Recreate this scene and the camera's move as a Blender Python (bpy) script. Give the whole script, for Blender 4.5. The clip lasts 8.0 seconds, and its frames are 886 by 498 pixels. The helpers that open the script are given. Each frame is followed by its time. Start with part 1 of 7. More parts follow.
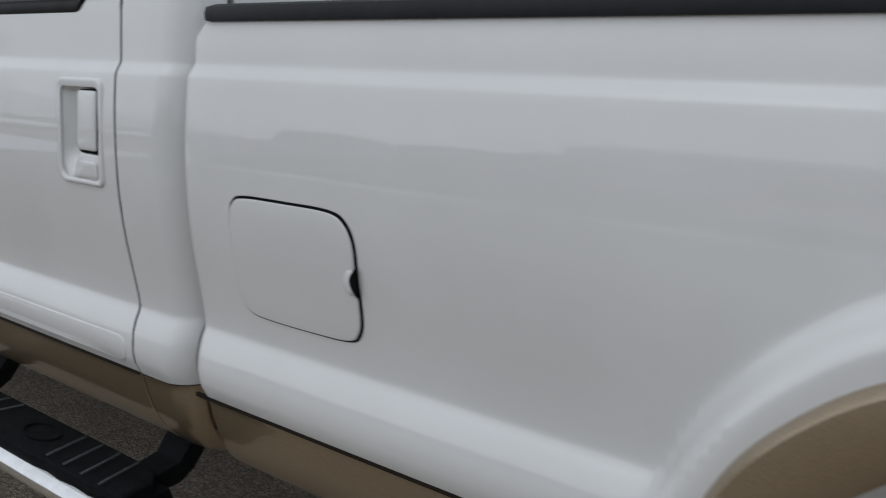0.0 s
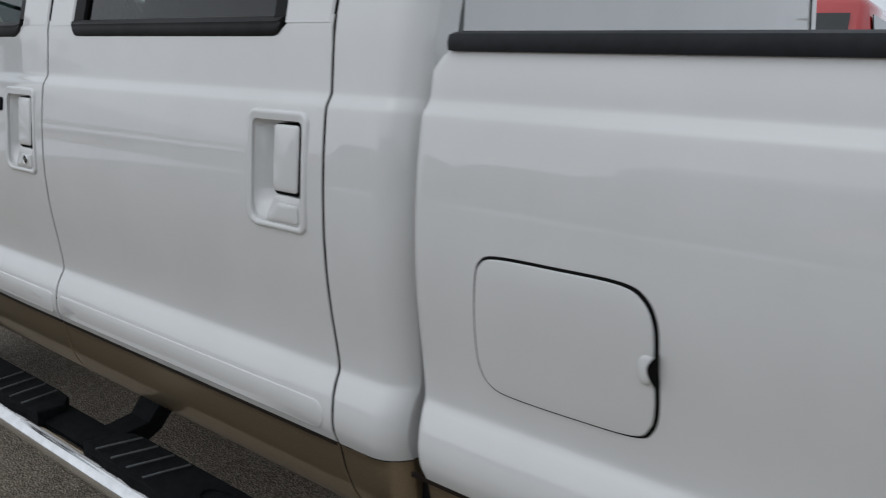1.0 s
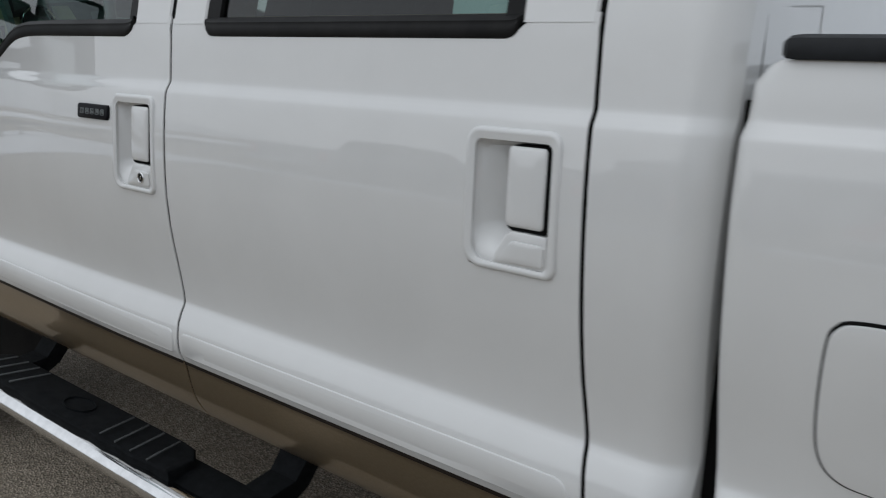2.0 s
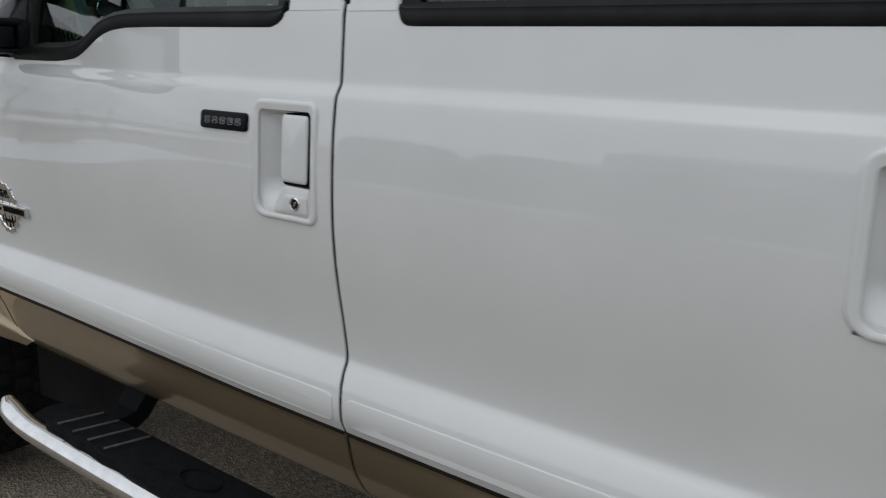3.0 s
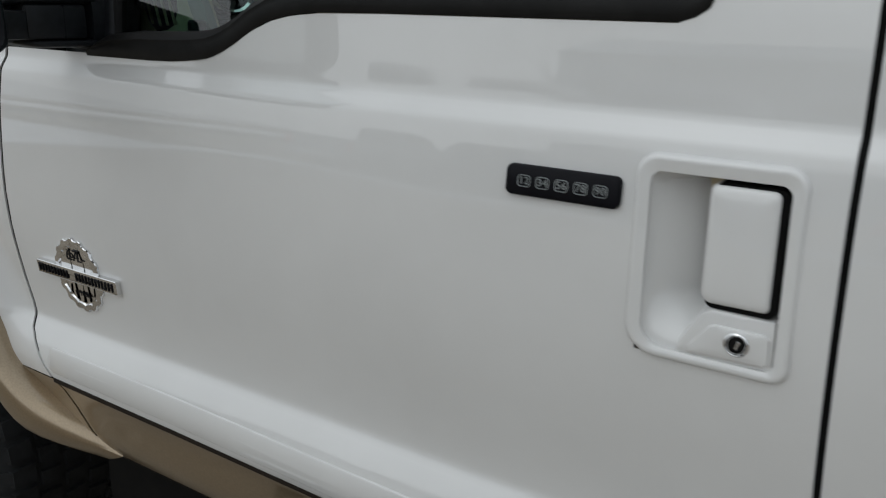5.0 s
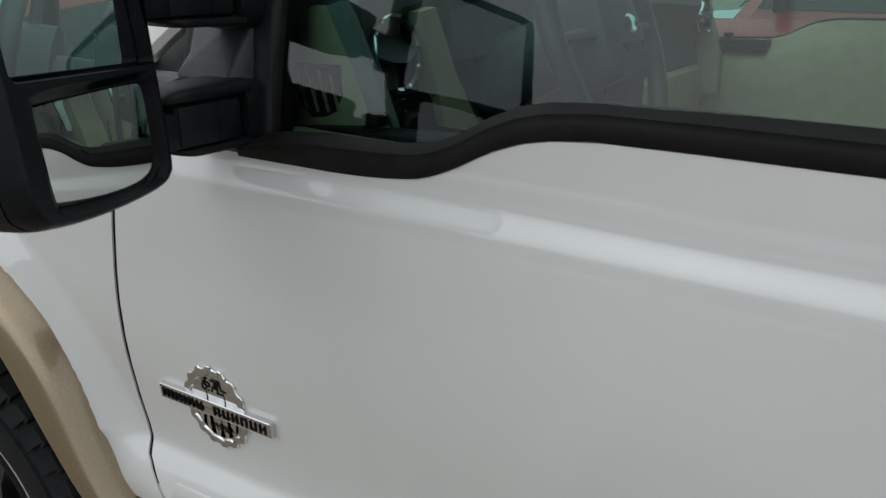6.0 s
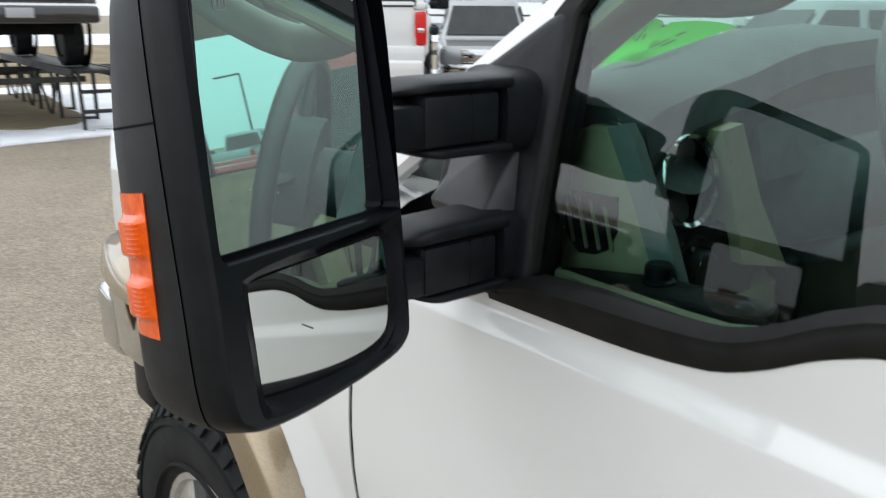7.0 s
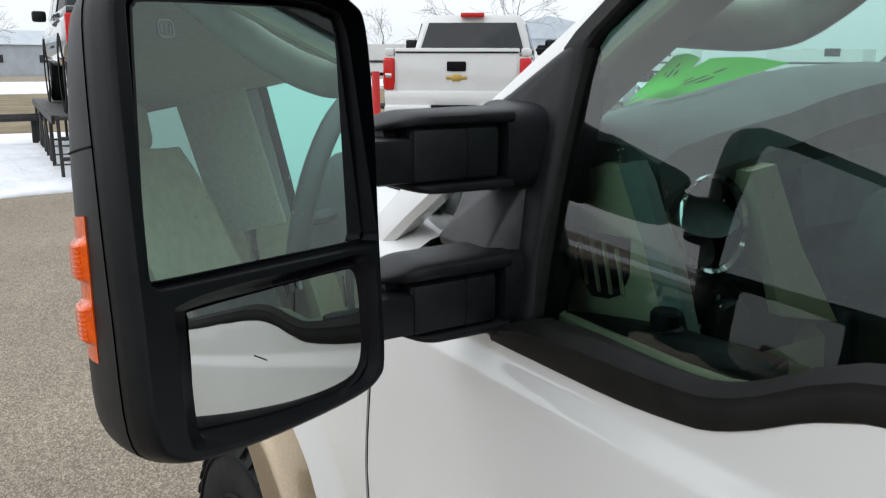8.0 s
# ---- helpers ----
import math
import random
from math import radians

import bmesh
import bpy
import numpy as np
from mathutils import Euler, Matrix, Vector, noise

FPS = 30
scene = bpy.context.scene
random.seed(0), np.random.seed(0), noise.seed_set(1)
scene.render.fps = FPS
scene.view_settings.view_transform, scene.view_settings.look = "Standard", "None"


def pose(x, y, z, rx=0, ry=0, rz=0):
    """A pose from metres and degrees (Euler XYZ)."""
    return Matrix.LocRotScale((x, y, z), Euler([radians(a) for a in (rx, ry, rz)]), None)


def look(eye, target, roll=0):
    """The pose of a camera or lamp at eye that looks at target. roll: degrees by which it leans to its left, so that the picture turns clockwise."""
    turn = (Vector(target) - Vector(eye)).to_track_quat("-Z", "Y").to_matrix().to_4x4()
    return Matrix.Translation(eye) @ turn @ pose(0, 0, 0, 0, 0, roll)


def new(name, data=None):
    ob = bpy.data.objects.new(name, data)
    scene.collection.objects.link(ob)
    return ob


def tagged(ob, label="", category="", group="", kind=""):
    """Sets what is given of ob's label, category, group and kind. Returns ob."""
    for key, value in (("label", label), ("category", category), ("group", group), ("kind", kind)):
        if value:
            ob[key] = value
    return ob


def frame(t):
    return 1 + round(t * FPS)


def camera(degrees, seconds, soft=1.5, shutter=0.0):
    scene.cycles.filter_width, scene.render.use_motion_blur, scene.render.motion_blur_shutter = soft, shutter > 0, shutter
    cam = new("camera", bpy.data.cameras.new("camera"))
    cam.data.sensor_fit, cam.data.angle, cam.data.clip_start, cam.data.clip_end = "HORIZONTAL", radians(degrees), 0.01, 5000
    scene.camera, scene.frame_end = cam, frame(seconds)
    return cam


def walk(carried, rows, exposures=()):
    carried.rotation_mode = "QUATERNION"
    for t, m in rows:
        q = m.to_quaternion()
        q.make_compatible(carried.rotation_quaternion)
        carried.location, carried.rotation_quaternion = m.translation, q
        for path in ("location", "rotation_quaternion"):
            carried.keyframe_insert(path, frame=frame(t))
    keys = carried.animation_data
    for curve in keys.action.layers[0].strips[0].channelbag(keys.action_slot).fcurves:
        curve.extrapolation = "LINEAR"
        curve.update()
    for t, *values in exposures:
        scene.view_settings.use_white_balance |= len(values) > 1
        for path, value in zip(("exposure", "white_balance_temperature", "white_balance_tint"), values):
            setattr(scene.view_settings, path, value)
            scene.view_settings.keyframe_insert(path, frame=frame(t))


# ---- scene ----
cam = camera(57.28, 8.0, soft=1.15, shutter=0.3)
# seconds, eye, aim, lean
PATH = [
    (0, (2.2238, -0.8206, 1.3095), (1.0857, 0.7729, 0.9024), 2.32),
    (0.5, (2.0257, -0.8261, 1.3238), (0.8142, 0.7155, 0.9291), 2.43),
    (1, (1.8476, -0.8500, 1.3489), (0.6227, 0.6767, 0.9379), 2.47),
    (1.5, (1.6123, -0.8904, 1.3562), (0.4145, 0.6560, 0.9390), 2.41),
    (1.7, (1.5367, -0.8948, 1.3637), (0.3203, 0.6327, 0.9314), 2.18),
    (2.8, (0.9789, -0.9004, 1.3582), (-0.1742, 0.6737, 0.9193), 2.24),
    (3, (0.8810, -0.8890, 1.3477), (-0.2821, 0.6789, 0.9129), 2.28),
    (3.5, (0.6278, -0.8874, 1.3643), (-0.5029, 0.7016, 0.9210), 2.58),
    (4, (0.4342, -0.8657, 1.3798), (-0.6273, 0.7665, 0.9228), 2.56),
    (4.2, (0.3525, -0.8476, 1.3815), (-0.6949, 0.7895, 0.9094), 2.31),
    (5.3, (-0.0561, -0.6931, 1.4505), (-1.0604, 0.9275, 0.8462), 0.91),
    (5.5, (-0.1439, -0.6937, 1.4843), (-1.1272, 0.9363, 0.8713), 0.70),
    (6, (-0.3412, -0.6510, 1.5450), (-1.3163, 0.9691, 0.8935), 0.99),
    (6.5, (-0.4524, -0.5827, 1.5750), (-1.6193, 0.9109, 0.9365), 0.36),
    (6.8, (-0.4823, -0.5398, 1.5958), (-1.8304, 0.8181, 1.0136), 0.78),
    (7, (-0.4760, -0.5058, 1.6088), (-1.9414, 0.7374, 1.0547), 0.31),
    (7.5, (-0.4627, -0.4360, 1.6152), (-2.0674, 0.6696, 1.1654), 0.53),
    (7.8, (-0.4388, -0.4164, 1.6020), (-2.0836, 0.6415, 1.1832), 0.40),
    (8, (-0.4308, -0.4089, 1.5968), (-2.0739, 0.6390, 1.1472), 0.21),
]
EXPO = [(0.0, -0.23, 6020, 9), (3.0, -0.22, 6150, 8), (4.0, -0.18, 6200, 8), (5.5, -0.20, 6230, 6), (6.0, -0.07, 6250, 6), (6.5, 0.30, 6250, 6), (7.0, 0.78, 6250, 7), (7.5, 0.62, 6280, 8), (8.0, 0.52, 6280, 8)]
walk(cam, [(t, look(eye, aim, lean)) for t, eye, aim, lean in PATH], EXPO)

# ---- sky and light: an overcast winter day ----
world = bpy.data.worlds.new("overcast_sky")
scene.world = world
world.use_nodes = True
wn = world.node_tree
wn.nodes.clear()
w_out = wn.nodes.new("ShaderNodeOutputWorld")
w_bg = wn.nodes.new("ShaderNodeBackground")
w_sky = wn.nodes.new("ShaderNodeTexSky")
w_sky.sky_type = "NISHITA"
w_sky.sun_disc = False
w_sky.sun_elevation = radians(48)
w_sky.sun_rotation = radians(200)
w_sky.air_density = 1.0
w_sky.dust_density = 3.0
w_hsv = wn.nodes.new("ShaderNodeHueSaturation")
w_hsv.inputs["Saturation"].default_value = 0.12
w_cloud = wn.nodes.new("ShaderNodeMix")
w_cloud.data_type = "RGBA"
w_cloud.inputs[0].default_value = 0.72
w_cloud.inputs[7].default_value = (6.3, 6.5, 6.8, 1)
wn.links.new(w_sky.outputs[0], w_hsv.inputs["Color"])
wn.links.new(w_hsv.outputs[0], w_cloud.inputs[6])
wn.links.new(w_cloud.outputs[2], w_bg.inputs["Color"])
w_bg.inputs["Strength"].default_value = 0.13
wn.links.new(w_bg.outputs[0], w_out.inputs[0])
sun = new("sun", bpy.data.lights.new("sun", "SUN"))
sun.data.energy = 0.7
sun.data.angle = radians(120)
sun.data.color = (1.0, 0.97, 0.93)
sun.matrix_world = look((-4, -6, 12), (0, 0, 0))


# ---- materials ----
def base_mat(name):
    m = bpy.data.materials.new(name)
    m.use_nodes = True
    return m, m.node_tree, m.node_tree.nodes["Principled BSDF"]


def noise_node(nt, scale, detail=4.0, rough=0.6, coord="Object"):
    tc = nt.nodes.new("ShaderNodeTexCoord")
    tx = nt.nodes.new("ShaderNodeTexNoise")
    tx.inputs["Scale"].default_value = scale
    tx.inputs["Detail"].default_value = detail
    tx.inputs["Roughness"].default_value = rough
    nt.links.new(tc.outputs[coord], tx.inputs["Vector"])
    return tx


def ramp_node(nt, src, a, b, p0=0.35, p1=0.65):
    r = nt.nodes.new("ShaderNodeValToRGB")
    r.color_ramp.elements[0].position, r.color_ramp.elements[1].position = p0, p1
    r.color_ramp.elements[0].color, r.color_ramp.elements[1].color = (*a, 1), (*b, 1)
    nt.links.new(src, r.inputs[0])
    return r


def bump_node(nt, src, bsdf, strength, dist):
    b = nt.nodes.new("ShaderNodeBump")
    b.inputs["Strength"].default_value = strength
    b.inputs["Distance"].default_value = dist
    nt.links.new(src, b.inputs["Height"])
    nt.links.new(b.outputs[0], bsdf.inputs["Normal"])


def surface(name, a, b, rough=0.5, metal=0.0, scale=20.0, coat=0.0, bump=0.0, bscale=None, rvar=0.0, spec=0.5, p0=0.35, p1=0.65, dist=0.002, coat_ior=1.5):
    """Two tones by noise, a little roughness variation, and fine relief."""
    m, nt, p = base_mat(name)
    n1 = noise_node(nt, scale)
    nt.links.new(ramp_node(nt, n1.outputs[0], a, b, p0, p1).outputs[0], p.inputs["Base Color"])
    p.inputs["Metallic"].default_value = metal
    p.inputs["Specular IOR Level"].default_value = spec
    p.inputs["Coat Weight"].default_value = coat
    p.inputs["Coat Roughness"].default_value = 0.02
    p.inputs["Coat IOR"].default_value = coat_ior
    p.inputs["Roughness"].default_value = rough
    if rvar:
        n2 = noise_node(nt, scale * 0.31, 5.0)
        mr = nt.nodes.new("ShaderNodeMapRange")
        mr.inputs[3].default_value, mr.inputs[4].default_value = max(0.02, rough - rvar), rough + rvar
        nt.links.new(n2.outputs[0], mr.inputs[0])
        nt.links.new(mr.outputs[0], p.inputs["Roughness"])
    if bump:
        n3 = noise_node(nt, bscale or scale * 6, 3.0)
        bump_node(nt, n3.outputs[0], p, bump, dist)
    return m


def glass_mat(name, tint, rough=0.0, ior=1.5):
    m, nt, p = base_mat(name)
    nt.nodes.remove(p)
    out = nt.nodes["Material Output"]
    tr = nt.nodes.new("ShaderNodeBsdfTransparent")
    tr.inputs[0].default_value = (*tint, 1)
    gl = nt.nodes.new("ShaderNodeBsdfGlossy")
    gl.inputs["Roughness"].default_value = rough
    fr = nt.nodes.new("ShaderNodeFresnel")
    fr.inputs[0].default_value = ior
    mx = nt.nodes.new("ShaderNodeMixShader")
    nt.links.new(fr.outputs[0], mx.inputs[0])
    nt.links.new(tr.outputs[0], mx.inputs[1])
    nt.links.new(gl.outputs[0], mx.inputs[2])
    nt.links.new(mx.outputs[0], out.inputs[0])
    return m


WHITE = surface("white_paint", (0.63, 0.63, 0.62), (0.665, 0.665, 0.655), rough=0.5, scale=3.0, coat=1.0, bump=0.012, bscale=220, rvar=0.05, spec=0.25, coat_ior=1.62)
TAN = surface("tan_paint", (0.285, 0.218, 0.138), (0.33, 0.256, 0.164), rough=0.36, metal=0.72, scale=300.0, coat=1.0, rvar=0.05)
PLASTIC = surface("black_plastic", (0.0044, 0.0053, 0.0066), (0.0084, 0.0100, 0.0122), rough=0.48, spec=0.26, scale=60.0, bump=0.25, bscale=900, rvar=0.1, dist=0.0006)
TRIM = surface("black_rubber_trim", (0.0058, 0.0058, 0.0058), (0.0105, 0.0104, 0.0102), rough=0.5, spec=0.18, scale=25.0, bump=0.1, bscale=300, rvar=0.12, dist=0.0006)
RUBBER = surface("seam_rubber", (0.003, 0.003, 0.003), (0.006, 0.006, 0.006), rough=0.9, scale=20.0, spec=0.1)
# Dark parts, and the pieces that stand in for shade.
DARK = surface("dark_parts_and_shade", (0.005, 0.005, 0.005), (0.010, 0.0095, 0.009), rough=0.9, spec=0.08, scale=8.0, bump=0.2, bscale=40)
CHROME = surface("chrome", (0.62, 0.62, 0.62), (0.72, 0.72, 0.72), rough=0.09, metal=1.0, scale=30.0, rvar=0.04)
TYRE = surface("tyre_rubber", (0.007, 0.0075, 0.008), (0.015, 0.016, 0.017), rough=0.75, spec=0.22, scale=18.0, bump=0.3, bscale=160, rvar=0.1)
RIM = surface("cast_wheel", (0.58, 0.58, 0.57), (0.68, 0.68, 0.67), rough=0.36, metal=0.8, scale=40.0, rvar=0.1)
MIRROR = surface("mirror_glass", (0.79, 0.86, 0.85), (0.81, 0.88, 0.87), rough=0.004, metal=1.0, scale=2.0)
SPOTTER = surface("spotter_glass", (0.58, 0.60, 0.58), (0.60, 0.62, 0.60), rough=0.004, metal=1.0, scale=2.0)
FACE = surface("mirror_face_plastic", (0.0026, 0.0034, 0.0044), (0.0048, 0.0060, 0.0074), rough=0.42, spec=0.22, scale=60.0, bump=0.2, bscale=900, rvar=0.1, dist=0.0006)
GLASS = glass_mat("tinted_side_glass", (0.555, 0.82, 0.755), 0.0, 1.68)
PRIVACY = glass_mat("privacy_glass", (0.30, 0.34, 0.32), 0.0, 1.55)
SHIELD = glass_mat("windscreen_glass", (0.86, 0.94, 0.90), 0.0, 1.5)
WEB = surface("grey_plastic", (0.024, 0.025, 0.027), (0.036, 0.037, 0.040), rough=0.42, spec=0.4, scale=40.0, bump=0.2, bscale=900, rvar=0.1, dist=0.0006)
AMBER = surface("amber_lens", (0.66, 0.070, 0.001), (0.84, 0.115, 0.002), rough=0.2, scale=120.0, coat=0.35, spec=0.3)
KEYBLACK = surface("gloss_black", (0.004, 0.004, 0.006), (0.006, 0.006, 0.008), rough=0.4, scale=50.0, rvar=0.08, spec=0.1)
KEYGREY = surface("printed_grey", (0.20, 0.22, 0.22), (0.26, 0.28, 0.28), rough=0.5, scale=80.0)
TREAD = surface("step_pad_rubber", (0.0030, 0.0036, 0.0042), (0.0065, 0.0074, 0.0084), rough=0.8, spec=0.08, scale=60.0, bump=0.4, bscale=500, rvar=0.15, dist=0.001)
RIB = surface("step_rib_grey", (0.07, 0.075, 0.075), (0.10, 0.105, 0.105), rough=0.6, scale=60.0)
BEIGE = surface("beige_interior", (0.50, 0.43, 0.29), (0.57, 0.49, 0.34), rough=0.6, scale=25.0, bump=0.3, bscale=500, dist=0.0008)
GREYTRIM = surface("charcoal_dash", (0.085, 0.094, 0.093), (0.112, 0.121, 0.120), rough=0.6, scale=30.0, bump=0.35, bscale=450, dist=0.0008)
STRIP = surface("grey_end_trim", (0.20, 0.225, 0.22), (0.25, 0.275, 0.27), rough=0.5, scale=30.0, bump=0.3, bscale=450, dist=0.0008)
LEATHER = surface("charcoal_leather", (0.07, 0.073, 0.072), (0.10, 0.104, 0.102), rough=0.45, scale=15.0, bump=0.3, bscale=260, rvar=0.1, dist=0.001)
HANDLE = surface("grab_handle_plastic", (0.34, 0.32, 0.27), (0.40, 0.38, 0.32), rough=0.6, scale=40.0, bump=0.2, bscale=500)
HEADLINER = surface("headliner", (0.62, 0.59, 0.50), (0.70, 0.67, 0.58), rough=0.95, scale=60.0, bump=0.2, bscale=700)
GREEN = surface("green_card", (0.06, 0.62, 0.03), (0.08, 0.70, 0.05), rough=0.7, scale=4.0)
INK = surface("black_ink", (0.01, 0.012, 0.01), (0.02, 0.02, 0.02), rough=0.7, scale=20.0)
REDLENS = surface("red_lens", (0.45, 0.008, 0.008), (0.60, 0.016, 0.014), rough=0.2, scale=60.0, coat=0.2, spec=0.25)
REDPOST = surface("red_paint", (0.55, 0.02, 0.02), (0.62, 0.03, 0.03), rough=0.5, scale=8.0, rvar=0.1)
GOLD = surface("gold_badge", (0.45, 0.30, 0.06), (0.55, 0.38, 0.10), rough=0.3, metal=0.7, scale=20.0)
STEEL = surface("black_steel", (0.012, 0.012, 0.012), (0.03, 0.028, 0.026), rough=0.6, scale=12.0, rvar=0.15, bump=0.1)
WATER = glass_mat("water_drop", (0.72, 0.78, 0.77), 0.05, 1.7)
LINE = surface("coach_line_brown", (0.010, 0.007, 0.005), (0.016, 0.011, 0.008), rough=0.6, scale=30.0, spec=0.2)
SNOW = surface("snow", (0.72, 0.74, 0.78), (0.86, 0.87, 0.90), rough=0.9, scale=1.6, bump=0.7, bscale=6, dist=0.05)
BARK = surface("bark", (0.06, 0.05, 0.04), (0.12, 0.10, 0.085), rough=0.95, scale=14.0, bump=0.6, bscale=30)
FIELD = surface("dead_grass", (0.16, 0.12, 0.07), (0.25, 0.20, 0.12), rough=1.0, scale=0.8, bump=0.5, bscale=8, dist=0.05)
CLADDING = surface("metal_cladding", (0.42, 0.46, 0.50), (0.50, 0.54, 0.58), rough=0.6, scale=1.0, rvar=0.1)
DARKPAINT = surface("black_car_paint", (0.008, 0.008, 0.009), (0.012, 0.012, 0.013), rough=0.3, scale=3.0, coat=1.0)
SILVER = surface("silver_car_paint", (0.30, 0.31, 0.32), (0.36, 0.37, 0.38), rough=0.35, metal=0.5, scale=200.0, coat=1.0)
REDCAR = surface("red_car_paint", (0.40, 0.012, 0.012), (0.46, 0.02, 0.018), rough=0.35, scale=3.0, coat=1.0)
BLUECAR = surface("blue_car_paint", (0.02, 0.04, 0.10), (0.03, 0.05, 0.13), rough=0.35, scale=3.0, coat=1.0)
CARGLASS = surface("dark_car_glass", (0.012, 0.014, 0.015), (0.02, 0.022, 0.024), rough=0.04, scale=3.0)
PLATE = surface("number_plate", (0.35, 0.36, 0.38), (0.42, 0.43, 0.45), rough=0.5, scale=6.0)


def asphalt_mat():
    m, nt, p = base_mat("asphalt")
    fine = noise_node(nt, 170.0, 3.0, 0.8)
    mid = noise_node(nt, 14.0, 5.0, 0.7)
    big = noise_node(nt, 0.55, 5.0, 0.65)
    stone = nt.nodes.new("ShaderNodeTexVoronoi")
    stone.inputs["Scale"].default_value = 125.0
    tc = nt.nodes.new("ShaderNodeTexCoord")
    nt.links.new(tc.outputs["Object"], stone.inputs["Vector"])
    tone = nt.nodes.new("ShaderNodeSeparateColor")
    nt.links.new(stone.outputs["Color"], tone.inputs[0])
    col = ramp_node(nt, tone.outputs[0], (0.215, 0.190, 0.152), (0.47, 0.42, 0.35), 0.1, 1.0).outputs[0]
    for src, lo, hi, q0, q1 in ((fine.outputs[0], (0.74, 0.73, 0.71), (1.22, 1.20, 1.18), 0.3, 0.7), (mid.outputs[0], (0.80, 0.79, 0.77), (1.14, 1.13, 1.12), 0.3, 0.7), (big.outputs[0], (0.80, 0.79, 0.77), (1.13, 1.11, 1.09), 0.3, 0.7), (stone.outputs["Distance"], (1.12, 1.11, 1.10), (0.66, 0.65, 0.63), 0.2, 0.75)):
        mx = nt.nodes.new("ShaderNodeMix")
        mx.data_type, mx.blend_type = "RGBA", "MULTIPLY"
        mx.inputs[0].default_value = 1.0
        nt.links.new(col, mx.inputs[6])
        nt.links.new(ramp_node(nt, src, lo, hi, q0, q1).outputs[0], mx.inputs[7])
        col = mx.outputs[2]
    nt.links.new(col, p.inputs["Base Color"])
    p.inputs["Roughness"].default_value = 0.9
    bump_node(nt, stone.outputs["Distance"], p, 0.8, 0.006)
    return m


ASPHALT = asphalt_mat()


# ---- mesh helpers ----
def thing(name, loc=(0, 0, 0), label="", category="", group="", kind=""):
    ob = new(name)
    ob.empty_display_size = 0.1
    ob.location = loc
    return tagged(ob, label, category, group, kind)


def part(name, bm, material, parent=None, label="", flat=False, mirror=None, split=True):
    """Links a bmesh, given in world coordinates, as one mesh under a thing or part."""
    if mirror is not None:
        for v in bm.verts:
            v.co.y = mirror - v.co.y
        bmesh.ops.reverse_faces(bm, faces=bm.faces)
    bmesh.ops.delete(bm, geom=[v for v in bm.verts if not v.link_faces], context="VERTS")
    me = bpy.data.meshes.new(name)
    bm.to_mesh(me)
    bm.free()
    if not flat:
        for p in me.polygons:
            p.use_smooth = True
        if split:
            me.set_sharp_from_angle(angle=radians(38))
    for m in material if isinstance(material, (list, tuple)) else [material]:
        me.materials.append(m)
    ob = new(name, me)
    if parent is not None:
        ob.parent = parent
        w = Matrix.Translation(parent.location) if parent.data is None else Matrix.Identity(4)
        ob.matrix_parent_inverse = w.inverted()
    if label:
        ob["label"] = label
    return ob


def grid(fn, us, vs, skip=None, bm=None, flip=False):
    bm = bm or bmesh.new()
    vv = [[bm.verts.new(fn(u, v)) for v in vs] for u in us]
    for i in range(len(us) - 1):
        for j in range(len(vs) - 1):
            if skip and skip((us[i] + us[i + 1]) / 2, (vs[j] + vs[j + 1]) / 2):
                continue
            q = [vv[i][j], vv[i + 1][j], vv[i + 1][j + 1], vv[i][j + 1]]
            bm.faces.new(q[::-1] if flip else q)
    return bm


def loft(rings, closed=True, cap=True, bm=None, loop=False):
    bm = bm or bmesh.new()
    vv = [[bm.verts.new(p) for p in r] for r in rings]
    n = len(rings[0])
    rows = list(zip(vv[:-1], vv[1:])) + ([(vv[-1], vv[0])] if loop else [])
    for a, b in rows:
        for i in range(n if closed else n - 1):
            j = (i + 1) % n
            bm.faces.new((a[i], a[j], b[j], b[i]))
    if cap and closed and not loop:
        bm.faces.new(vv[0][::-1])
        bm.faces.new(vv[-1])
    bmesh.ops.recalc_face_normals(bm, faces=bm.faces)
    return bm


def rrect(w, h, r, n=5, cx=0.0, cy=0.0):
    """Outline of a rounded rectangle, anticlockwise."""
    out = []
    for sx, sy, a0 in ((1, 1, 0), (-1, 1, 90), (-1, -1, 180), (1, -1, 270)):
        for k in range(n + 1):
            a = radians(a0 + 90 * k / n)
            out.append((cx + sx * (w / 2 - r) + r * math.cos(a), cy + sy * (h / 2 - r) + r * math.sin(a)))
    return out


def smooth_loop(pts, n=8, closed=True):
    """Catmull-Rom through the points."""
    P = [Vector(p) for p in pts]
    m = len(P)
    out = []
    for i in range(m if closed else m - 1):
        if closed:
            a, b, c, d = P[i - 1], P[i], P[(i + 1) % m], P[(i + 2) % m]
        else:
            a, b, c, d = P[max(i - 1, 0)], P[i], P[i + 1], P[min(i + 2, m - 1)]
        for k in range(n):
            t = k / n
            out.append(0.5 * ((2 * b) + (c - a) * t + (2 * a - 5 * b + 4 * c - d) * t * t + (3 * b - a - 3 * c + d) * t ** 3))
    if not closed:
        out.append(P[-1].copy())
    return out


def inset(loop, d):
    """Offsets a plane outline (2D points) inwards by d."""
    n = len(loop)
    area = sum(loop[i][0] * loop[(i + 1) % n][1] - loop[(i + 1) % n][0] * loop[i][1] for i in range(n))
    s = 1 if area > 0 else -1
    out = []
    for i in range(n):
        a, b, c = Vector(loop[i - 1][:2]), Vector(loop[i][:2]), Vector(loop[(i + 1) % n][:2])
        t = (c - a)
        t = t.normalized() if t.length > 1e-9 else Vector((1, 0))
        out.append((b.x - t.y * d * s, b.y + t.x * d * s))
    return out


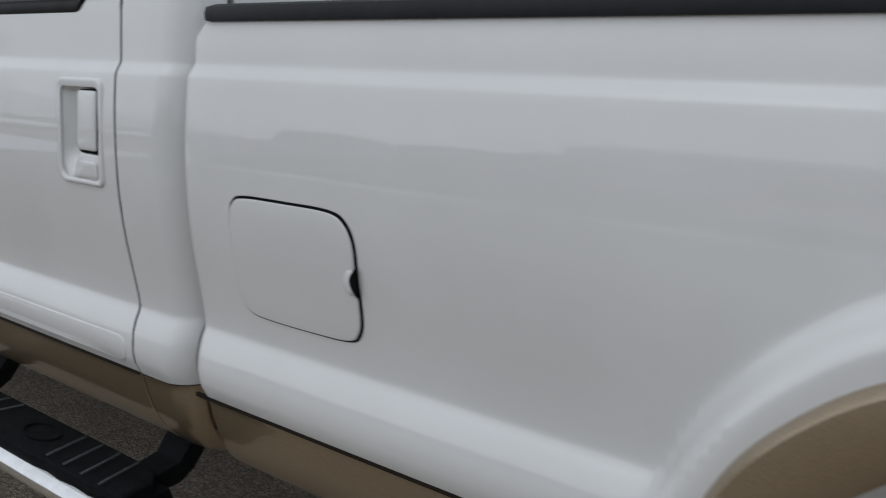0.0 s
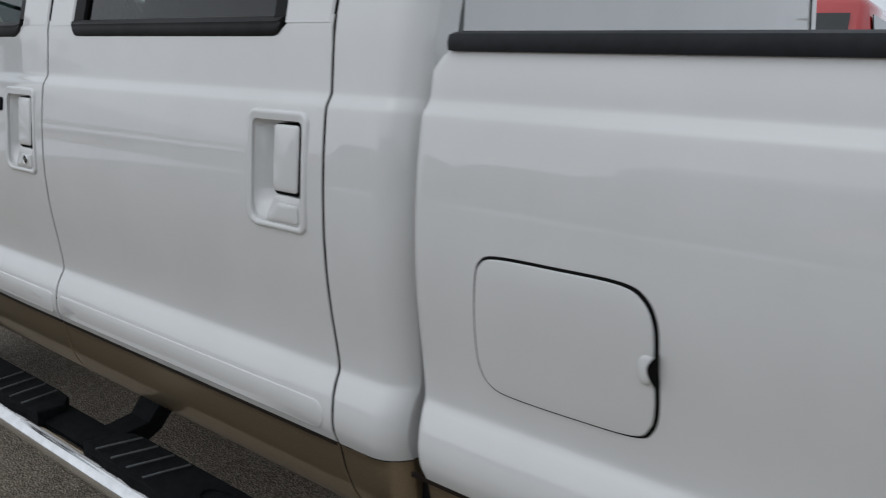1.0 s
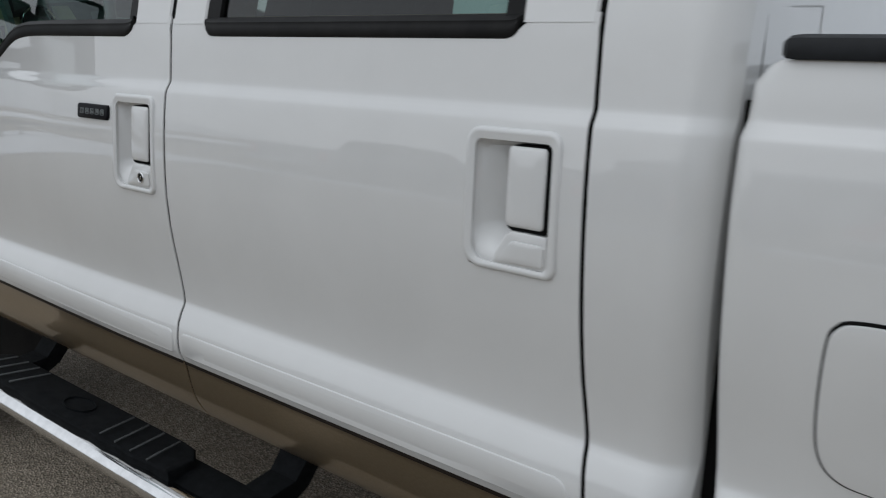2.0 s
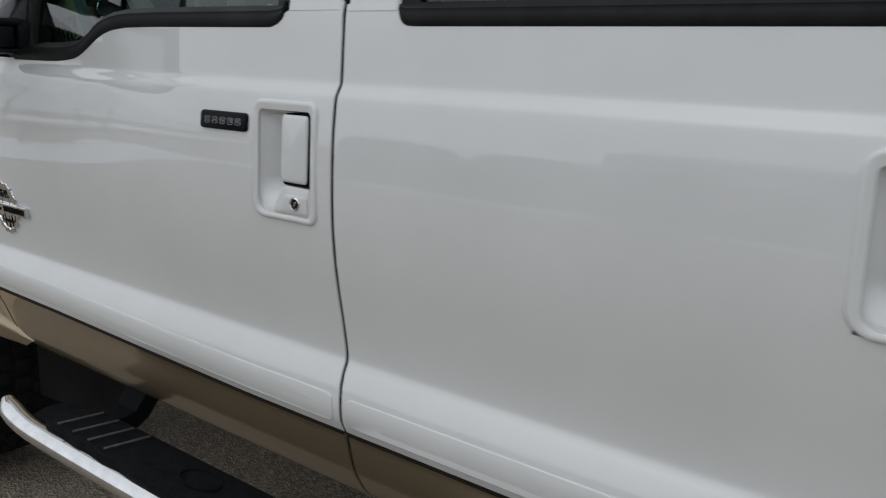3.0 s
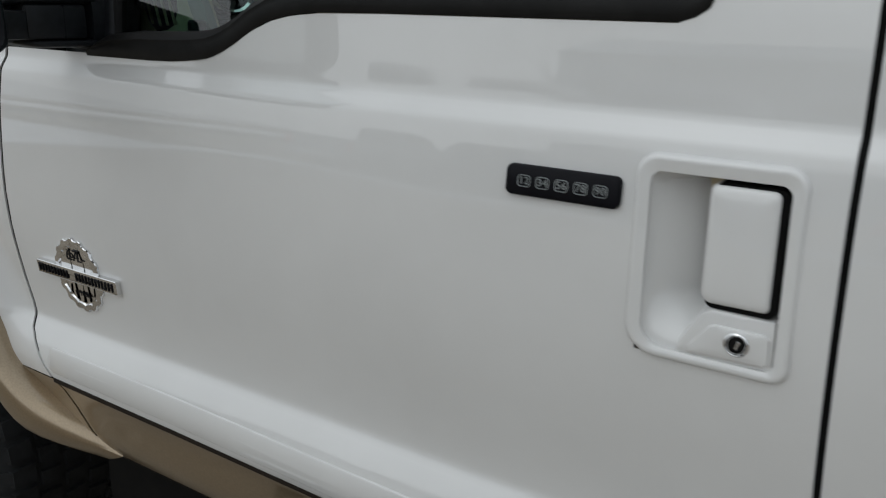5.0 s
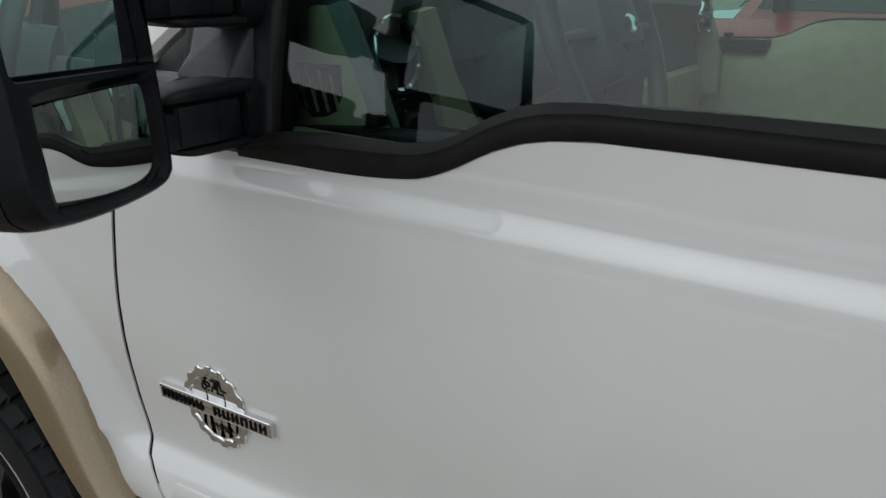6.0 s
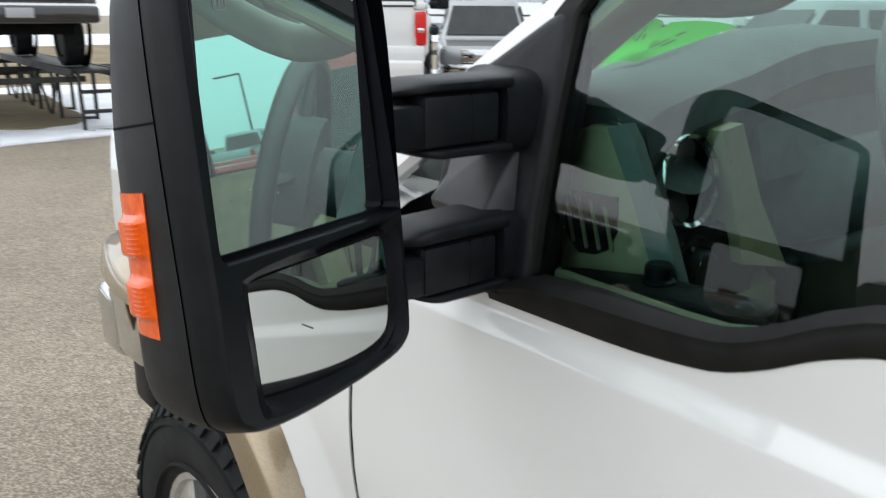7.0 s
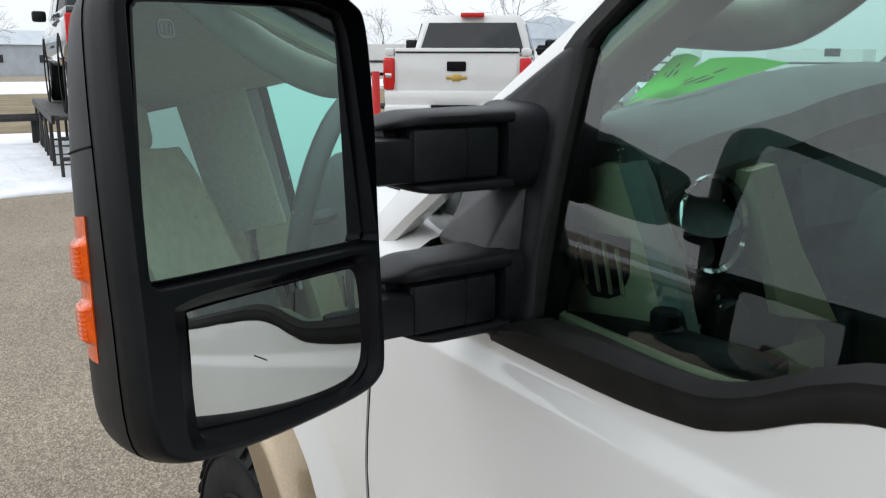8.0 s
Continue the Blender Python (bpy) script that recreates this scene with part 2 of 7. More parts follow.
def plate(outline, f, steps):
    """A cushion-like plate: outline in 2D, f(u, v, w) to 3D, steps of (inset, w) from the back edge to the face."""
    rings = []
    for ins, w in steps:
        o = inset(outline, ins) if ins else outline
        rings.append([f(u, v, w) for u, v in o])
    return loft(rings, cap=True)


def rbox(c, s, b=0.01, seg=2, m=None, taper=None):
    bm = bmesh.new()
    bmesh.ops.create_cube(bm, size=1.0)
    for v in bm.verts:
        k = 1.0
        if taper and v.co.z > 0:
            k = taper
        v.co = Vector((v.co.x * s[0] * k, v.co.y * s[1] * k, v.co.z * s[2]))
    if b > 0:
        bmesh.ops.bevel(bm, geom=bm.edges[:], offset=b, segments=seg, affect="EDGES", profile=0.5)
    mm = Matrix.Translation(c) if m is None else Matrix.Translation(c) @ m
    bmesh.ops.transform(bm, matrix=mm, verts=bm.verts)
    return bm


def merge(*bms):
    out = bmesh.new()
    for b in bms:
        me = bpy.data.meshes.new("tmp")
        b.to_mesh(me)
        b.free()
        out.from_mesh(me)
        bpy.data.meshes.remove(me)
    return out


def tube(pts, r, n=10, flat=1.0, closed=False):
    P = [Vector(p) for p in pts]
    rings = []
    for i, p in enumerate(P):
        a = P[i - 1] if (i or closed) else P[i]
        b = P[(i + 1) % len(P)] if (i < len(P) - 1 or closed) else P[i]
        t = (b - a).normalized()
        side = t.cross(Vector((0, 0, 1)))
        side = side.normalized() if side.length > 1e-4 else Vector((1, 0, 0))
        up = side.cross(t)
        rr = r[i] if isinstance(r, (list, tuple)) else r
        rings.append([p + side * rr * math.cos(2 * math.pi * k / n) + up * rr * flat * math.sin(2 * math.pi * k / n) for k in range(n)])
    return loft(rings, loop=closed)


def lathe(profile, n, m):
    """Profile of (radius, axial) turned about the local z axis, placed by the matrix m."""
    rings = [[m @ Vector((r * math.cos(2 * math.pi * k / n), r * math.sin(2 * math.pi * k / n), z)) for k in range(n)] for r, z in profile]
    return loft(rings, cap=False)


def span(a, b, n):
    return [a + (b - a) * i / n for i in range(n + 1)]


# ---- the ground ----
def ground_height(x, y):
    return 0.012 * noise.noise(Vector((x * 0.3, y * 0.3, 0)))


g_us = [-600, -200, -80, -40] + span(-25, 25, 50) + [40, 80, 200, 600]
bm = grid(lambda x, y: Vector((x, y, ground_height(x, y) if abs(x) < 24 and abs(y) < 24 else 0.0)), g_us, g_us)
tagged(part("ground", bm, ASPHALT), "worn grey-brown asphalt of a sales yard", "ground", kind="structure")

# ---- the pickup: side profile, x to the rear, y inwards from its outer side ----
WIDE = 2.03
PROF_Z = (0.50, 0.575, 0.592, 0.602, 0.615, 0.632, 0.65, 0.668, 0.685, 0.72, 0.75, 0.78, 0.80, 0.815, 0.84, 0.86, 0.874, 0.882, 0.90, 0.95, 1.0, 1.05, 1.1, 1.14, 1.18, 1.21, 1.235, 1.26, 1.28, 1.295, 1.300, 1.318, 1.322, 1.332, 1.36, 1.42, 1.5, 1.7, 1.9, 2.0)
PROF_Y = (0.30, 0.20, 0.130, 0.098, 0.076, 0.058, 0.045, 0.036, 0.030, 0.023, 0.018, 0.003, 0.0, 0.0, 0.006, 0.016, 0.0255, 0.028, 0.027, 0.0200, 0.0112, 0.0042, 0.0003, 0.0003, 0.0011, 0.0024, 0.0042, 0.0065, 0.0089, 0.0110, 0.0121, 0.0230, 0.0238, 0.0246, 0.0265, 0.031, 0.048, 0.105, 0.165, 0.20)
_zz = np.arange(0.50, 2.0, 0.002)
_yy = np.convolve(np.pad(np.interp(_zz, PROF_Z, PROF_Y), 1, mode="edge"), np.ones(3) / 3, mode="valid")
_soft = np.convolve(np.pad(_yy, 12, mode="edge"), np.ones(25) / 25, mode="valid")
_keep = np.interp(_zz, (0.905, 0.94, 1.255, 1.28), (0.0, 1.0, 1.0, 0.0))
_yy = _yy * (1 - _keep) + _soft * _keep  # flowing door skin between its crisp creases


def rise(x, z):
    """The lower lines climb a little towards the nose."""
    k = float(np.interp(z, (0.69, 0.757, 0.83, 0.872), (0.0, 1.0, 0.6, 0.0)))
    return z + k * float(np.interp(x, (-1.25, -0.86, -0.54, -0.2), (0.026, 0.020, 0.009, 0.0)))


def seam_front(z):
    """Gap between the doors, bowed like the panel."""
    return float(np.interp(z, (0.60, 0.70, 0.757, 0.81, 0.84, 0.88, 1.01, 1.15, 1.25, 1.31, 1.45), (0.050, 0.030, 0.026, 0.027, 0.022, 0.015, 0.008, 0.003, 0.0, -0.001, -0.005)))


def seam_rear(z):
    return 0.921 + float(np.interp(z, (0.60, 0.665, 0.71, 0.76, 0.815, 0.84, 0.88, 0.97, 1.1, 1.2, 1.3, 1.44), (0.085, 0.055, 0.038, 0.031, 0.030, 0.025, 0.016, 0.008, 0.004, -0.001, -0.006, -0.012)))


def side(z, x=0.0):
    y = float(np.interp(z, _zz, _yy))
    if x < -0.40:
        t = min(1.0, (-0.40 - x) / 0.45)
        y += 0.016 * t * t * (3 - 2 * t) * min(max((z - 0.86) / 0.30, 0), 1)
    return y


ROWS_Z = [0.592, 0.597, 0.603, 0.610, 0.618, 0.627, 0.637, 0.648, 0.660, 0.672, 0.685, 0.70, 0.72, 0.74, 0.752, 0.765, 0.78, 0.79, 0.80, 0.812, 0.825, 0.838, 0.85, 0.860, 0.867, 0.872, 0.876, 0.880, 0.884, 0.890, 0.90, 0.92, 0.94, 0.965, 1.0, 1.04, 1.098, 1.14, 1.18, 1.22, 1.25, 1.275, 1.286, 1.292, 1.296, 1.299, 1.303, 1.310, 1.316, 1.319, 1.322, 1.326, 1.332]
TANZ = 0.757
truck = thing("pickup_truck", (0.5, 1.0, 0), "white crew cab pickup truck with tan lower body", "pickup truck")


def sill_front(x):
    pts = ((-1.30, 1.3335), (-1.0, 1.3335), (-0.90, 1.3335), (-0.820, 1.3355), (-0.790, 1.3385), (-0.767, 1.344), (-0.741, 1.356), (-0.71, 1.374), (-0.68, 1.387), (-0.65, 1.3945), (-0.60, 1.400), (-0.50, 1.4015), (-0.166, 1.4015), (-0.150, 1.407), (-0.140, 1.414), (-0.134, 1.428), (-0.132, 1.44), (0.0, 1.44))
    return float(np.interp(x, [p[0] for p in pts], [p[1] for p in pts]))


def sill_rear(x):
    pts = ((0.0, 1.436), (0.102, 1.436), (0.104, 1.422), (0.108, 1.412), (0.115, 1.4055), (0.126, 1.4035), (0.768, 1.4045), (0.779, 1.4065), (0.786, 1.413), (0.790, 1.426), (0.791, 1.438), (1.2, 1.438))
    return float(np.interp(x, [p[0] for p in pts], [p[1] for p in pts]))


def glass_front(z):
    """Front edge of the driver's window: upright by the mirror, then along the windscreen post."""
    return -1.010 if z < 1.615 else -1.010 + (z - 1.615) / 0.80


def pane_y(x, z):
    """The driver's glass: domed, and turned in a little towards the mirror."""
    d = min(x, -0.6) + 0.75
    y = 0.070 - 0.098 * d + 0.05 * d * d
    if x > -0.6:
        y -= 0.005 * (1 - math.exp(-(x + 0.6) / 0.06))
    h = min(z, 1.65) - 1.5
    return y + 0.2133 * h + 0.36 * h * h + 0.26 * max(0.0, z - 1.65)


def door_front_edge(z):
    pts = ((0.59, -1.065), (0.64, -1.098), (0.697, -1.135), (0.757, -1.182), (0.80, -1.212), (0.85, -1.243), (0.887, -1.2535), (0.945, -1.265), (1.02, -1.270), (1.15, -1.272), (1.25, -1.266), (1.34, -1.256), (1.45, -1.245))
    return float(np.interp(z, [p[0] for p in pts], [p[1] for p in pts]))


def body_panel(xs, left, right, sill, hole=None, turn=0.018, zmin=0.0, roundback=0.0, nv=5):
    """White upper and tan lower skin between two seams, with edges folded inwards. xs: 0 to 1 or absolute stations mapped by left/right."""
    x0, x1 = xs[0], xs[-1]

    def at(u, z):
        a = (u - x0) / (x1 - x0)
        x = u + (left(z) - x0) * (1 - a) + (right(z) - x1) * a
        z = rise(x, z)
        y = side(z, x)
        if roundback:
            d = max(0.0, x - (x1 - roundback))
            y += roundback * 1.15 * (1 - math.sqrt(max(0.0, 1 - (d / roundback) ** 2)))
        return Vector((x, y, z))

    def brim(u):
        return max(sill(at(u, 1.38).x), 1.3335)

    out = []
    zs_all = [z for z in ROWS_Z if z >= zmin]
    for lo in (True, False):
        zs = [z for z in zs_all if (z < TANZ) == lo] + ([TANZ - 0.0012] if lo else [])
        if not lo:
            zs = [TANZ + 0.0012] + zs
        bm = grid(at, xs, zs, hole if not lo else None)
        if not lo:  # shoulder up to the window line
            grid(lambda u, v: at(u, 1.332 + (brim(u) - 1.332) * v / nv), xs, list(range(nv + 1)), None, bm)
            grid(lambda u, v: at(u, brim(u)) + Vector((0, 0.004 + 0.016 * v, -0.001 - 0.004 * v)), xs, [-0.25, 0.0, 1.0], None, bm)
        for u, s in ((xs[0], 1), (xs[-1], -1)):
            zz = zs if lo else zs + [1.36, 1.40, 1.44, 1.5, 1.6, 1.7, 1.8, brim(u)]
            zz = sorted(z for z in zz if z <= brim(u) + 1e-6)
            w = [(0.0, 0.0), (0.0007, 0.0012), (0.001, 0.004), (0.001, turn)]
            grid(lambda k, z: at(u, z) + Vector((-s * w[k][0], w[k][1], 0)), [0, 1, 2, 3], zz, None, bm)
        bmesh.ops.remove_doubles(bm, verts=bm.verts, dist=0.0002)
        bmesh.ops.recalc_face_normals(bm, faces=bm.faces)
        bm.faces.ensure_lookup_table()
        f = min(bm.faces, key=lambda q: q.calc_center_median().y)
        if f.normal.y > 0:
            bmesh.ops.reverse_faces(bm, faces=bm.faces)
        out.append(bm)
    return out


def stations(a, b, extra, step=0.045):
    s = set(round(v, 4) for v in extra if a <= v <= b)
    for v in span(a, b, max(2, int((b - a) / step))):
        if all(abs(v - e) > 0.008 for e in extra):
            s.add(round(v, 4))
    s |= {round(a, 4), round(b, 4)}
    return sorted(s)


HX0, HX1, HZ0, HZ1 = -0.1765, -0.0335, 1.10, 1.278  # front handle bezel
RDX = 0.915  # the rear handle lies this far behind it


def dense2(o, n):
    return [(p[0] + (q[0] - p[0]) * k / n, p[1] + (q[1] - p[1]) * k / n) for p, q in zip(o, o[1:] + o[:1]) for k in range(n)]


def pillar(a, b, zb, zt, name, parent, mirror, thick=0.03, lean=0.0):
    """Upright frame between windows, from the belt to the roof."""
    zs = span(zb, zt, 10)
    rings = []
    for z in zs:
        la, lb = a(z), b(z)
        y = side(z, -0.3) - 0.0007
        r = 0.006
        rings.append([Vector(p) for p in ((la, y + thick, z), (la, y + r, z), (la + r, y, z), (lb - r, y, z), (lb, y + r, z), (lb, y + thick, z))])
    return part(name, loft(rings), WHITE, parent, mirror=mirror)


def seal(xs, low, high, name, parent, mirror, lip=0.0):
    rings = []
    for x in xs:
        z0, z1 = low(x), high(x)
        y0 = side(z0, x) - 0.001
        y1 = side(z1, x)
        h = z1 - z0
        rings.append([Vector(p) for p in ((x, y0 + 0.02, z0 + 0.001), (x, y0, z0 + 0.001), (x, y0 - 0.0012, z0 + 0.004), (x, y0 - 0.002, z0 + 0.010), (x, y0 - 0.0015, z0 + h * 0.52), (x, y0 - 0.0005, z0 + h * 0.60), (x, y0 - 0.001, z0 + h * 0.72), (x, y1 + 0.001, z0 + h * 0.92), (x, y1 + 0.006, z1), (x, max(y1 + 0.012, min(y1 + 0.05, pane_y(x, z1))), z1 - 0.002))])
    return part(name, loft(rings), TRIM, parent, "black rubber window seal", mirror=mirror)


def rrect4(w, h, radii, n=6):
    """Rounded rectangle with a radius for each corner: top right, top left, bottom left, bottom right."""
    out = []
    for (sx, sy, a0), r in zip(((1, 1, 0), (-1, 1, 90), (-1, -1, 180), (1, -1, 270)), radii):
        for k in range(n + 1):
            a = radians(a0 + 90 * k / n)
            out.append((sx * (w / 2 - r) + r * math.cos(a), sy * (h / 2 - r) + r * math.sin(a)))
    return out


def handle_group(dx, lock, door):
    cx, cz, w, h = -0.105 + dx, 1.189, 0.143, 0.188

    def f(u, v, d):
        z = cz + v
        return Vector((cx + u - 0.003 * (v / 0.09) - 0.0025 * max(0.0, -u / 0.07) * (1 - (v / 0.09) ** 2), side(z) - d, z))

    outer = [(u - 0.0008, v + 0.0030) for u, v in rrect4(w + 0.007, h + 0.006, (0.019, 0.020, 0.030, 0.017))]
    inner = rrect4(w - 0.021, h - 0.021, (0.010, 0.010, 0.022, 0.010))
    rings = [[f(u, v, d) for u, v in (inset(outer, i) if i else outer)] for i, d in ((-0.0012, -0.002), (0.0002, 0.0006), (0.0008, 0.0032), (0.0020, 0.0046), (0.0045, 0.0055), (0.0075, 0.0050))]
    rings += [[f(u, v, d) for u, v in inner] for d in (0.0030, -0.003)]
    bez = loft(rings, cap=False)
    iw, ih = w - 0.021, h - 0.021

    # the hollow falls away towards the paddle and runs out at its foot
    def bowl(u, v):
        a, b = u / iw * 2, v / ih * 2
        left = min(1.0, max(0.0, (1 + a) / 0.80))
        right = min(1.0, (1 - a) * 5.0)
        top = min(1.0, (1 - b) * 9.0)
        foot = min(1.0, max(0.0, (b + 0.98) / 0.62))
        foot = foot * foot * (3 - 2 * foot)
        return f(u, v, -(0.003 + 0.044 * max(0.0, left ** 0.8 * right * top * foot)))

    def clip(u, v):
        """Keeps the hollow inside the rounded opening."""
        r = 0.022
        x, y = u + iw / 2 - r, v + ih / 2 - r
        if x < 0 and y < 0 and math.hypot(x, y) > r:
            q = r / math.hypot(x, y)
            return -iw / 2 + r + x * q, -ih / 2 + r + y * q
        return u, v

    grid(lambda u, v: bowl(*clip(u, v)), span(-iw / 2, iw / 2, 26), span(-ih / 2, ih / 2, 34), None, bez)
    bmesh.ops.recalc_face_normals(bez, faces=bez.faces)
    hd = part("door_handle", bez, WHITE, door, "white handle bezel with recessed hollow")
    px, pz, pw, ph = 0.0225, 0.0235, 0.0605, 0.1085
    po = rrect4(pw, ph, (0.006, 0.006, 0.010, 0.006), 4)
    pad = loft([[f(px + u * k, pz + v * kv, d - 0.005 * (u * k / pw) ** 2 - 0.0015) for u, v in po] for k, kv, d in ((1.0, 1.0, -0.024), (1.0, 1.0, 0.0), (0.975, 0.985, 0.0028), (0.92, 0.95, 0.0042), (0.80, 0.88, 0.0048), (0.6, 0.7, 0.005), (0.4, 0.5, 0.005), (0.2, 0.25, 0.005), (0.02, 0.02, 0.005))])
    part("pull_paddle", pad, WHITE, hd)
    gap = plate(rrect(pw + 0.003, ph + 0.0065, 0.008, 4, px + 0.0048, pz - 0.0012), f, [(0, -0.018), (0.0006, -0.0005)])
    part("paddle_gap", gap, RUBBER, hd)
    ridge = plate([(-0.026, -0.0865), (0.0600, -0.0845), (0.0605, -0.036), (0.030, -0.0345), (0.004, -0.034), (-0.006, -0.040), (-0.024, -0.070)], f, [(0, -0.03), (0.0004, -0.004), (0.002, 0.0005), (0.005, 0.0015)])
    part("lock_surround", ridge, WHITE, hd)
    lo = dense2([(-0.0165, -0.0805), (0.053, -0.0790), (0.0565, -0.0755), (0.0560, -0.053), (0.052, -0.049), (0.0085, -0.0485), (0.003, -0.051), (-0.0165, -0.076)], 4)

    def lpr(k, dd):
        return [f(0.024 + (u - 0.024) * k, -0.064 + (v + 0.064) * k, dd) for u, v in lo]
    part("lock_plate", loft([lpr(1.0, -0.02), lpr(1.0, 0.0012), lpr(0.97, 0.0036), lpr(0.90, 0.0042), lpr(0.4, 0.0042), lpr(0.02, 0.0042)]), WHITE, hd)
    if lock:
        m = Matrix.Translation(f(0.0285, -0.063, 0.0045)) @ Euler((radians(90), 0, 0)).to_matrix().to_4x4()
        lk = part("lock_cylinder", lathe([(0.0115, -0.003), (0.0112, 0.0006), (0.0098, 0.0016), (0.0090, 0.0008), (0.0084, -0.0025), (0.0, -0.003)], 24, m), [CHROME], hd, "chrome key lock")
        part("key_slot", lathe([(0.0080, -0.0030), (0.0080, 0.0004), (0.0060, 0.0008), (0.0, 0.0008)], 20, m), DARK, lk)
        part("key_shutter", rbox(f(0.0295, -0.0630, 0.0056), (0.0022, 0.0016, 0.0085), 0.0004, 1, m=Matrix.Rotation(radians(20), 4, "Y")), CHROME, lk)
    return hd


def cab_side(mirror, near):
    """Both doors and the rear corner of the cab on one side."""
    M = mirror
    xs = stations(-1.27, -0.0025, [HX0 + 0.004, HX1 - 0.004, -0.808, -0.785, -0.767, -0.741, -0.71, -0.68, -0.65, -0.60, -0.166, -0.150, -0.140, -0.134])
    hole = (lambda x, z: HX0 + 0.004 < x < HX1 - 0.004 and HZ0 + 0.0 < z < HZ1 + 0.0) if near else None
    lo, up = body_panel(xs, lambda z: door_front_edge(z) + 0.0040, lambda z: seam_front(z) - 0.0040, sill_front, hole)
    fd = part("front_door", up, WHITE, truck, "white front door", mirror=M)
    part("lower_skin", lo, TAN, fd, "tan lower door skin", mirror=M)
    xs = stations(0.0025, 0.9185, [HX0 + RDX + 0.004, HX1 + RDX - 0.004, 0.104, 0.112, 0.122, 0.135, 0.765, 0.778, 0.786])
    hole = (lambda x, z: HX0 + RDX + 0.004 < x < HX1 + RDX - 0.004 and HZ0 < z < HZ1) if near else None
    lo, up = body_panel(xs, lambda z: seam_front(z) + 0.0040, lambda z: seam_rear(z) - 0.0040, sill_rear, hole)
    rd = part("rear_door", up, WHITE, truck, "white rear door", mirror=M)
    part("lower_skin", lo, TAN, rd, "tan lower door skin", mirror=M)
    xs = sorted(set(span(0.9235, 1.02, 3) + span(1.02, 1.086, 12)))
    lo, up = body_panel(xs, lambda z: seam_rear(z) + 0.0040, lambda z: 1.079, lambda x: 1.92, None, nv=16, roundback=0.062, turn=0.05)
    cc = part("cab_corner", up, WHITE, truck, "white rounded cab corner", mirror=M)
    part("lower_skin", lo, TAN, cc, mirror=M)
    # frames above the belt
    pillar(lambda z: -0.132 - 0.05 * (z - 1.44), lambda z: seam_front(z) - 0.0040, 1.428, 1.92, "window_frame", fd, M)
    pillar(lambda z: seam_front(z) + 0.0040, lambda z: 0.104 + 0.02 * (z - 1.44), 1.426, 1.92, "window_frame", rd, M)
    pillar(lambda z: 0.790 - 0.03 * (z - 1.44), lambda z: seam_rear(z) - 0.0040, 1.426, 1.92, "window_frame", rd, M)
    # dark weather strip set back in each seam
    for xf, z0, z1, own in ((door_front_edge, 0.62, 1.33, fd), (seam_front, 0.60, 1.90, rd), (seam_rear, 0.60, 1.90, cc)):
        rings = [[Vector((xf(z) + u, side(z, xf(z)) + v, z)) for u, v in ((-0.008, 0.018), (-0.008, 0.0026), (0.008, 0.0026), (0.008, 0.018))] for z in span(z0, z1, 320)]
        part("weather_strip", loft(rings), RUBBER, own, "black rubber weather strip", mirror=M)
    # window seals and glass
    sx = stations(-1.045, -0.1325, [-1.035, -1.025, -1.012, -1.0, -0.90, -0.808, -0.79, -0.775, -0.76, -0.741, -0.725, -0.71, -0.695, -0.68, -0.65, -0.62, -0.60, -0.166, -0.158, -0.150, -0.145, -0.140, -0.137, -0.134], 0.03)
    flatf = lambda x: sill_front(min(x, -0.17))
    seal(sx, lambda x: min(sill_front(x), 1.433) - 0.0048 * float(np.interp(x, (-0.86, -0.76), (1, 0))), lambda x: flatf(x) + 0.036 - 0.008 * float(np.interp(x, (-1.0, -0.92), (1, 0))) - 0.018 * float(np.interp(x, (-1.045, -1.0), (1, 0))), "window_seal", fd, M)
    seal(stations(0.1045, 0.7895, [0.106, 0.108, 0.111, 0.115, 0.12, 0.126, 0.768, 0.774, 0.779, 0.783, 0.786, 0.788]), lambda x: min(sill_rear(x), 1.433), lambda x: 1.4375, "window_seal", rd, M)
    def pane(u, v):
        x = -1.010 + 0.880 * u
        z = flatf(x) + 0.024 + (1.88 - flatf(x) - 0.024) * v
        x = glass_front(z) + (-0.13 - glass_front(z)) * u
        return Vector((x, pane_y(x, z), z))
    gl = grid(pane, span(0, 1, 40), span(0, 1, 14))
    part("window_glass", gl, GLASS, fd, "green-tinted clear glass", mirror=M)
    gl = grid(lambda x, z: Vector((x, side(z) + 0.014, z)), span(0.10, 0.795, 6), span(1.42, 1.88, 8))
    part("window_glass", gl, PRIVACY, rd, "dark privacy glass", mirror=M)
    # inner edge trim of the rear door glass
    for (xa, xb) in ((0.104, 0.134), (0.764, 0.792)):
        rings = [[Vector((x, side(z) + d, z)) for x, d in ((xa, 0.001), (xb, 0.006), (xb, 0.02), (xa, 0.02))] for z in span(1.43, 1.88, 8)]
        part("glass_run", loft(rings), TRIM, rd, mirror=M)
    rings = [[Vector((x - 0.05 * (z - 1.44), side(z) + d, z)) for x, d in ((-0.158, 0.004), (-0.131, 0.001), (-0.131, 0.02), (-0.158, 0.02))] for z in span(1.425, 1.90, 8)]
    part("glass_run", loft(rings), TRIM, fd, mirror=M)
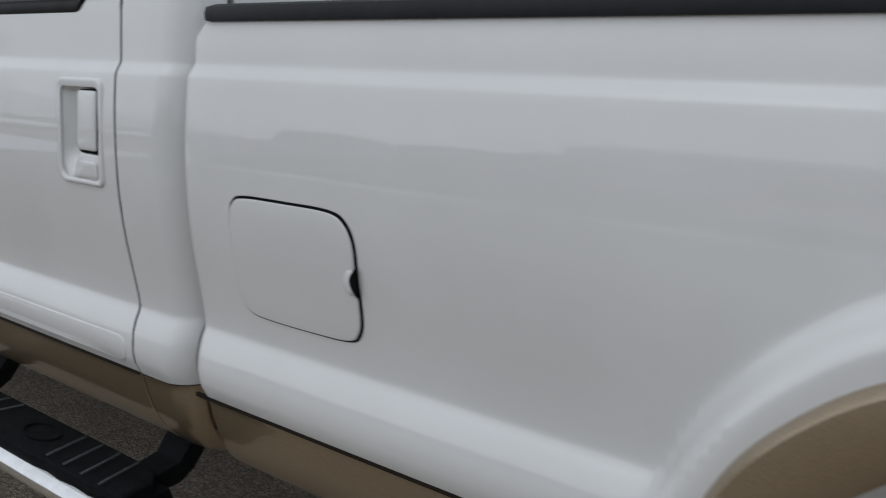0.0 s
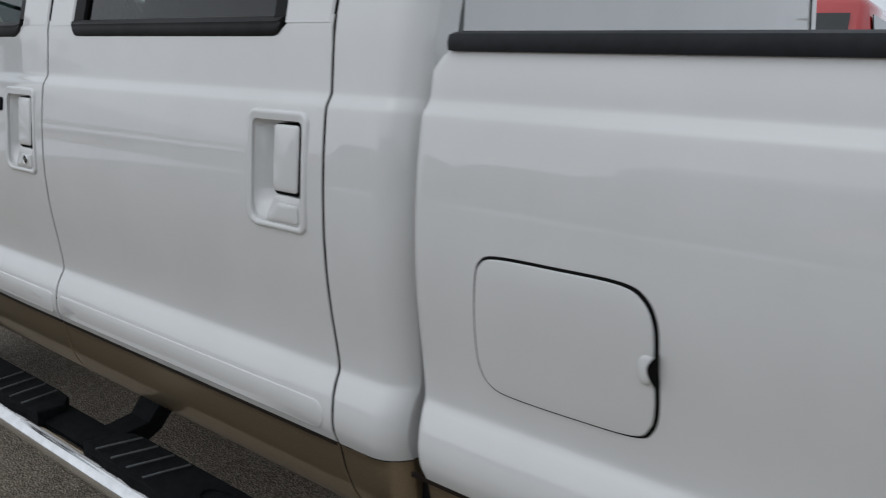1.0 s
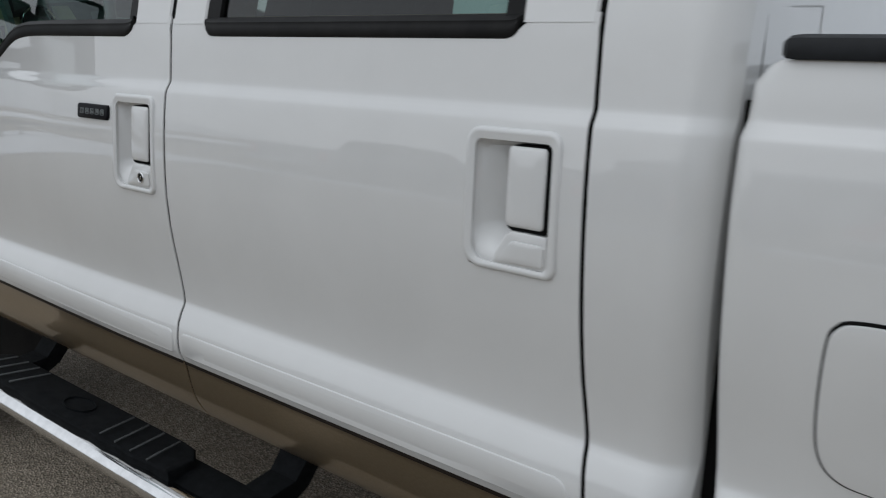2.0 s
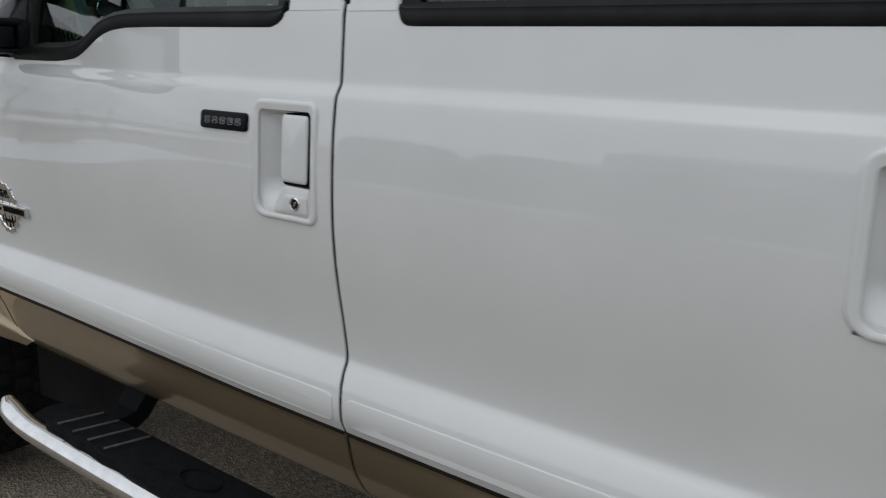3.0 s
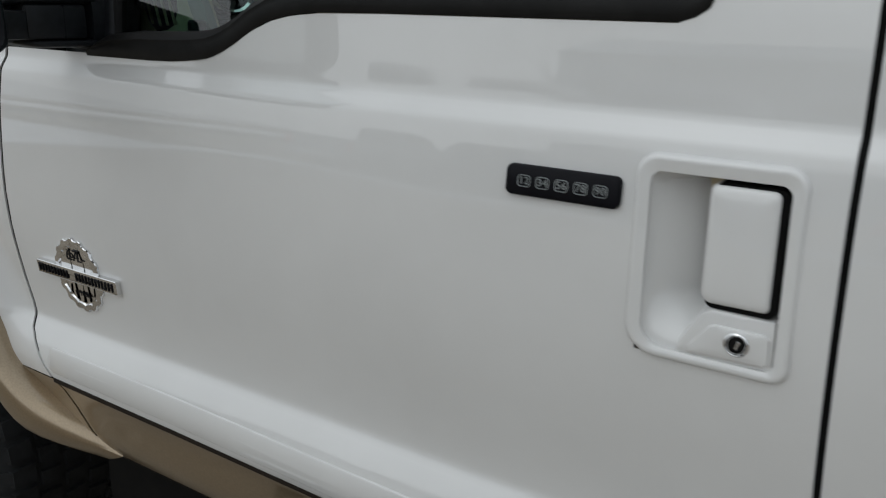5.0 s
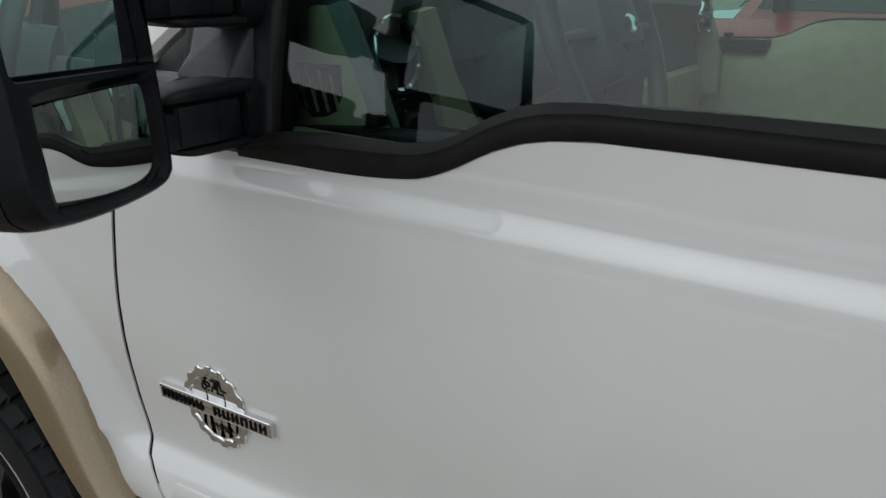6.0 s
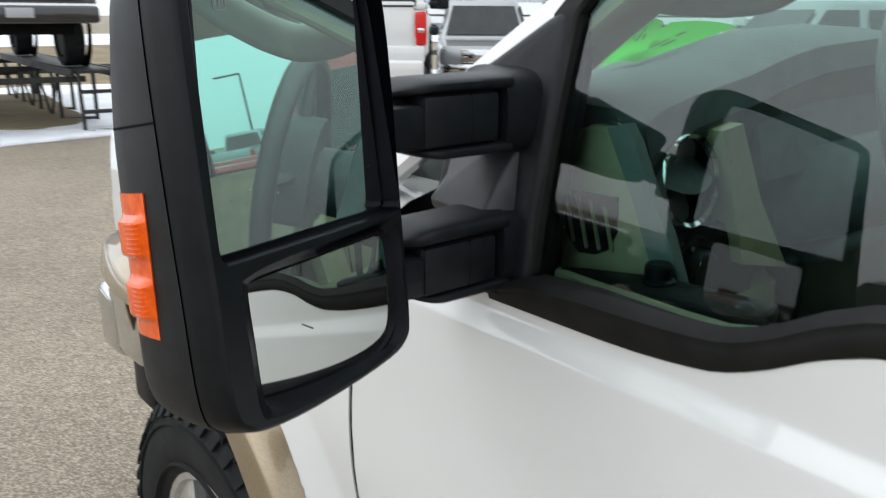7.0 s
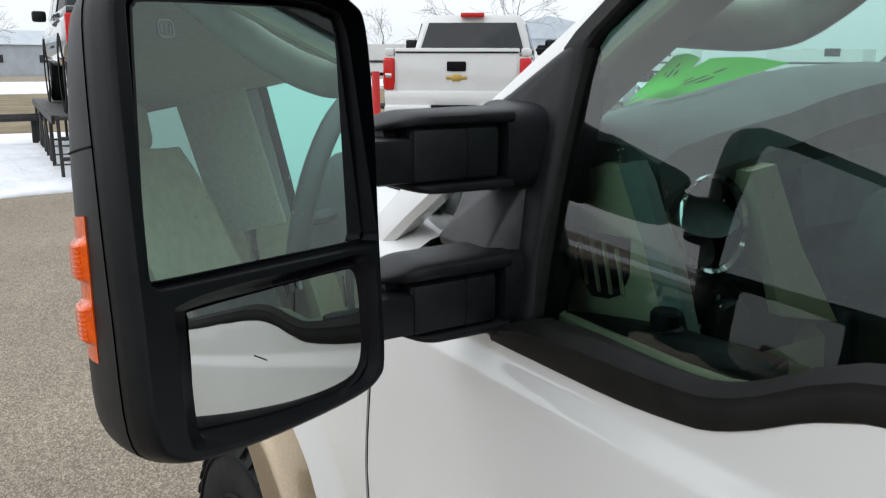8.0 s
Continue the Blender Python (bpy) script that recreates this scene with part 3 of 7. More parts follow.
    # body-side mouldings and the dark coach line
    for door, xa, xb, front in ((fd, -1.185, 0.011, False), (rd, 0.036, 0.930, True)):
        z0, z1 = 0.774, 0.825
        rr = 0.024 if front else 0.012
        xs = span(xa + 0.012, xb - rr, 24)
        o = [(x, z1) for x in reversed(xs)] + [(xa + 0.004, z1 - 0.006), (xa, (z0 + z1) / 2), (xa + 0.004, z0 + 0.006)] + [(x, z0) for x in xs] + ([(xb - 0.002, z0 + 0.006), (xb, (z0 + z1) / 2), (xb - 0.003, z1 - 0.006)] if not front else [(xb - rr + rr * math.cos(radians(q)), (z0 + z1) / 2 + (z1 - z0) / 2 * math.sin(radians(q))) for q in (-65, -40, -15, 15, 40, 65)])
        part("side_moulding", plate(o, lambda u, v, d: Vector((u, side(rise(u, v), u) - d, rise(u, v))), [(0, -0.002), (0, 0.0004), (0.0006, 0.0017), (0.0018, 0.0022)]), WHITE, door, mirror=M)
    for door, xa, xb in ((fd, -1.178, 0.022), (rd, 0.030, 0.948)):
        rings = [[Vector((x, side(rise(x, TANZ), x) + d, rise(x, z))) for z, d in ((TANZ - 0.0042, 0.004), (TANZ - 0.0042, -0.0014), (TANZ + 0.0028, -0.0018), (TANZ + 0.0028, 0.004))] for x in span(xa, xb, 20)]
        part("coach_line", loft(rings), LINE, door, "dark brown coach line", mirror=M)
    return fd, rd, cc


fd, rd, cc = cab_side(None, True)
cab_side(WIDE, False)
handle_group(0.0, True, fd)
handle_group(RDX, False, rd)

# keypad with five buttons
kx0, kx1, kz0, kz1 = -0.3175, -0.1955, 1.2310, 1.2620
kp = part("keypad", plate(rrect(kx1 - kx0, kz1 - kz0, 0.007, 5, (kx0 + kx1) / 2, (kz0 + kz1) / 2), lambda u, v, d: Vector((u, side(v) - d, v)), [(0, -0.002), (0, 0.003), (0.0008, 0.0048), (0.0025, 0.0058)]), KEYBLACK, fd, "gloss black entry keypad")


def letters(text, size, m, depth=0.0006, spacing=1.0, bold=0.0):
    cu = bpy.data.curves.new("lettering", "FONT")
    cu.body, cu.size, cu.extrude, cu.align_x, cu.align_y = text, size, depth, "CENTER", "CENTER"
    cu.space_character = spacing
    cu.offset = bold
    cu.resolution_u = 2
    ob = bpy.data.objects.new("lettering", cu)
    scene.collection.objects.link(ob)
    bpy.context.view_layer.update()
    me = bpy.data.meshes.new_from_object(ob.evaluated_get(bpy.context.evaluated_depsgraph_get()))
    bm = bmesh.new()
    bm.from_mesh(me)
    bmesh.ops.transform(bm, matrix=m, verts=bm.verts)
    bpy.data.objects.remove(ob)
    return bm


def on_side(x, z, off=0.0, tilt=0.0):
    """Upright lettering on the near side; reads towards the outside."""
    return Matrix.Translation((x, side(z, x) - off, z)) @ Euler((radians(90), 0, 0)).to_matrix().to_4x4() @ Matrix.Rotation(radians(tilt), 4, "Z")


for i, tx in enumerate(("1·2", "3·4", "5·6", "7·8", "9·0")):
    bx = kx0 + 0.0215 + i * 0.0202
    bz = 1.2465
    o, q = rrect(0.0142, 0.0118, 0.0033, 4, bx, bz), rrect(0.0128, 0.0104, 0.0027, 4, bx, bz)
    f = lambda u, v, d: Vector((u, side(v) - d, v))
    ring = loft([[f(u, v, 0.0055) for u, v in o], [f(u, v, 0.0066) for u, v in o], [f(u, v, 0.0066) for u, v in q], [f(u, v, 0.0055) for u, v in q]], cap=False)
    bt = part("button", ring, KEYGREY, kp)
    part("digits", letters(tx.replace("·", ""), 0.0108, on_side(bx, bz, 0.0063), 0.0004, 1.05), KEYGREY, bt)

# diesel badge: toothed disc and lettered bar
BX, BZ = -1.0960, 0.9815
R0 = 0.0595


def badge_pt(u, v, d):
    return Vector((BX + u, side(BZ + v, BX) - d, BZ + v))


teeth = []
for k in range(96):
    a = 2 * math.pi * k / 96
    r = R0 * (1.0 if (k // 3) % 2 == 0 else 0.945)
    teeth.append((r * math.cos(a), 1.08 * r * math.sin(a)))
disc = plate(teeth, badge_pt, [(0, -0.003), (0, 0.003), (0.0012, 0.0045), (0.010, 0.0048), (0.012, 0.0025), (0.018, 0.0025)])
bdm = part("engine_badge", disc, CHROME, fd, "chrome diesel engine badge")
bar = plate(rrect(0.207, 0.0235, 0.002, 3, 0.0, 0.0), badge_pt, [(0, 0.0), (0, 0.0085), (0.001, 0.0095), (0.003, 0.0098)])
bb = part("name_bar", bar, CHROME, bdm, "chrome lettered bar")
for k in range(12):  # name drawn as plain upright bars, in two words
    if k == 5:
        continue
    bx = -0.0905 + 0.01645 * k
    for q in ((-0.0042, 0.0), (0.0042, 0.0)):
        part("name_bar_stroke", plate(rrect(0.0032, 0.0145, 0.0008, 2, bx + q[0], 0.0), badge_pt, [(0, 0.0092), (0, 0.0112), (0.0004, 0.0116)]), KEYBLACK, bb)
    part("name_bar_stroke", plate(rrect(0.0060, 0.0030, 0.0006, 2, bx, (0.0052, -0.0052, 0.0)[k % 3]), badge_pt, [(0, 0.0092), (0, 0.0111), (0.0004, 0.0114)]), KEYBLACK, bb)
part("size_lettering", letters("6.7L", 0.026, on_side(BX, BZ + 0.034, 0.0046), 0.0008, 0.9), KEYBLACK, bdm)
part("model_lettering", letters("V8 DIESEL", 0.0095, on_side(BX + 0.004, BZ - 0.032, 0.0046), 0.0006), KEYBLACK, bdm)

# ---- bed ----
BED0, BED1 = 1.103, 3.36
ARCH_OUT = ((1.885, 0.76), (1.915, 0.83), (1.945, 0.90), (1.966, 0.946), (2.013, 1.016), (2.061, 1.07), (2.137, 1.125), (2.25, 1.168), (2.43, 1.182), (2.61, 1.168), (2.72, 1.125), (2.80, 1.07), (2.85, 1.016), (2.90, 0.946), (2.95, 0.86), (2.985, 0.76))
ARCH_IN = ((1.935, 0.70), (1.968, 0.80), (2.011, 0.904), (2.041, 0.962), (2.097, 1.019), (2.15, 1.062), (2.26, 1.105), (2.43, 1.118), (2.60, 1.105), (2.71, 1.062), (2.764, 1.019), (2.82, 0.962), (2.85, 0.904), (2.89, 0.80), (2.92, 0.70))


def arch_z(pts, x):
    return float(np.interp(x, [p[0] for p in pts], [p[1] for p in pts], left=0.0, right=0.0))


def polar(pts, cx=2.43, cz=0.62):
    """Angle and radius of a smooth line round the wheel."""
    q = smooth_loop([(x, z, 0) for x, z in pts], 8, False)
    t = sorted((math.atan2(p.y - cz, p.x - cx), math.hypot(p.x - cx, p.y - cz)) for p in q)
    return [v[0] for v in t], [v[1] for v in t]


POL_OUT, POL_IN = polar(ARCH_OUT), polar(ARCH_IN)


def swell(x, z):
    """The raised lip over the rear wheel, 0 outside to 1 at the flare."""
    a, r = math.atan2(z - 0.62, x - 2.43), math.hypot(x - 2.43, z - 0.62)
    ro, ri = float(np.interp(a, *POL_OUT)), float(np.interp(a, *POL_IN))
    t = max(0.0, min(1.0, 2.0 * (ro + 0.006 - r) / (ro - ri + 0.010)))
    return t * t * (3 - 2 * t)


def bed_side(mirror, near):
    zs = sorted(set([z for z in ROWS_Z if not 0.9 < z < 1.24] + [1.36, 1.378] + span(0.9, 1.24, 36)))
    xs = stations(BED0, BED1, [1.106, 1.111, 1.117, 1.125, 1.14] + span(1.84, 2.30, 42), 0.028)

    def at(x, z):
        y = side(z, 0) + 0.006
        if x < BED0 + 0.02:
            y += 0.02 * (1 - math.sqrt(max(0, 1 - ((BED0 + 0.02 - x) / 0.02) ** 2)))
        if z > 1.37:
            y += 0.004
        if 1.83 < x < 3.05:
            y = y * (1 - swell(x, z)) + (-0.038) * swell(x, z)
        top = max(0.0, (z - 1.355) / 0.031)
        lead = 0.022 * top ** 2.5
        edge = float(np.interp(z, (0.60, 0.757, 0.84, 0.88, 1.0, 1.1, 1.22, 1.30, 1.32, 1.36, 1.386), (1.150, 1.127, 1.116, 1.106, 1.101, 1.098, 1.093, 1.092, 1.095, 1.097, 1.099))) - BED0
        return Vector((x + (lead + edge) * max(0.0, min(1.0, (BED0 + 0.07 - x) / 0.07)), y, z))

    def inside_arch(x, z):
        return z < arch_z(ARCH_IN, x) - 0.004

    for lo in (False, True):
        z2 = [z for z in zs if (z < TANZ) == lo]
        z2 = z2 + [TANZ - 0.0012] if lo else [TANZ + 0.0012] + z2 + [1.386]
        bm = grid(at, xs, z2, inside_arch)
        grid(lambda k, z: at(xs[0], z) + Vector((0.0008 * k, 0.03 * k, 0)), [0, 1, 2], z2, None, bm, True)
        bmesh.ops.remove_doubles(bm, verts=bm.verts, dist=0.0002)
        bmesh.ops.recalc_face_normals(bm, faces=bm.faces)
        f = min(bm.faces, key=lambda q: q.calc_center_median().y)
        if f.normal.y > 0:
            bmesh.ops.reverse_faces(bm, faces=bm.faces)
        if not lo:
            bs = part("bed_side", bm, WHITE, truck, "white bed side with raised wheel arch", mirror=mirror)
        else:  # one piece ahead of the wheel, one behind it
            for ahead in (True, False):
                bit = bm.copy()
                bmesh.ops.delete(bit, geom=[v for v in bit.verts if (v.co.x < 2.43) != ahead], context="VERTS")
                part("lower_skin", bit, TAN, bs, mirror=mirror)
    # tan flare along the arch
    path = smooth_loop([(x, -0.04, z) for x, z in ARCH_IN], 5, False)
    for _ in range(14):
        path = [path[0]] + [(a + b * 2 + c) / 4 for a, b, c in zip(path, path[1:], path[2:])] + [path[-1]]
    rings = []
    for i, p in enumerate(path):
        t = (path[min(i + 1, len(path) - 1)] - path[max(i - 1, 0)]).normalized()
        nrm = Vector((-t.z, 0, t.x))
        nrm = nrm if nrm.dot(Vector((2.43, 0, 0.62)) - p) > 0 else -nrm
        rings.append([p + nrm * a + Vector((0, b, 0)) for a, b in ((-0.006, 0.004), (-0.005, -0.008), (0.004, -0.018), (0.03, -0.022), (0.062, -0.016), (0.078, -0.004), (0.082, 0.02), (0.075, 0.06))])
    fl = part("wheel_flare", loft(rings, closed=False), TAN, bs, "tan moulded wheel flare", mirror=mirror)
    # rail cap
    rings = []
    for x in [BED0 + 0.020, BED0 + 0.022, BED0 + 0.028, BED0 + 0.04] + span(1.2, 3.3, 12):
        k = {0: 0.15, 1: 0.6, 2: 0.9}.get([BED0 + 0.020, BED0 + 0.022, BED0 + 0.028].index(x), 1.0) if x < BED0 + 0.03 else 1.0
        c = Vector((x, 0.06, 1.399))
        rings.append([c + Vector((0, a * k, b * k)) for a, b in ((-0.028, -0.013), (-0.030, 0.0), (-0.026, 0.010), (-0.012, 0.0145), (0.03, 0.0145), (0.038, 0.008), (0.038, -0.014))])
    part("rail_cap", loft(rings), PLASTIC, bs, "black plastic rail cap", mirror=mirror)
    part("inner_wall", rbox(((BED0 + BED1) / 2 + 0.01, 0.10, 1.12), (BED1 - BED0 - 0.04, 0.03, 0.50), 0.006), WHITE, bs, mirror=mirror)
    rings = [[Vector((x, side(TANZ, 0) + 0.006 + d, z)) for z, d in ((TANZ - 0.0042, 0.004), (TANZ - 0.0042, -0.0014), (TANZ + 0.0028, -0.0018), (TANZ + 0.0028, 0.004))] for x in span(BED0 + 0.004, 1.885, 12)]
    part("coach_line", loft(rings), LINE, bs, mirror=mirror)
    return bs


bs = bed_side(None, True)
bed_side(WIDE, False)
# fuel door: a raised gap frame and the flap set in it
FUEL = [(1.218, 1.085), (1.226, 1.112), (1.252, 1.122), (1.34, 1.1235), (1.43, 1.1225), (1.463, 1.110), (1.480, 1.080), (1.484, 1.03), (1.4865, 0.975), (1.480, 0.945), (1.458, 0.929), (1.38, 0.9255), (1.285, 0.926), (1.245, 0.932), (1.224, 0.955), (1.217, 1.0)]
fo = [(p.x, p.y) for p in smooth_loop([(a, b, 0) for a, b in FUEL], 5)]
sf = lambda u, v, d: Vector((u, side(v) + 0.006 - d, v))
cx, cz = 1.352, 1.026


def fuel_rings(steps):
    return [[sf(cx + (u - cx) * k, cz + (v - cz) * k, d) for u, v in fo] for k, d in steps]


DX, DZ = -0.0016, -0.0012  # the flap sits low and forward in its gap
part("fuel_door_gap", loft(fuel_rings([(1.014, 0.0005), (1.003, 0.0012), (0.99, 0.0010), (0.9, 0.0010), (0.5, 0.001), (0.02, 0.001)]), cap=True), DARK, bs, "dark gap round the fuel door")
flap = loft([[p + Vector((DX, 0, DZ)) for p in r] for r in fuel_rings([(0.982, -0.004), (0.982, 0.0018), (0.973, 0.0034), (0.945, 0.0040), (0.7, 0.0042), (0.4, 0.0042), (0.02, 0.0042)])], cap=True)
fdp = part("fuel_door", flap, WHITE, bs, "white fuel door with finger notch")
m = Matrix.Translation((1.472, side(1.027) + 0.006 - 0.0040, 1.026)) @ Euler((radians(90), 0, 0)).to_matrix().to_4x4() @ Matrix.Diagonal((0.75, 1.25, 0.55, 1))
part("finger_notch", lathe([(0.0165, -0.002), (0.0155, 0.002), (0.012, 0.0055), (0.006, 0.0075), (0.0, 0.008)], 24, m), WHITE, fdp, "white finger scoop")
nt_ = [(1.4865, 1.004), (1.4865, 1.048)] + [(1.4865 - 0.0125 * math.sin(math.pi * k / 10), 1.048 - 0.044 * k / 10) for k in range(1, 10)]
part("notch_gap", plate(nt_, sf, [(0, 0.003), (0.0003, 0.0092)]), RUBBER, fdp)

# ---- front wing, wheel, underside ----
AX, AZ, WR, RR = -1.925, 0.420, 0.420, 0.240
FW_OUT = ((-1.060, 0.085, 0.650), (-1.195, 0.020, 0.718), (-1.270, 0.002, 0.782), (-1.322, 0.0, 0.868), (-1.362, 0.0, 0.950), (-1.408, 0.0, 1.016), (-1.472, 0.0, 1.073), (-1.565, 0.0, 1.122), (-1.72, 0.0, 1.160), (-1.95, 0.0, 1.178), (-2.18, 0.005, 1.167), (-2.33, 0.012, 1.135), (-2.43, 0.02, 1.084), (-2.51, 0.03, 1.02), (-2.57, 0.045, 0.93), (-2.61, 0.06, 0.84))
FW_IN = ((-1.130, 0.060, 0.615), (-1.262, -0.010, 0.665), (-1.325, -0.042, 0.778), (-1.380, -0.05, 0.862), (-1.428, -0.052, 0.930), (-1.474, -0.053, 0.990), (-1.535, -0.053, 1.045), (-1.62, -0.053, 1.085), (-1.74, -0.053, 1.108), (-1.95, -0.053, 1.116), (-2.16, -0.05, 1.106), (-2.29, -0.045, 1.078), (-2.37, -0.04, 1.035), (-2.43, -0.03, 0.975), (-2.48, -0.02, 0.89), (-2.51, 0.0, 0.81))


def sweep(x):
    """The wing draws in towards the nose."""
    return 0.125 * max(0.0, (-1.97 - x) / 0.40) ** 1.4 if x > -2.45 else 0.155 + 0.10 * (-2.45 - x)


FW_OUT = [(x, y + sweep(x), z) for x, y, z in FW_OUT]
FW_IN = [(x, y + sweep(x), z) for x, y, z in FW_IN]


def wing(mirror):
    xs = [0.0] + span(0.008, 0.30, 52) + span(0.32, 1.0, 34)
    mid = [((a[0] + b[0]) / 2, (a[2] + b[2]) / 2) for a, b in zip(FW_OUT, FW_IN)]
    mx, mz = [p[0] for p in mid][::-1], [p[1] for p in mid][::-1]
    edge = smooth_loop(FW_OUT, 8, False)
    ox, oz = np.array([p.x for p in edge]), np.array([p.z for p in edge])

    def at(u, z):
        x = door_front_edge(z) - 0.0038 + u * (-2.66 - door_front_edge(z))
        z = rise(x, z)
        y = side(z, max(x, -1.5)) + sweep(x)
        # the skin turns outwards along the flare
        near = float(np.min(np.hypot(ox - x, oz - z)))
        if z < float(np.interp(x, ox[::-1], oz[::-1], right=0.0)):
            near = 0.0
        k = max(0.0, 1 - near / 0.062) * min(1.0, max(0.0, (z - 0.78) / 0.10))
        y += (min(0.0, -0.004 + sweep(x) - y)) * k ** 1.25
        return Vector((x, y, z))

    def hole(u, z):
        p = at(u, z)
        return p.x < mx[-1] and z < float(np.interp(p.x, mx, mz))

    zs = sorted(set([z for z in ROWS_Z if not 0.895 < z < 1.27] + span(0.90, 1.265, 46)))
    for lo in (False, True):
        z2 = [z for z in zs if (z < TANZ) == lo and z > 0.60]
        z2 = z2 + [TANZ - 0.0012] if lo else [TANZ + 0.0012] + z2
        bm = grid(at, xs if not lo else [u for u in xs if u < 0.10], z2, hole)
        if not lo:  # rolled shoulder up to the bonnet
            grid(lambda u, k: at(u, 1.332) + Vector((0, (0.008, 0.03, 0.07, 0.12, 0.20)[k] - 0.008, (0.0, 0.03, 0.052, 0.064, 0.072)[k])), xs, [0, 1, 2, 3, 4], None, bm)
        grid(lambda k, z: at(0.0, z) + Vector((0, 0.009 * k, 0)), [0, 1, 2], z2, None, bm)
        bmesh.ops.remove_doubles(bm, verts=bm.verts, dist=0.0002)
        bmesh.ops.recalc_face_normals(bm, faces=bm.faces)
        f = min(bm.faces, key=lambda q: q.calc_center_median().y)
        if f.normal.y > 0:
            bmesh.ops.reverse_faces(bm, faces=bm.faces)
        if not lo:
            fw = part("front_wing", bm, WHITE, truck, "white front wing", mirror=mirror)
        else:
            part("lower_skin", bm, TAN, fw, mirror=mirror)
    o, i = smooth_loop(FW_OUT, 5, False), smooth_loop(FW_IN, 5, False)
    rings = []
    for a, b in zip(o, i):
        rings.append([a + Vector((0, 0.012, 0)), a + Vector((0, -0.006, 0)), a.lerp(b, 0.05) + Vector((0, -0.014, 0)), a.lerp(b, 0.14) + Vector((0, -0.025, 0)), a.lerp(b, 0.24) + Vector((0, -0.030, 0)), a.lerp(b, 0.36) + Vector((0, -0.029, 0)), a.lerp(b, 0.60) + Vector((0, -0.021, 0)), a.lerp(b, 0.86) + Vector((0, -0.011, 0)), a.lerp(b, 0.96) + Vector((0, -0.006, 0)), b + Vector((0, 0.0, 0)), b + Vector((0, 0.02, 0)), b.lerp(Vector((AX, b.y, AZ)), 0.02) + Vector((0, 0.06, 0))])
    part("wheel_flare", loft(rings, closed=False), TAN, fw, "tan moulded wheel flare", mirror=mirror)
    # wheel house
    rings = [[b + Vector((0, 0.03, 0)), b.lerp(Vector((AX, b.y, AZ)), -0.06) + Vector((0, 0.10, 0.0)), b.lerp(Vector((AX, b.y, AZ)), -0.06) + Vector((0, 0.50, 0.0)), Vector((b.x, 0.52, 0.5))] for b in i]
    part("wheel_house", loft(rings, closed=False), DARK, fw, "black plastic wheel house liner", mirror=mirror)
    return fw


wing(None)
wing(WIDE)


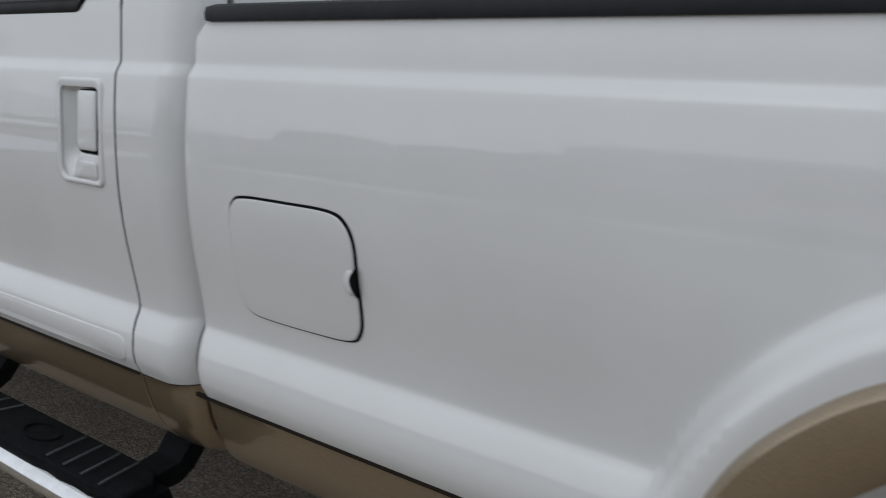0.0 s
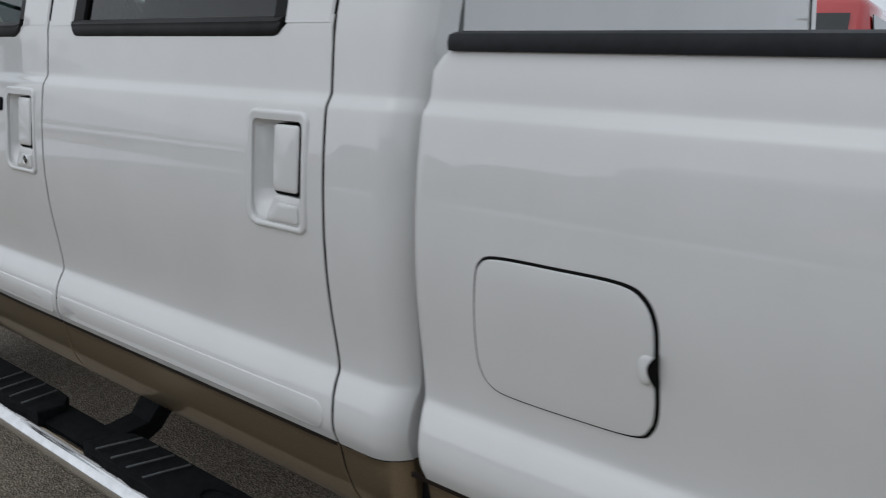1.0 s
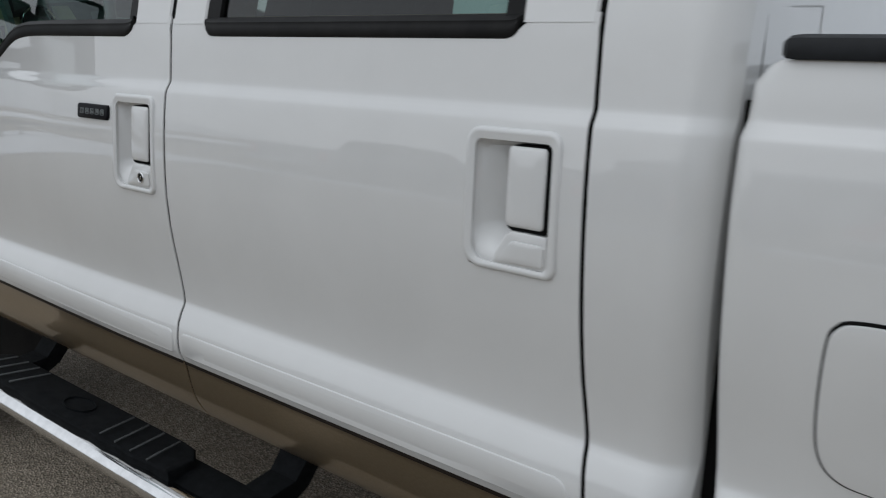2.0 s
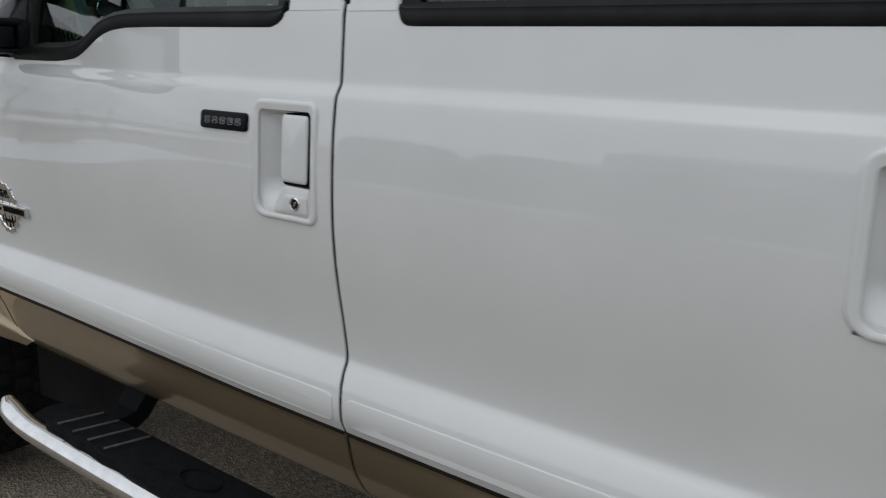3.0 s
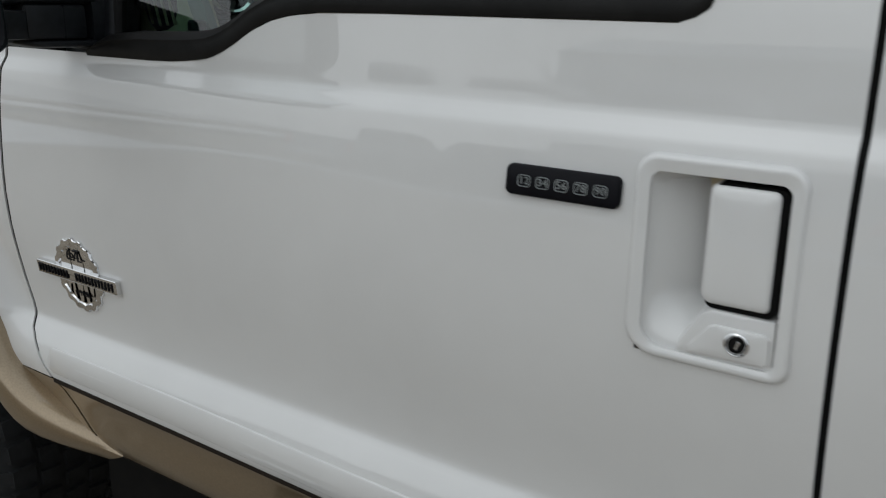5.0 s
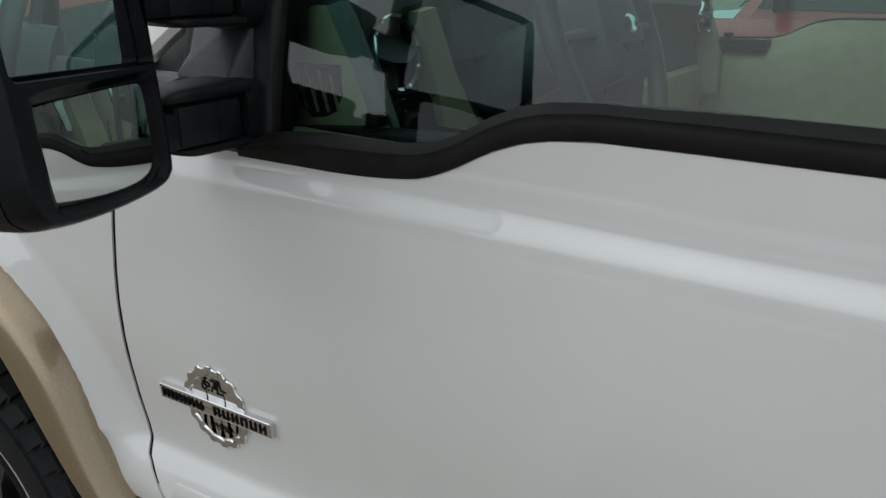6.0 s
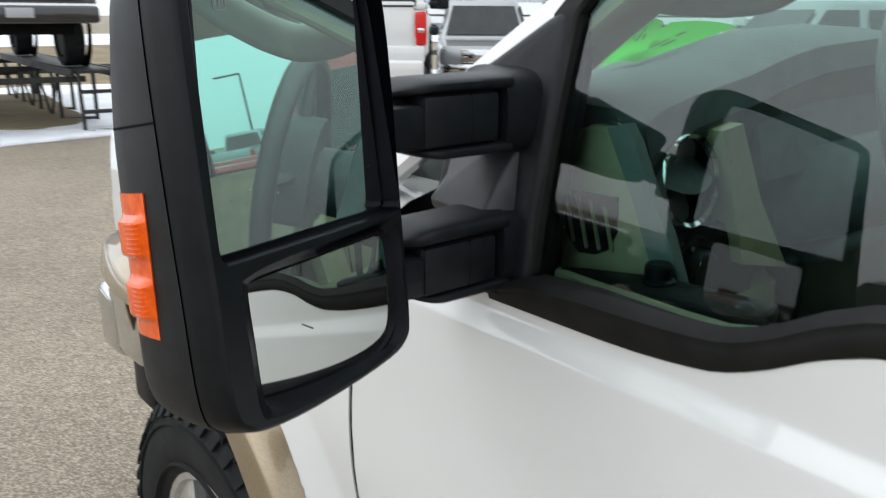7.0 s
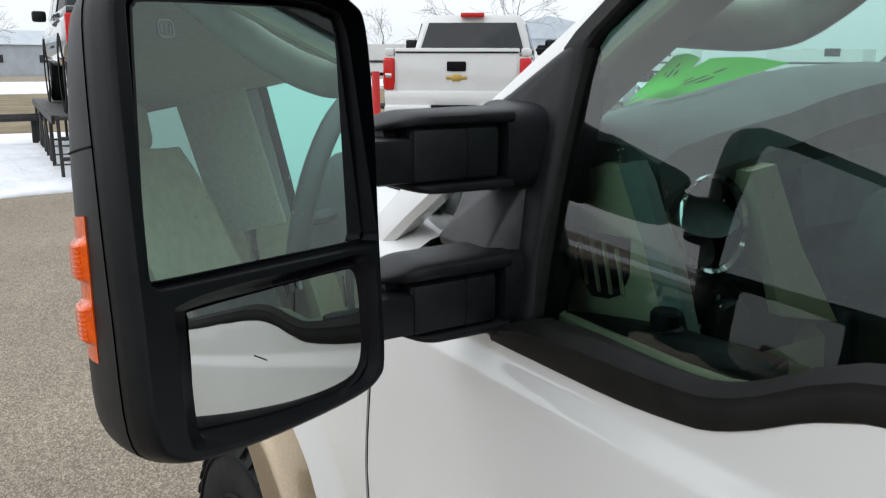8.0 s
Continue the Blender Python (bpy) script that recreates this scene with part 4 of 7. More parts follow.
def wheel(cx, cy, cz, out, R=WR, r=RR, w=0.27, parent=None, detail=True, rimmat=None):
    """Tyre with tread blocks and a spoked rim; out: -1 faces outwards to -y."""
    m = Matrix.Translation((cx, cy, cz)) @ Euler((radians(90 if out < 0 else -90), 0, 0)).to_matrix().to_4x4()
    wh = part("wheel", lathe([(r + 0.006, -w * 0.9), (r + 0.006, -0.03), (r - 0.012, -0.012), (r - 0.004, 0.0), (r + 0.010, 0.002), (r + 0.012, -0.006)], 48 if detail else 24, m), rimmat or RIM, parent, "cast alloy wheel")
    prof = [(r + 0.004, -0.012), (r + 0.012, 0.004), (r + 0.05, 0.020), (r + (R - r) * 0.55, 0.026), (R - 0.045, 0.018), (R - 0.022, 0.004), (R - 0.012, -0.014), (R - 0.010, -0.05), (R - 0.010, -w + 0.05), (R - 0.014, -w + 0.01), (R - 0.05, -w - 0.012), (r + 0.02, -w)]
    bm = lathe(prof, 64 if detail else 28, m)
    if detail:
        blocks = bmesh.new()
        n = 46
        for k in range(n):
            for row in range(5):
                a = 2 * math.pi * (k + (0.5 if row % 2 else 0.0)) / n
                zc = -0.018 - row * (w - 0.036) / 4 - 0.0
                ww = (w - 0.036) / 4 * (0.82 if row not in (0, 4) else 0.9)
                la = 2 * math.pi / n * (0.74 if row in (0, 4) else 0.66)
                skew = 0.012 * (1 if row % 2 else -1)
                vs = []
                for rr2 in (R - 0.014, R - 0.001):
                    sh = 1.0 if rr2 < R - 0.005 else 0.9
                    for (da, dz) in ((-la / 2, -ww / 2), (la / 2, -ww / 2), (la / 2, ww / 2), (-la / 2, ww / 2)):
                        aa = a + da * sh + skew * (dz / ww)
                        drop = 0.0 if 0 < row < 4 else 0.006 * (1 if abs(zc + dz * sh) < 0.03 or abs(zc + dz * sh) > w - 0.03 else 0)
                        vs.append(blocks.verts.new(m @ Vector(((rr2 - drop) * math.cos(aa), (rr2 - drop) * math.sin(aa), zc + dz * sh))))
                for q in ((0, 1, 5, 4), (1, 2, 6, 5), (2, 3, 7, 6), (3, 0, 4, 7), (4, 5, 6, 7)):
                    blocks.faces.new([vs[t] for t in q])
            # shoulder lugs
            a = 2 * math.pi * k / n
            la = 2 * math.pi / n * 0.5
            vs = []
            for rr2, zc in ((R - 0.012, 0.001), (R - 0.040, 0.0225)):
                for lift in (0.0, 0.004):
                    for da in (-la / 2, la / 2):
                        vs.append(blocks.verts.new(m @ Vector((rr2 * math.cos(a + da) + lift * math.cos(a), rr2 * math.sin(a + da) + lift * math.sin(a), zc + lift))))
            for q in ((0, 1, 3, 2), (2, 3, 7, 6), (0, 2, 6, 4), (1, 5, 7, 3), (4, 6, 7, 5)):
                blocks.faces.new([vs[t] for t in q])
        bmesh.ops.recalc_face_normals(blocks, faces=blocks.faces)
        tr_ = part("tread", blocks, TYRE, wh)
        tr_["kind"] = "stuff"
        # moulded rings on the sidewall
        for rad in (r + 0.035, R - 0.055):
            bm = merge(bm, lathe([(rad - 0.004, 0.019), (rad - 0.002, 0.0265), (rad + 0.002, 0.0265), (rad + 0.004, 0.019)], 64, m))
    ty = part("tyre", bm, TYRE, wh, "black all-terrain tyre")
    ns = 6 if detail else 5
    for k in range(ns):
        a = 2 * math.pi * k / ns + 0.3
        ca, sa = math.cos(a), math.sin(a)
        rings = []
        for rr2, hw, zz in ((0.05, 0.034, 0.002), (0.10, 0.036, 0.006), (r * 0.7, 0.046, -0.002), (r - 0.006, 0.066, -0.014)):
            rings.append([m @ Vector((rr2 * ca - t * sa, rr2 * sa + t * ca, q)) for t, q in ((-hw, zz - 0.03), (-hw, zz - 0.004), (-hw * 0.8, zz), (hw * 0.8, zz), (hw, zz - 0.004), (hw, zz - 0.03))])
        part("spoke", loft(rings), rimmat or RIM, wh)
    part("hub_cap", lathe([(0.058, -0.02), (0.056, 0.012), (0.045, 0.018), (0.0, 0.020)], 24, m), CHROME, wh, "chrome hub cap")
    part("brake_disc", lathe([(0.0, -0.07), (r * 0.72, -0.07), (r * 0.72, -0.095), (0.0, -0.095)], 24, m), STEEL, wh)
    return wh


for cx in (AX, 2.43):
    wheel(cx, 0.085, AZ, -1, parent=truck)
    wheel(cx, WIDE - 0.085, AZ, 1, parent=truck)

# Unseen blocks added so that less light reaches the ground below.
part("gearbox_light_block", rbox((-0.55, 1.0, 0.56), (1.5, 0.62, 0.40), 0.08, 3), DARK, truck, "unseen dark block added to keep light from under the cab")
part("tank_light_block", rbox((0.95, 0.80, 0.54), (1.5, 0.40, 0.36), 0.05, 3), DARK, truck, "unseen black box added to keep light from under the truck")
part("exhaust_light_block", tube([(-0.4, 1.32, 0.50), (0.6, 1.36, 0.48), (1.7, 1.38, 0.50), (3.3, 1.45, 0.55)], [0.05, 0.13, 0.06, 0.05], 14), DARK, truck, "unseen dark pipe added to keep light from under the truck")
for mm in (None, WIDE):
    part("splash_guard", plate([(-1.30, 0.40), (-0.98, 0.42), (-0.86, 0.50), (-0.80, 0.60), (-0.80, 0.72), (-1.30, 0.72)], lambda u, v, d: Vector((u, 0.17 - d, v)), [(0, -0.02), (0, 0.002), (0.004, 0.006)]), DARK, truck, "black splash guard behind the front wheel", mirror=mm)
part("chassis", merge(rbox((0.2, 0.55, 0.60), (5.2, 0.10, 0.16), 0.01), rbox((0.2, 1.48, 0.60), (5.2, 0.10, 0.16), 0.01), rbox((AX, 1.0, 0.45), (0.12, 1.5, 0.12), 0.03), rbox((2.43, 1.0, 0.45), (0.14, 1.5, 0.14), 0.03), rbox((0.0, 1.015, 0.70), (2.4, 1.75, 0.06), 0.01), rbox((2.25, 1.015, 0.78), (2.25, 1.75, 0.05), 0.01)), DARK, truck, "black chassis frame and axles")
for mm in (None, WIDE):
    # inner sill behind the seams, and the door jambs
    for z0, z1, d in ((0.66, 0.87, 0.075), (0.87, 1.33, 0.055)):
        for x in (-1.22, 0.0, 0.92):
            part("jamb", rbox((x, d + 0.02, (z0 + z1) / 2), (0.10, 0.03, z1 - z0 + 0.02), 0.004), DARK, truck, mirror=mm)
    for x in (0.0, 0.92):
        part("jamb", rbox((x, 0.130, 1.62), (0.07, 0.03, 0.60), 0.004, m=Matrix.Rotation(radians(-16), 4, "X")), DARK, truck, mirror=mm)
    # Dark box put in for the shade between cab and bed.
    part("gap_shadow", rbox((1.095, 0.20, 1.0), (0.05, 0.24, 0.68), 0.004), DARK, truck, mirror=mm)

# ---- step bar ----
bar = [(-0.905, -0.096, 0.589), (-0.895, -0.102, 0.585), (-0.86, -0.112, 0.576), (-0.80, -0.119, 0.568), (-0.70, -0.123, 0.565)] + [(x, -0.124, 0.565) for x in span(-0.4, 0.9, 5)] + [(1.02, -0.123, 0.565), (1.07, -0.117, 0.567), (1.095, -0.107, 0.575), (1.105, -0.098, 0.582)]
sb = part("step_bar", tube(smooth_loop(bar, 5, False), [0.004, 0.008, 0.011, 0.013, 0.015, 0.017, 0.018, 0.020, 0.022, 0.024, 0.025] + [0.026] * (len(smooth_loop(bar, 5, False)) - 11), 18, 0.85), CHROME, truck, "polished chrome oval step bar")
for xa, xb in ((-0.70, 0.14), (0.36, 1.07)):
    def pad_pt(u, v, d):
        return Vector((u, v, 0.594 + d + 0.006 * math.sin(v * 20)))
    L = xb - xa
    o = []
    for k in range(17):
        x = xa + L * k / 16
        o.append((x, -0.128 + 0.013 * (abs(k - 8) / 8) ** 3 + 0.0065 * (k % 2) * (k < 6 or k > 10)))
    o += [(xb + 0.012, -0.112), (xb + 0.006, -0.05), (xb - 0.03, -0.022)] + [(x, -0.018) for x in span(xb - 0.07, xa + 0.07, 6)] + [(xa + 0.03, -0.022), (xa - 0.006, -0.05), (xa - 0.012, -0.112)]
    pd = part("step_pad", plate(o, pad_pt, [(0, -0.03), (0, 0.010), (0.003, 0.014), (0.010, 0.016)]), TREAD, sb, "black moulded rubber step pad")
    for k in range(4):
        for s in (0, 1):
            x = (xa + 0.06 + k * 0.056) if s == 0 else (xb - 0.06 - k * 0.056)
            part("grip_rib", rbox((x, -0.074, 0.6105), (0.0026, 0.092, 0.004), 0.001, 1, m=Matrix.Rotation(radians(-12 if s == 0 else 12), 4, "Z")), RIB, pd)
    m = Matrix.Translation(((xa + xb) / 2 + 0.03, -0.07, 0.6075)) @ Matrix.Diagonal((1.0, 0.55, 1, 1))
    part("oval_mark", lathe([(0.052, -0.002), (0.052, 0.003), (0.047, 0.003), (0.047, -0.002)], 28, m), TREAD, pd)
part("inner_channel", loft([[Vector((x, y, z)) for y, z in ((-0.098, 0.560), (-0.098, 0.578), (-0.062, 0.586), (-0.020, 0.582), (-0.014, 0.560))] for x in span(-0.80, 1.08, 8)]), TREAD, sb, "black channel behind the bar")
for x in (-0.66, 0.30, 0.99):
    rings = [[Vector((x + a * w, y, z + b * h)) for a, b in ((-1, -1), (1, -1), (1, 1), (-1, 1))] for y, z, w, h in ((0.40, 0.70, 0.040, 0.03), (0.16, 0.68, 0.040, 0.03), (0.10, 0.645, 0.040, 0.035), (0.070, 0.600, 0.038, 0.030), (0.040, 0.572, 0.036, 0.020), (-0.10, 0.558, 0.034, 0.013))]
    part("bracket", loft(rings), TREAD, sb, "black bracket")
tube_far = part("step_bar", tube(smooth_loop(bar, 5, False), 0.038, 14, 0.85), CHROME, truck, "polished chrome oval step bar", mirror=WIDE)

# ---- roof, screens, bonnet, nose ----
def roof_pt(u, v):
    x = -0.60 + 1.68 * u
    a = (v - 0.5) * 2
    y = 1.015 + a * (0.845 - 0.02 * abs(u - 0.5))
    z = 1.985 - 0.055 * abs(a) ** 4 - 0.04 * max(0, (0.25 - u) / 0.25) ** 2 - 0.02 * max(0, (u - 0.8) / 0.2) ** 2
    return Vector((x, y, z))


bm = grid(roof_pt, span(0, 1, 16), span(0, 1, 20))
grid(lambda u, v: roof_pt(u, v) - Vector((0, 0, 0.045)), span(0, 1, 8), span(0, 1, 10), None, bm)
part("roof", bm, WHITE, truck, "white cab roof")
part("headliner", grid(lambda u, v: roof_pt(u, v) - Vector((0, 0, 0.06 + 0.03 * abs(v - 0.5))), span(0.02, 0.98, 8), span(0.03, 0.97, 10)), HEADLINER, truck, "pale grey headliner")
for mm in (None, WIDE):
    rings = []
    for x in span(-0.64, 1.08, 12):
        y = side(1.92, -0.3)
        rings.append([Vector((x, y + a, 1.90 + b)) for a, b in ((0.03, -0.03), (0.0, -0.03), (-0.004, 0.0), (0.004, 0.03), (0.03, 0.045), (0.06, 0.03), (0.05, -0.03))])
    part("cant_rail", loft(rings), WHITE, truck, mirror=mm)
    # windscreen post, white outside
    rings = []
    for k in span(0, 1, 12):
        z = 1.365 + 0.57 * k
        x = -1.002 + (z - 1.617) / 0.74
        y = side(z, -0.3) + 0.050
        rings.append([Vector((x + a, y + b, z + c)) for a, b, c in ((-0.055, 0.050, 0.03), (-0.045, 0.018, 0.028), (-0.02, 0.004, 0.012), (-0.004, 0.0, 0.0), (0.004, 0.006, -0.006), (0.0, 0.030, -0.004), (-0.03, 0.060, 0.015))])
    part("screen_post", loft(rings), WHITE, truck, "white windscreen post", mirror=mm)
    # black inner run of the door frame along the post
    rings = []
    for z in span(1.36, 1.61, 6) + span(1.625, 1.90, 6):
        x = glass_front(z)
        y = pane_y(x, z) - 0.014
        dx = 0.016 if z < 1.60 else 0.034
        rings.append([Vector((x + a, y + b, z)) for a, b in ((-dx, 0.06), (-dx, 0.006), (-0.008, 0.003), (-0.002, 0.006), (0.0, 0.012), (0.002, 0.026))])
    part("door_frame_trim", loft(rings), TRIM, fd if mm is None else truck, "black door frame trim", mirror=mm)

ws = grid(lambda u, v: Vector((-1.36 + 0.755 * v - 0.10 * (1 - (2 * u - 1) ** 2) * (1 - 0.5 * v), 0.15 + 1.73 * u + (0.09 * v) * (1 - 2 * u), 1.385 + 0.555 * v)), span(0, 1, 14), span(0, 1, 8))
g = part("windscreen", ws, SHIELD, truck, "clear windscreen glass")
g.visible_shadow = False
part("screen_frit", grid(lambda u, v: Vector((-1.358 - 0.10 * (1 - (2 * u - 1) ** 2) + 0.035 * v, 0.15 + 1.73 * u, 1.392 + 0.03 * v)), span(0, 1, 14), [0, 1]), TRIM, truck)
back = [rbox((1.06, 1.015, 1.19), (0.03, 1.75, 0.898), 0.0), rbox((1.06, 1.015, 1.86), (0.03, 1.75, 0.12), 0.0), rbox((1.06, 0.355, 1.7195), (0.03, 0.43, 0.161), 0.0), rbox((1.06, 1.675, 1.7195), (0.03, 0.43, 0.161), 0.0)]
for bm in back:
    part("cab_back", bm, WHITE, truck, "white cab rear wall")
g = part("rear_window", rbox((1.062, 1.015, 1.7195), (0.006, 0.94, 0.17), 0.0), PRIVACY, truck, "dark rear window")
g.visible_shadow = False


def hood_pt(u, v):
    a = (v - 0.5) * 2
    x = -1.28 - 1.33 * u - 0.06 * (1 - a * a)
    z = 1.408 - 0.045 * u - 0.10 * max(0, (u - 0.85) / 0.15) ** 2
    z += 0.045 * max(0.0, min(1.0, (0.80 - abs(a)) / 0.12)) + 0.012 * (1 - a * a)
    return Vector((x, 1.015 + a * (0.80 - sweep(x)), z))


bm = grid(hood_pt, span(0, 1, 20), span(0, 1, 40))
grid(lambda k, v: hood_pt(0.0, v) - Vector((0, 0, 0.02 * k)), [0, 1], span(0, 1, 40), None, bm)
part("bonnet", bm, WHITE, truck, "white bonnet with raised centre")
for mm in (None, WIDE):
    part("bonnet_gap", tube([(x, 0.212 + sweep(x), 1.404 - 0.03 * max(0.0, (-1.3 - x) / 1.3)) for x in span(-1.32, -2.55, 16)], 0.0065, 6), RUBBER, truck, "dark gap beside the bonnet", mirror=mm)
part("cowl", grid(lambda u, v: Vector((-1.28 - 0.11 * u, 0.17 + 1.69 * v, 1.385 - 0.01 * u)), span(0, 1, 3), span(0, 1, 8)), PLASTIC, truck, "black plastic cowl panel")
part("grille", merge(rbox((-2.66, 1.015, 1.12), (0.06, 1.15, 0.34), 0.02), *[rbox((-2.70, 1.015, z), (0.03, 1.12, 0.04), 0.01) for z in (1.02, 1.10, 1.18, 1.26)]), CHROME, truck, "chrome barred grille")
for mm in (None, WIDE):
    hl = part("headlamp", rbox((-2.585, 0.40, 1.15), (0.15, 0.28, 0.26), 0.04, 3), CHROME, truck, "clear headlamp with amber corner", mirror=mm)
    part("corner_lens", rbox((-2.545, 0.275, 1.12), (0.10, 0.06, 0.16), 0.02, 3), AMBER, hl, "amber corner lens", mirror=mm)
    part("wing_nose", rbox((-2.56, 0.35, 1.31), (0.16, 0.30, 0.08), 0.035, 3), WHITE, truck, mirror=mm)
part("front_bumper", merge(rbox((-2.72, 1.015, 0.78), (0.18, 1.72, 0.22), 0.05, 3), rbox((-2.60, 0.19, 0.80), (0.22, 0.06, 0.20), 0.025, 3), rbox((-2.60, 1.84, 0.80), (0.22, 0.06, 0.20), 0.025, 3)), CHROME, truck, "chrome front bumper")
part("air_dam", rbox((-2.66, 1.015, 0.60), (0.16, 1.60, 0.18), 0.03), PLASTIC, truck, "black lower valance")
part("tailgate", rbox((3.36, 1.015, 1.10), (0.06, 1.7, 0.56), 0.012), WHITE, truck)
part("rear_bumper", rbox((3.50, 1.015, 0.70), (0.16, 1.95, 0.20), 0.03), CHROME, truck)
for mm in (None, WIDE):
    part("tail_lamp", rbox((3.32, 0.07, 1.16), (0.10, 0.10, 0.34), 0.02), REDLENS, truck, mirror=mm)
part("load_bed_front", rbox((1.135, 1.015, 1.10), (0.03, 1.80, 0.52), 0.006), WHITE, truck)

# ---- towing mirror ----
MO = Vector((-0.982, -0.209, 1.546))
ME, MU = Vector((0.385, -0.923, 0.0)).normalized(), Vector((-0.16, -0.067, 0.985)).normalized()
MN = MU.cross(ME) * -1.0
MN = MN if MN.x > 0 else -MN
MN.normalize()


def mp(u, v, d=0.0):
    return MO + ME * u + MU * v + MN * d


HOUSE = [(0.104, 0.092), (0.088, 0.103), (0.05, 0.107), (-0.08, 0.108), (-0.116, 0.100), (-0.129, 0.078), (-0.122, 0.0), (-0.110, -0.07), (-0.099, -0.14), (-0.091, -0.188), (-0.080, -0.204), (-0.05, -0.211), (0.03, -0.210), (0.09, -0.204), (0.118, -0.194), (0.130, -0.172), (0.1255, -0.10), (0.1200, -0.03), (0.112, 0.05)]
ho = [(p.x, p.y) for p in smooth_loop([(a, b, 0) for a, b in HOUSE], 4)]
hc = (-0.015, -0.05)


def shrink(o, k, kv=None, c=hc):
    return [(c[0] + (u - c[0]) * k, c[1] + (v - c[1]) * (kv or k)) for u, v in o]


def deep(v, d):
    """The bowl is shallower towards its top."""
    return d if d > -0.02 else -0.02 + (d + 0.02) * float(np.interp(v, (-0.20, 0.0, 0.105), (1.0, 0.84, 0.62)))


# shell: from the back bowl over the flank to the front bezel
BOWL = ((0.25, 0.42, -0.122), (0.48, 0.68, -0.118), (0.66, 0.83, -0.110), (0.77, 0.90, -0.102), (0.83, 0.935, -0.094), (0.875, 0.955, -0.084), (0.925, 0.975, -0.066), (0.968, 0.99, -0.045), (0.99, 0.998, -0.030), (1.0, 1.0, -0.020))
rings = [[mp(u, v, deep(v, d)) for u, v in shrink(ho, k, kv)] for k, kv, d in ((0.02, 0.03, -0.1225),) + BOWL]
mir = part("towing_mirror", loft(rings, cap=False), PLASTIC, truck, "black plastic towing mirror with two glasses")
rings = [[mp(u, v, d) for u, v in inset(ho, i)] for i, d in ((0.0012, -0.0205), (0.0004, -0.0185), (0.0008, -0.010), (0.0016, -0.003), (0.0026, 0.0025), (0.0040, 0.0052), (0.0055, 0.0060))]
part("front_bezel", loft(rings, cap=False), FACE, mir, "black bezel round the glasses")


def flank(v, d):
    """A point of the outer flank at height v and depth d."""
    side_u = float(np.interp(v, (-0.172, -0.10, -0.03, 0.05), (0.130, 0.1255, 0.120, 0.112)))
    s = float(np.interp(v, (-0.20, 0.0, 0.105), (1.0, 0.84, 0.62)))
    d0 = -0.02 + (d + 0.02) / s
    k = float(np.interp(-d0, [-q[2] for q in BOWL][::-1], [q[0] for q in BOWL][::-1]))
    return hc[0] + (side_u - hc[0]) * k


UPG = [(p.x, p.y) for p in smooth_loop([(a, b, 0) for a, b in ((0.0895, 0.074), (0.0865, 0.0835), (0.0770, 0.0868), (0.0130, 0.0889), (-0.0560, 0.0895), (-0.0810, 0.0850), (-0.0935, 0.0745), (-0.0970, 0.0), (-0.0988, -0.0780), (-0.0965, -0.0870), (-0.0880, -0.0900), (0.0180, -0.0860), (0.0970, -0.0828), (0.1045, -0.0808), (0.1058, -0.0740), (0.0973, 0.0040))], 3)]
LOG = [(p.x, p.y) for p in smooth_loop([(a, b, 0) for a, b in ((0.0725, -0.1135), (0.0670, -0.1092), (0.0, -0.1076), (-0.0560, -0.1085), (-0.0672, -0.1108), (-0.0705, -0.1210), (-0.0700, -0.1500), (-0.0680, -0.1800), (-0.0605, -0.1920), (-0.0440, -0.2000), (-0.0200, -0.1992), (0.0300, -0.1955), (0.0680, -0.1905), (0.0765, -0.1880), (0.0780, -0.1815), (0.0755, -0.1480))], 3)]


def dense(o, n=6):
    out = []
    for i in range(len(o)):
        a, b = o[i], o[(i + 1) % len(o)]
        for k in range(n):
            out.append((a[0] + (b[0] - a[0]) * k / n, a[1] + (b[1] - a[1]) * k / n))
    return out


def filled(loops, d):
    """A flat plate in the mirror's plane: the first outline with the others cut out."""
    bm = bmesh.new()
    for o in loops:
        vs = [bm.verts.new(mp(u, v, d)) for u, v in o]
        for a, b in zip(vs, vs[1:] + vs[:1]):
            bm.edges.new((a, b))
    bmesh.ops.triangle_fill(bm, use_beauty=True, use_dissolve=False, edges=bm.edges[:])
    for f in bm.faces:
        if f.normal.dot(MN) < 0:
            f.normal_flip()
    return bm


UA, UB = -0.020, -0.062  # lean of the large glass


def upper(u, v, d):
    return mp(u, v, d - UA * u - UB * v)


def spaced(o, least=0.0006):
    """Drops points that lie on top of one another."""
    out = []
    for p in o:
        if not out or math.hypot(p[0] - out[-1][0], p[1] - out[-1][1]) > least:
            out.append(p)
    return out if math.hypot(out[0][0] - out[-1][0], out[0][1] - out[-1][1]) > least else out[:-1]


uo, lo_ = spaced(dense(UPG, 2)), spaced(dense(LOG, 2))


def around(o):
    """The large glass's outline widened by o, kept inside the bezel at its inner edge."""
    return [(max(u, -0.0997 - 0.2 * o), v) for u, v in inset(uo, -o)]


UWELL = around(0.0062)
LWELL = [(p.x, p.y) for p in smooth_loop([(a, b, 0) for a, b in ((0.1000, -0.1060), (0.0920, -0.0990), (0.055, -0.0965), (-0.030, -0.0985), (-0.078, -0.0995), (-0.0905, -0.1070), (-0.0915, -0.125), (-0.0870, -0.15), (-0.0825, -0.180), (-0.068, -0.1995), (-0.02, -0.2045), (0.05, -0.2005), (0.0950, -0.1935), (0.1050, -0.1830), (0.1030, -0.145))], 4)]
plate_o = inset(ho, 0.0054)
face = filled([plate_o, UWELL, LWELL], 0.0060)
part("face_plate", face, FACE, mir)
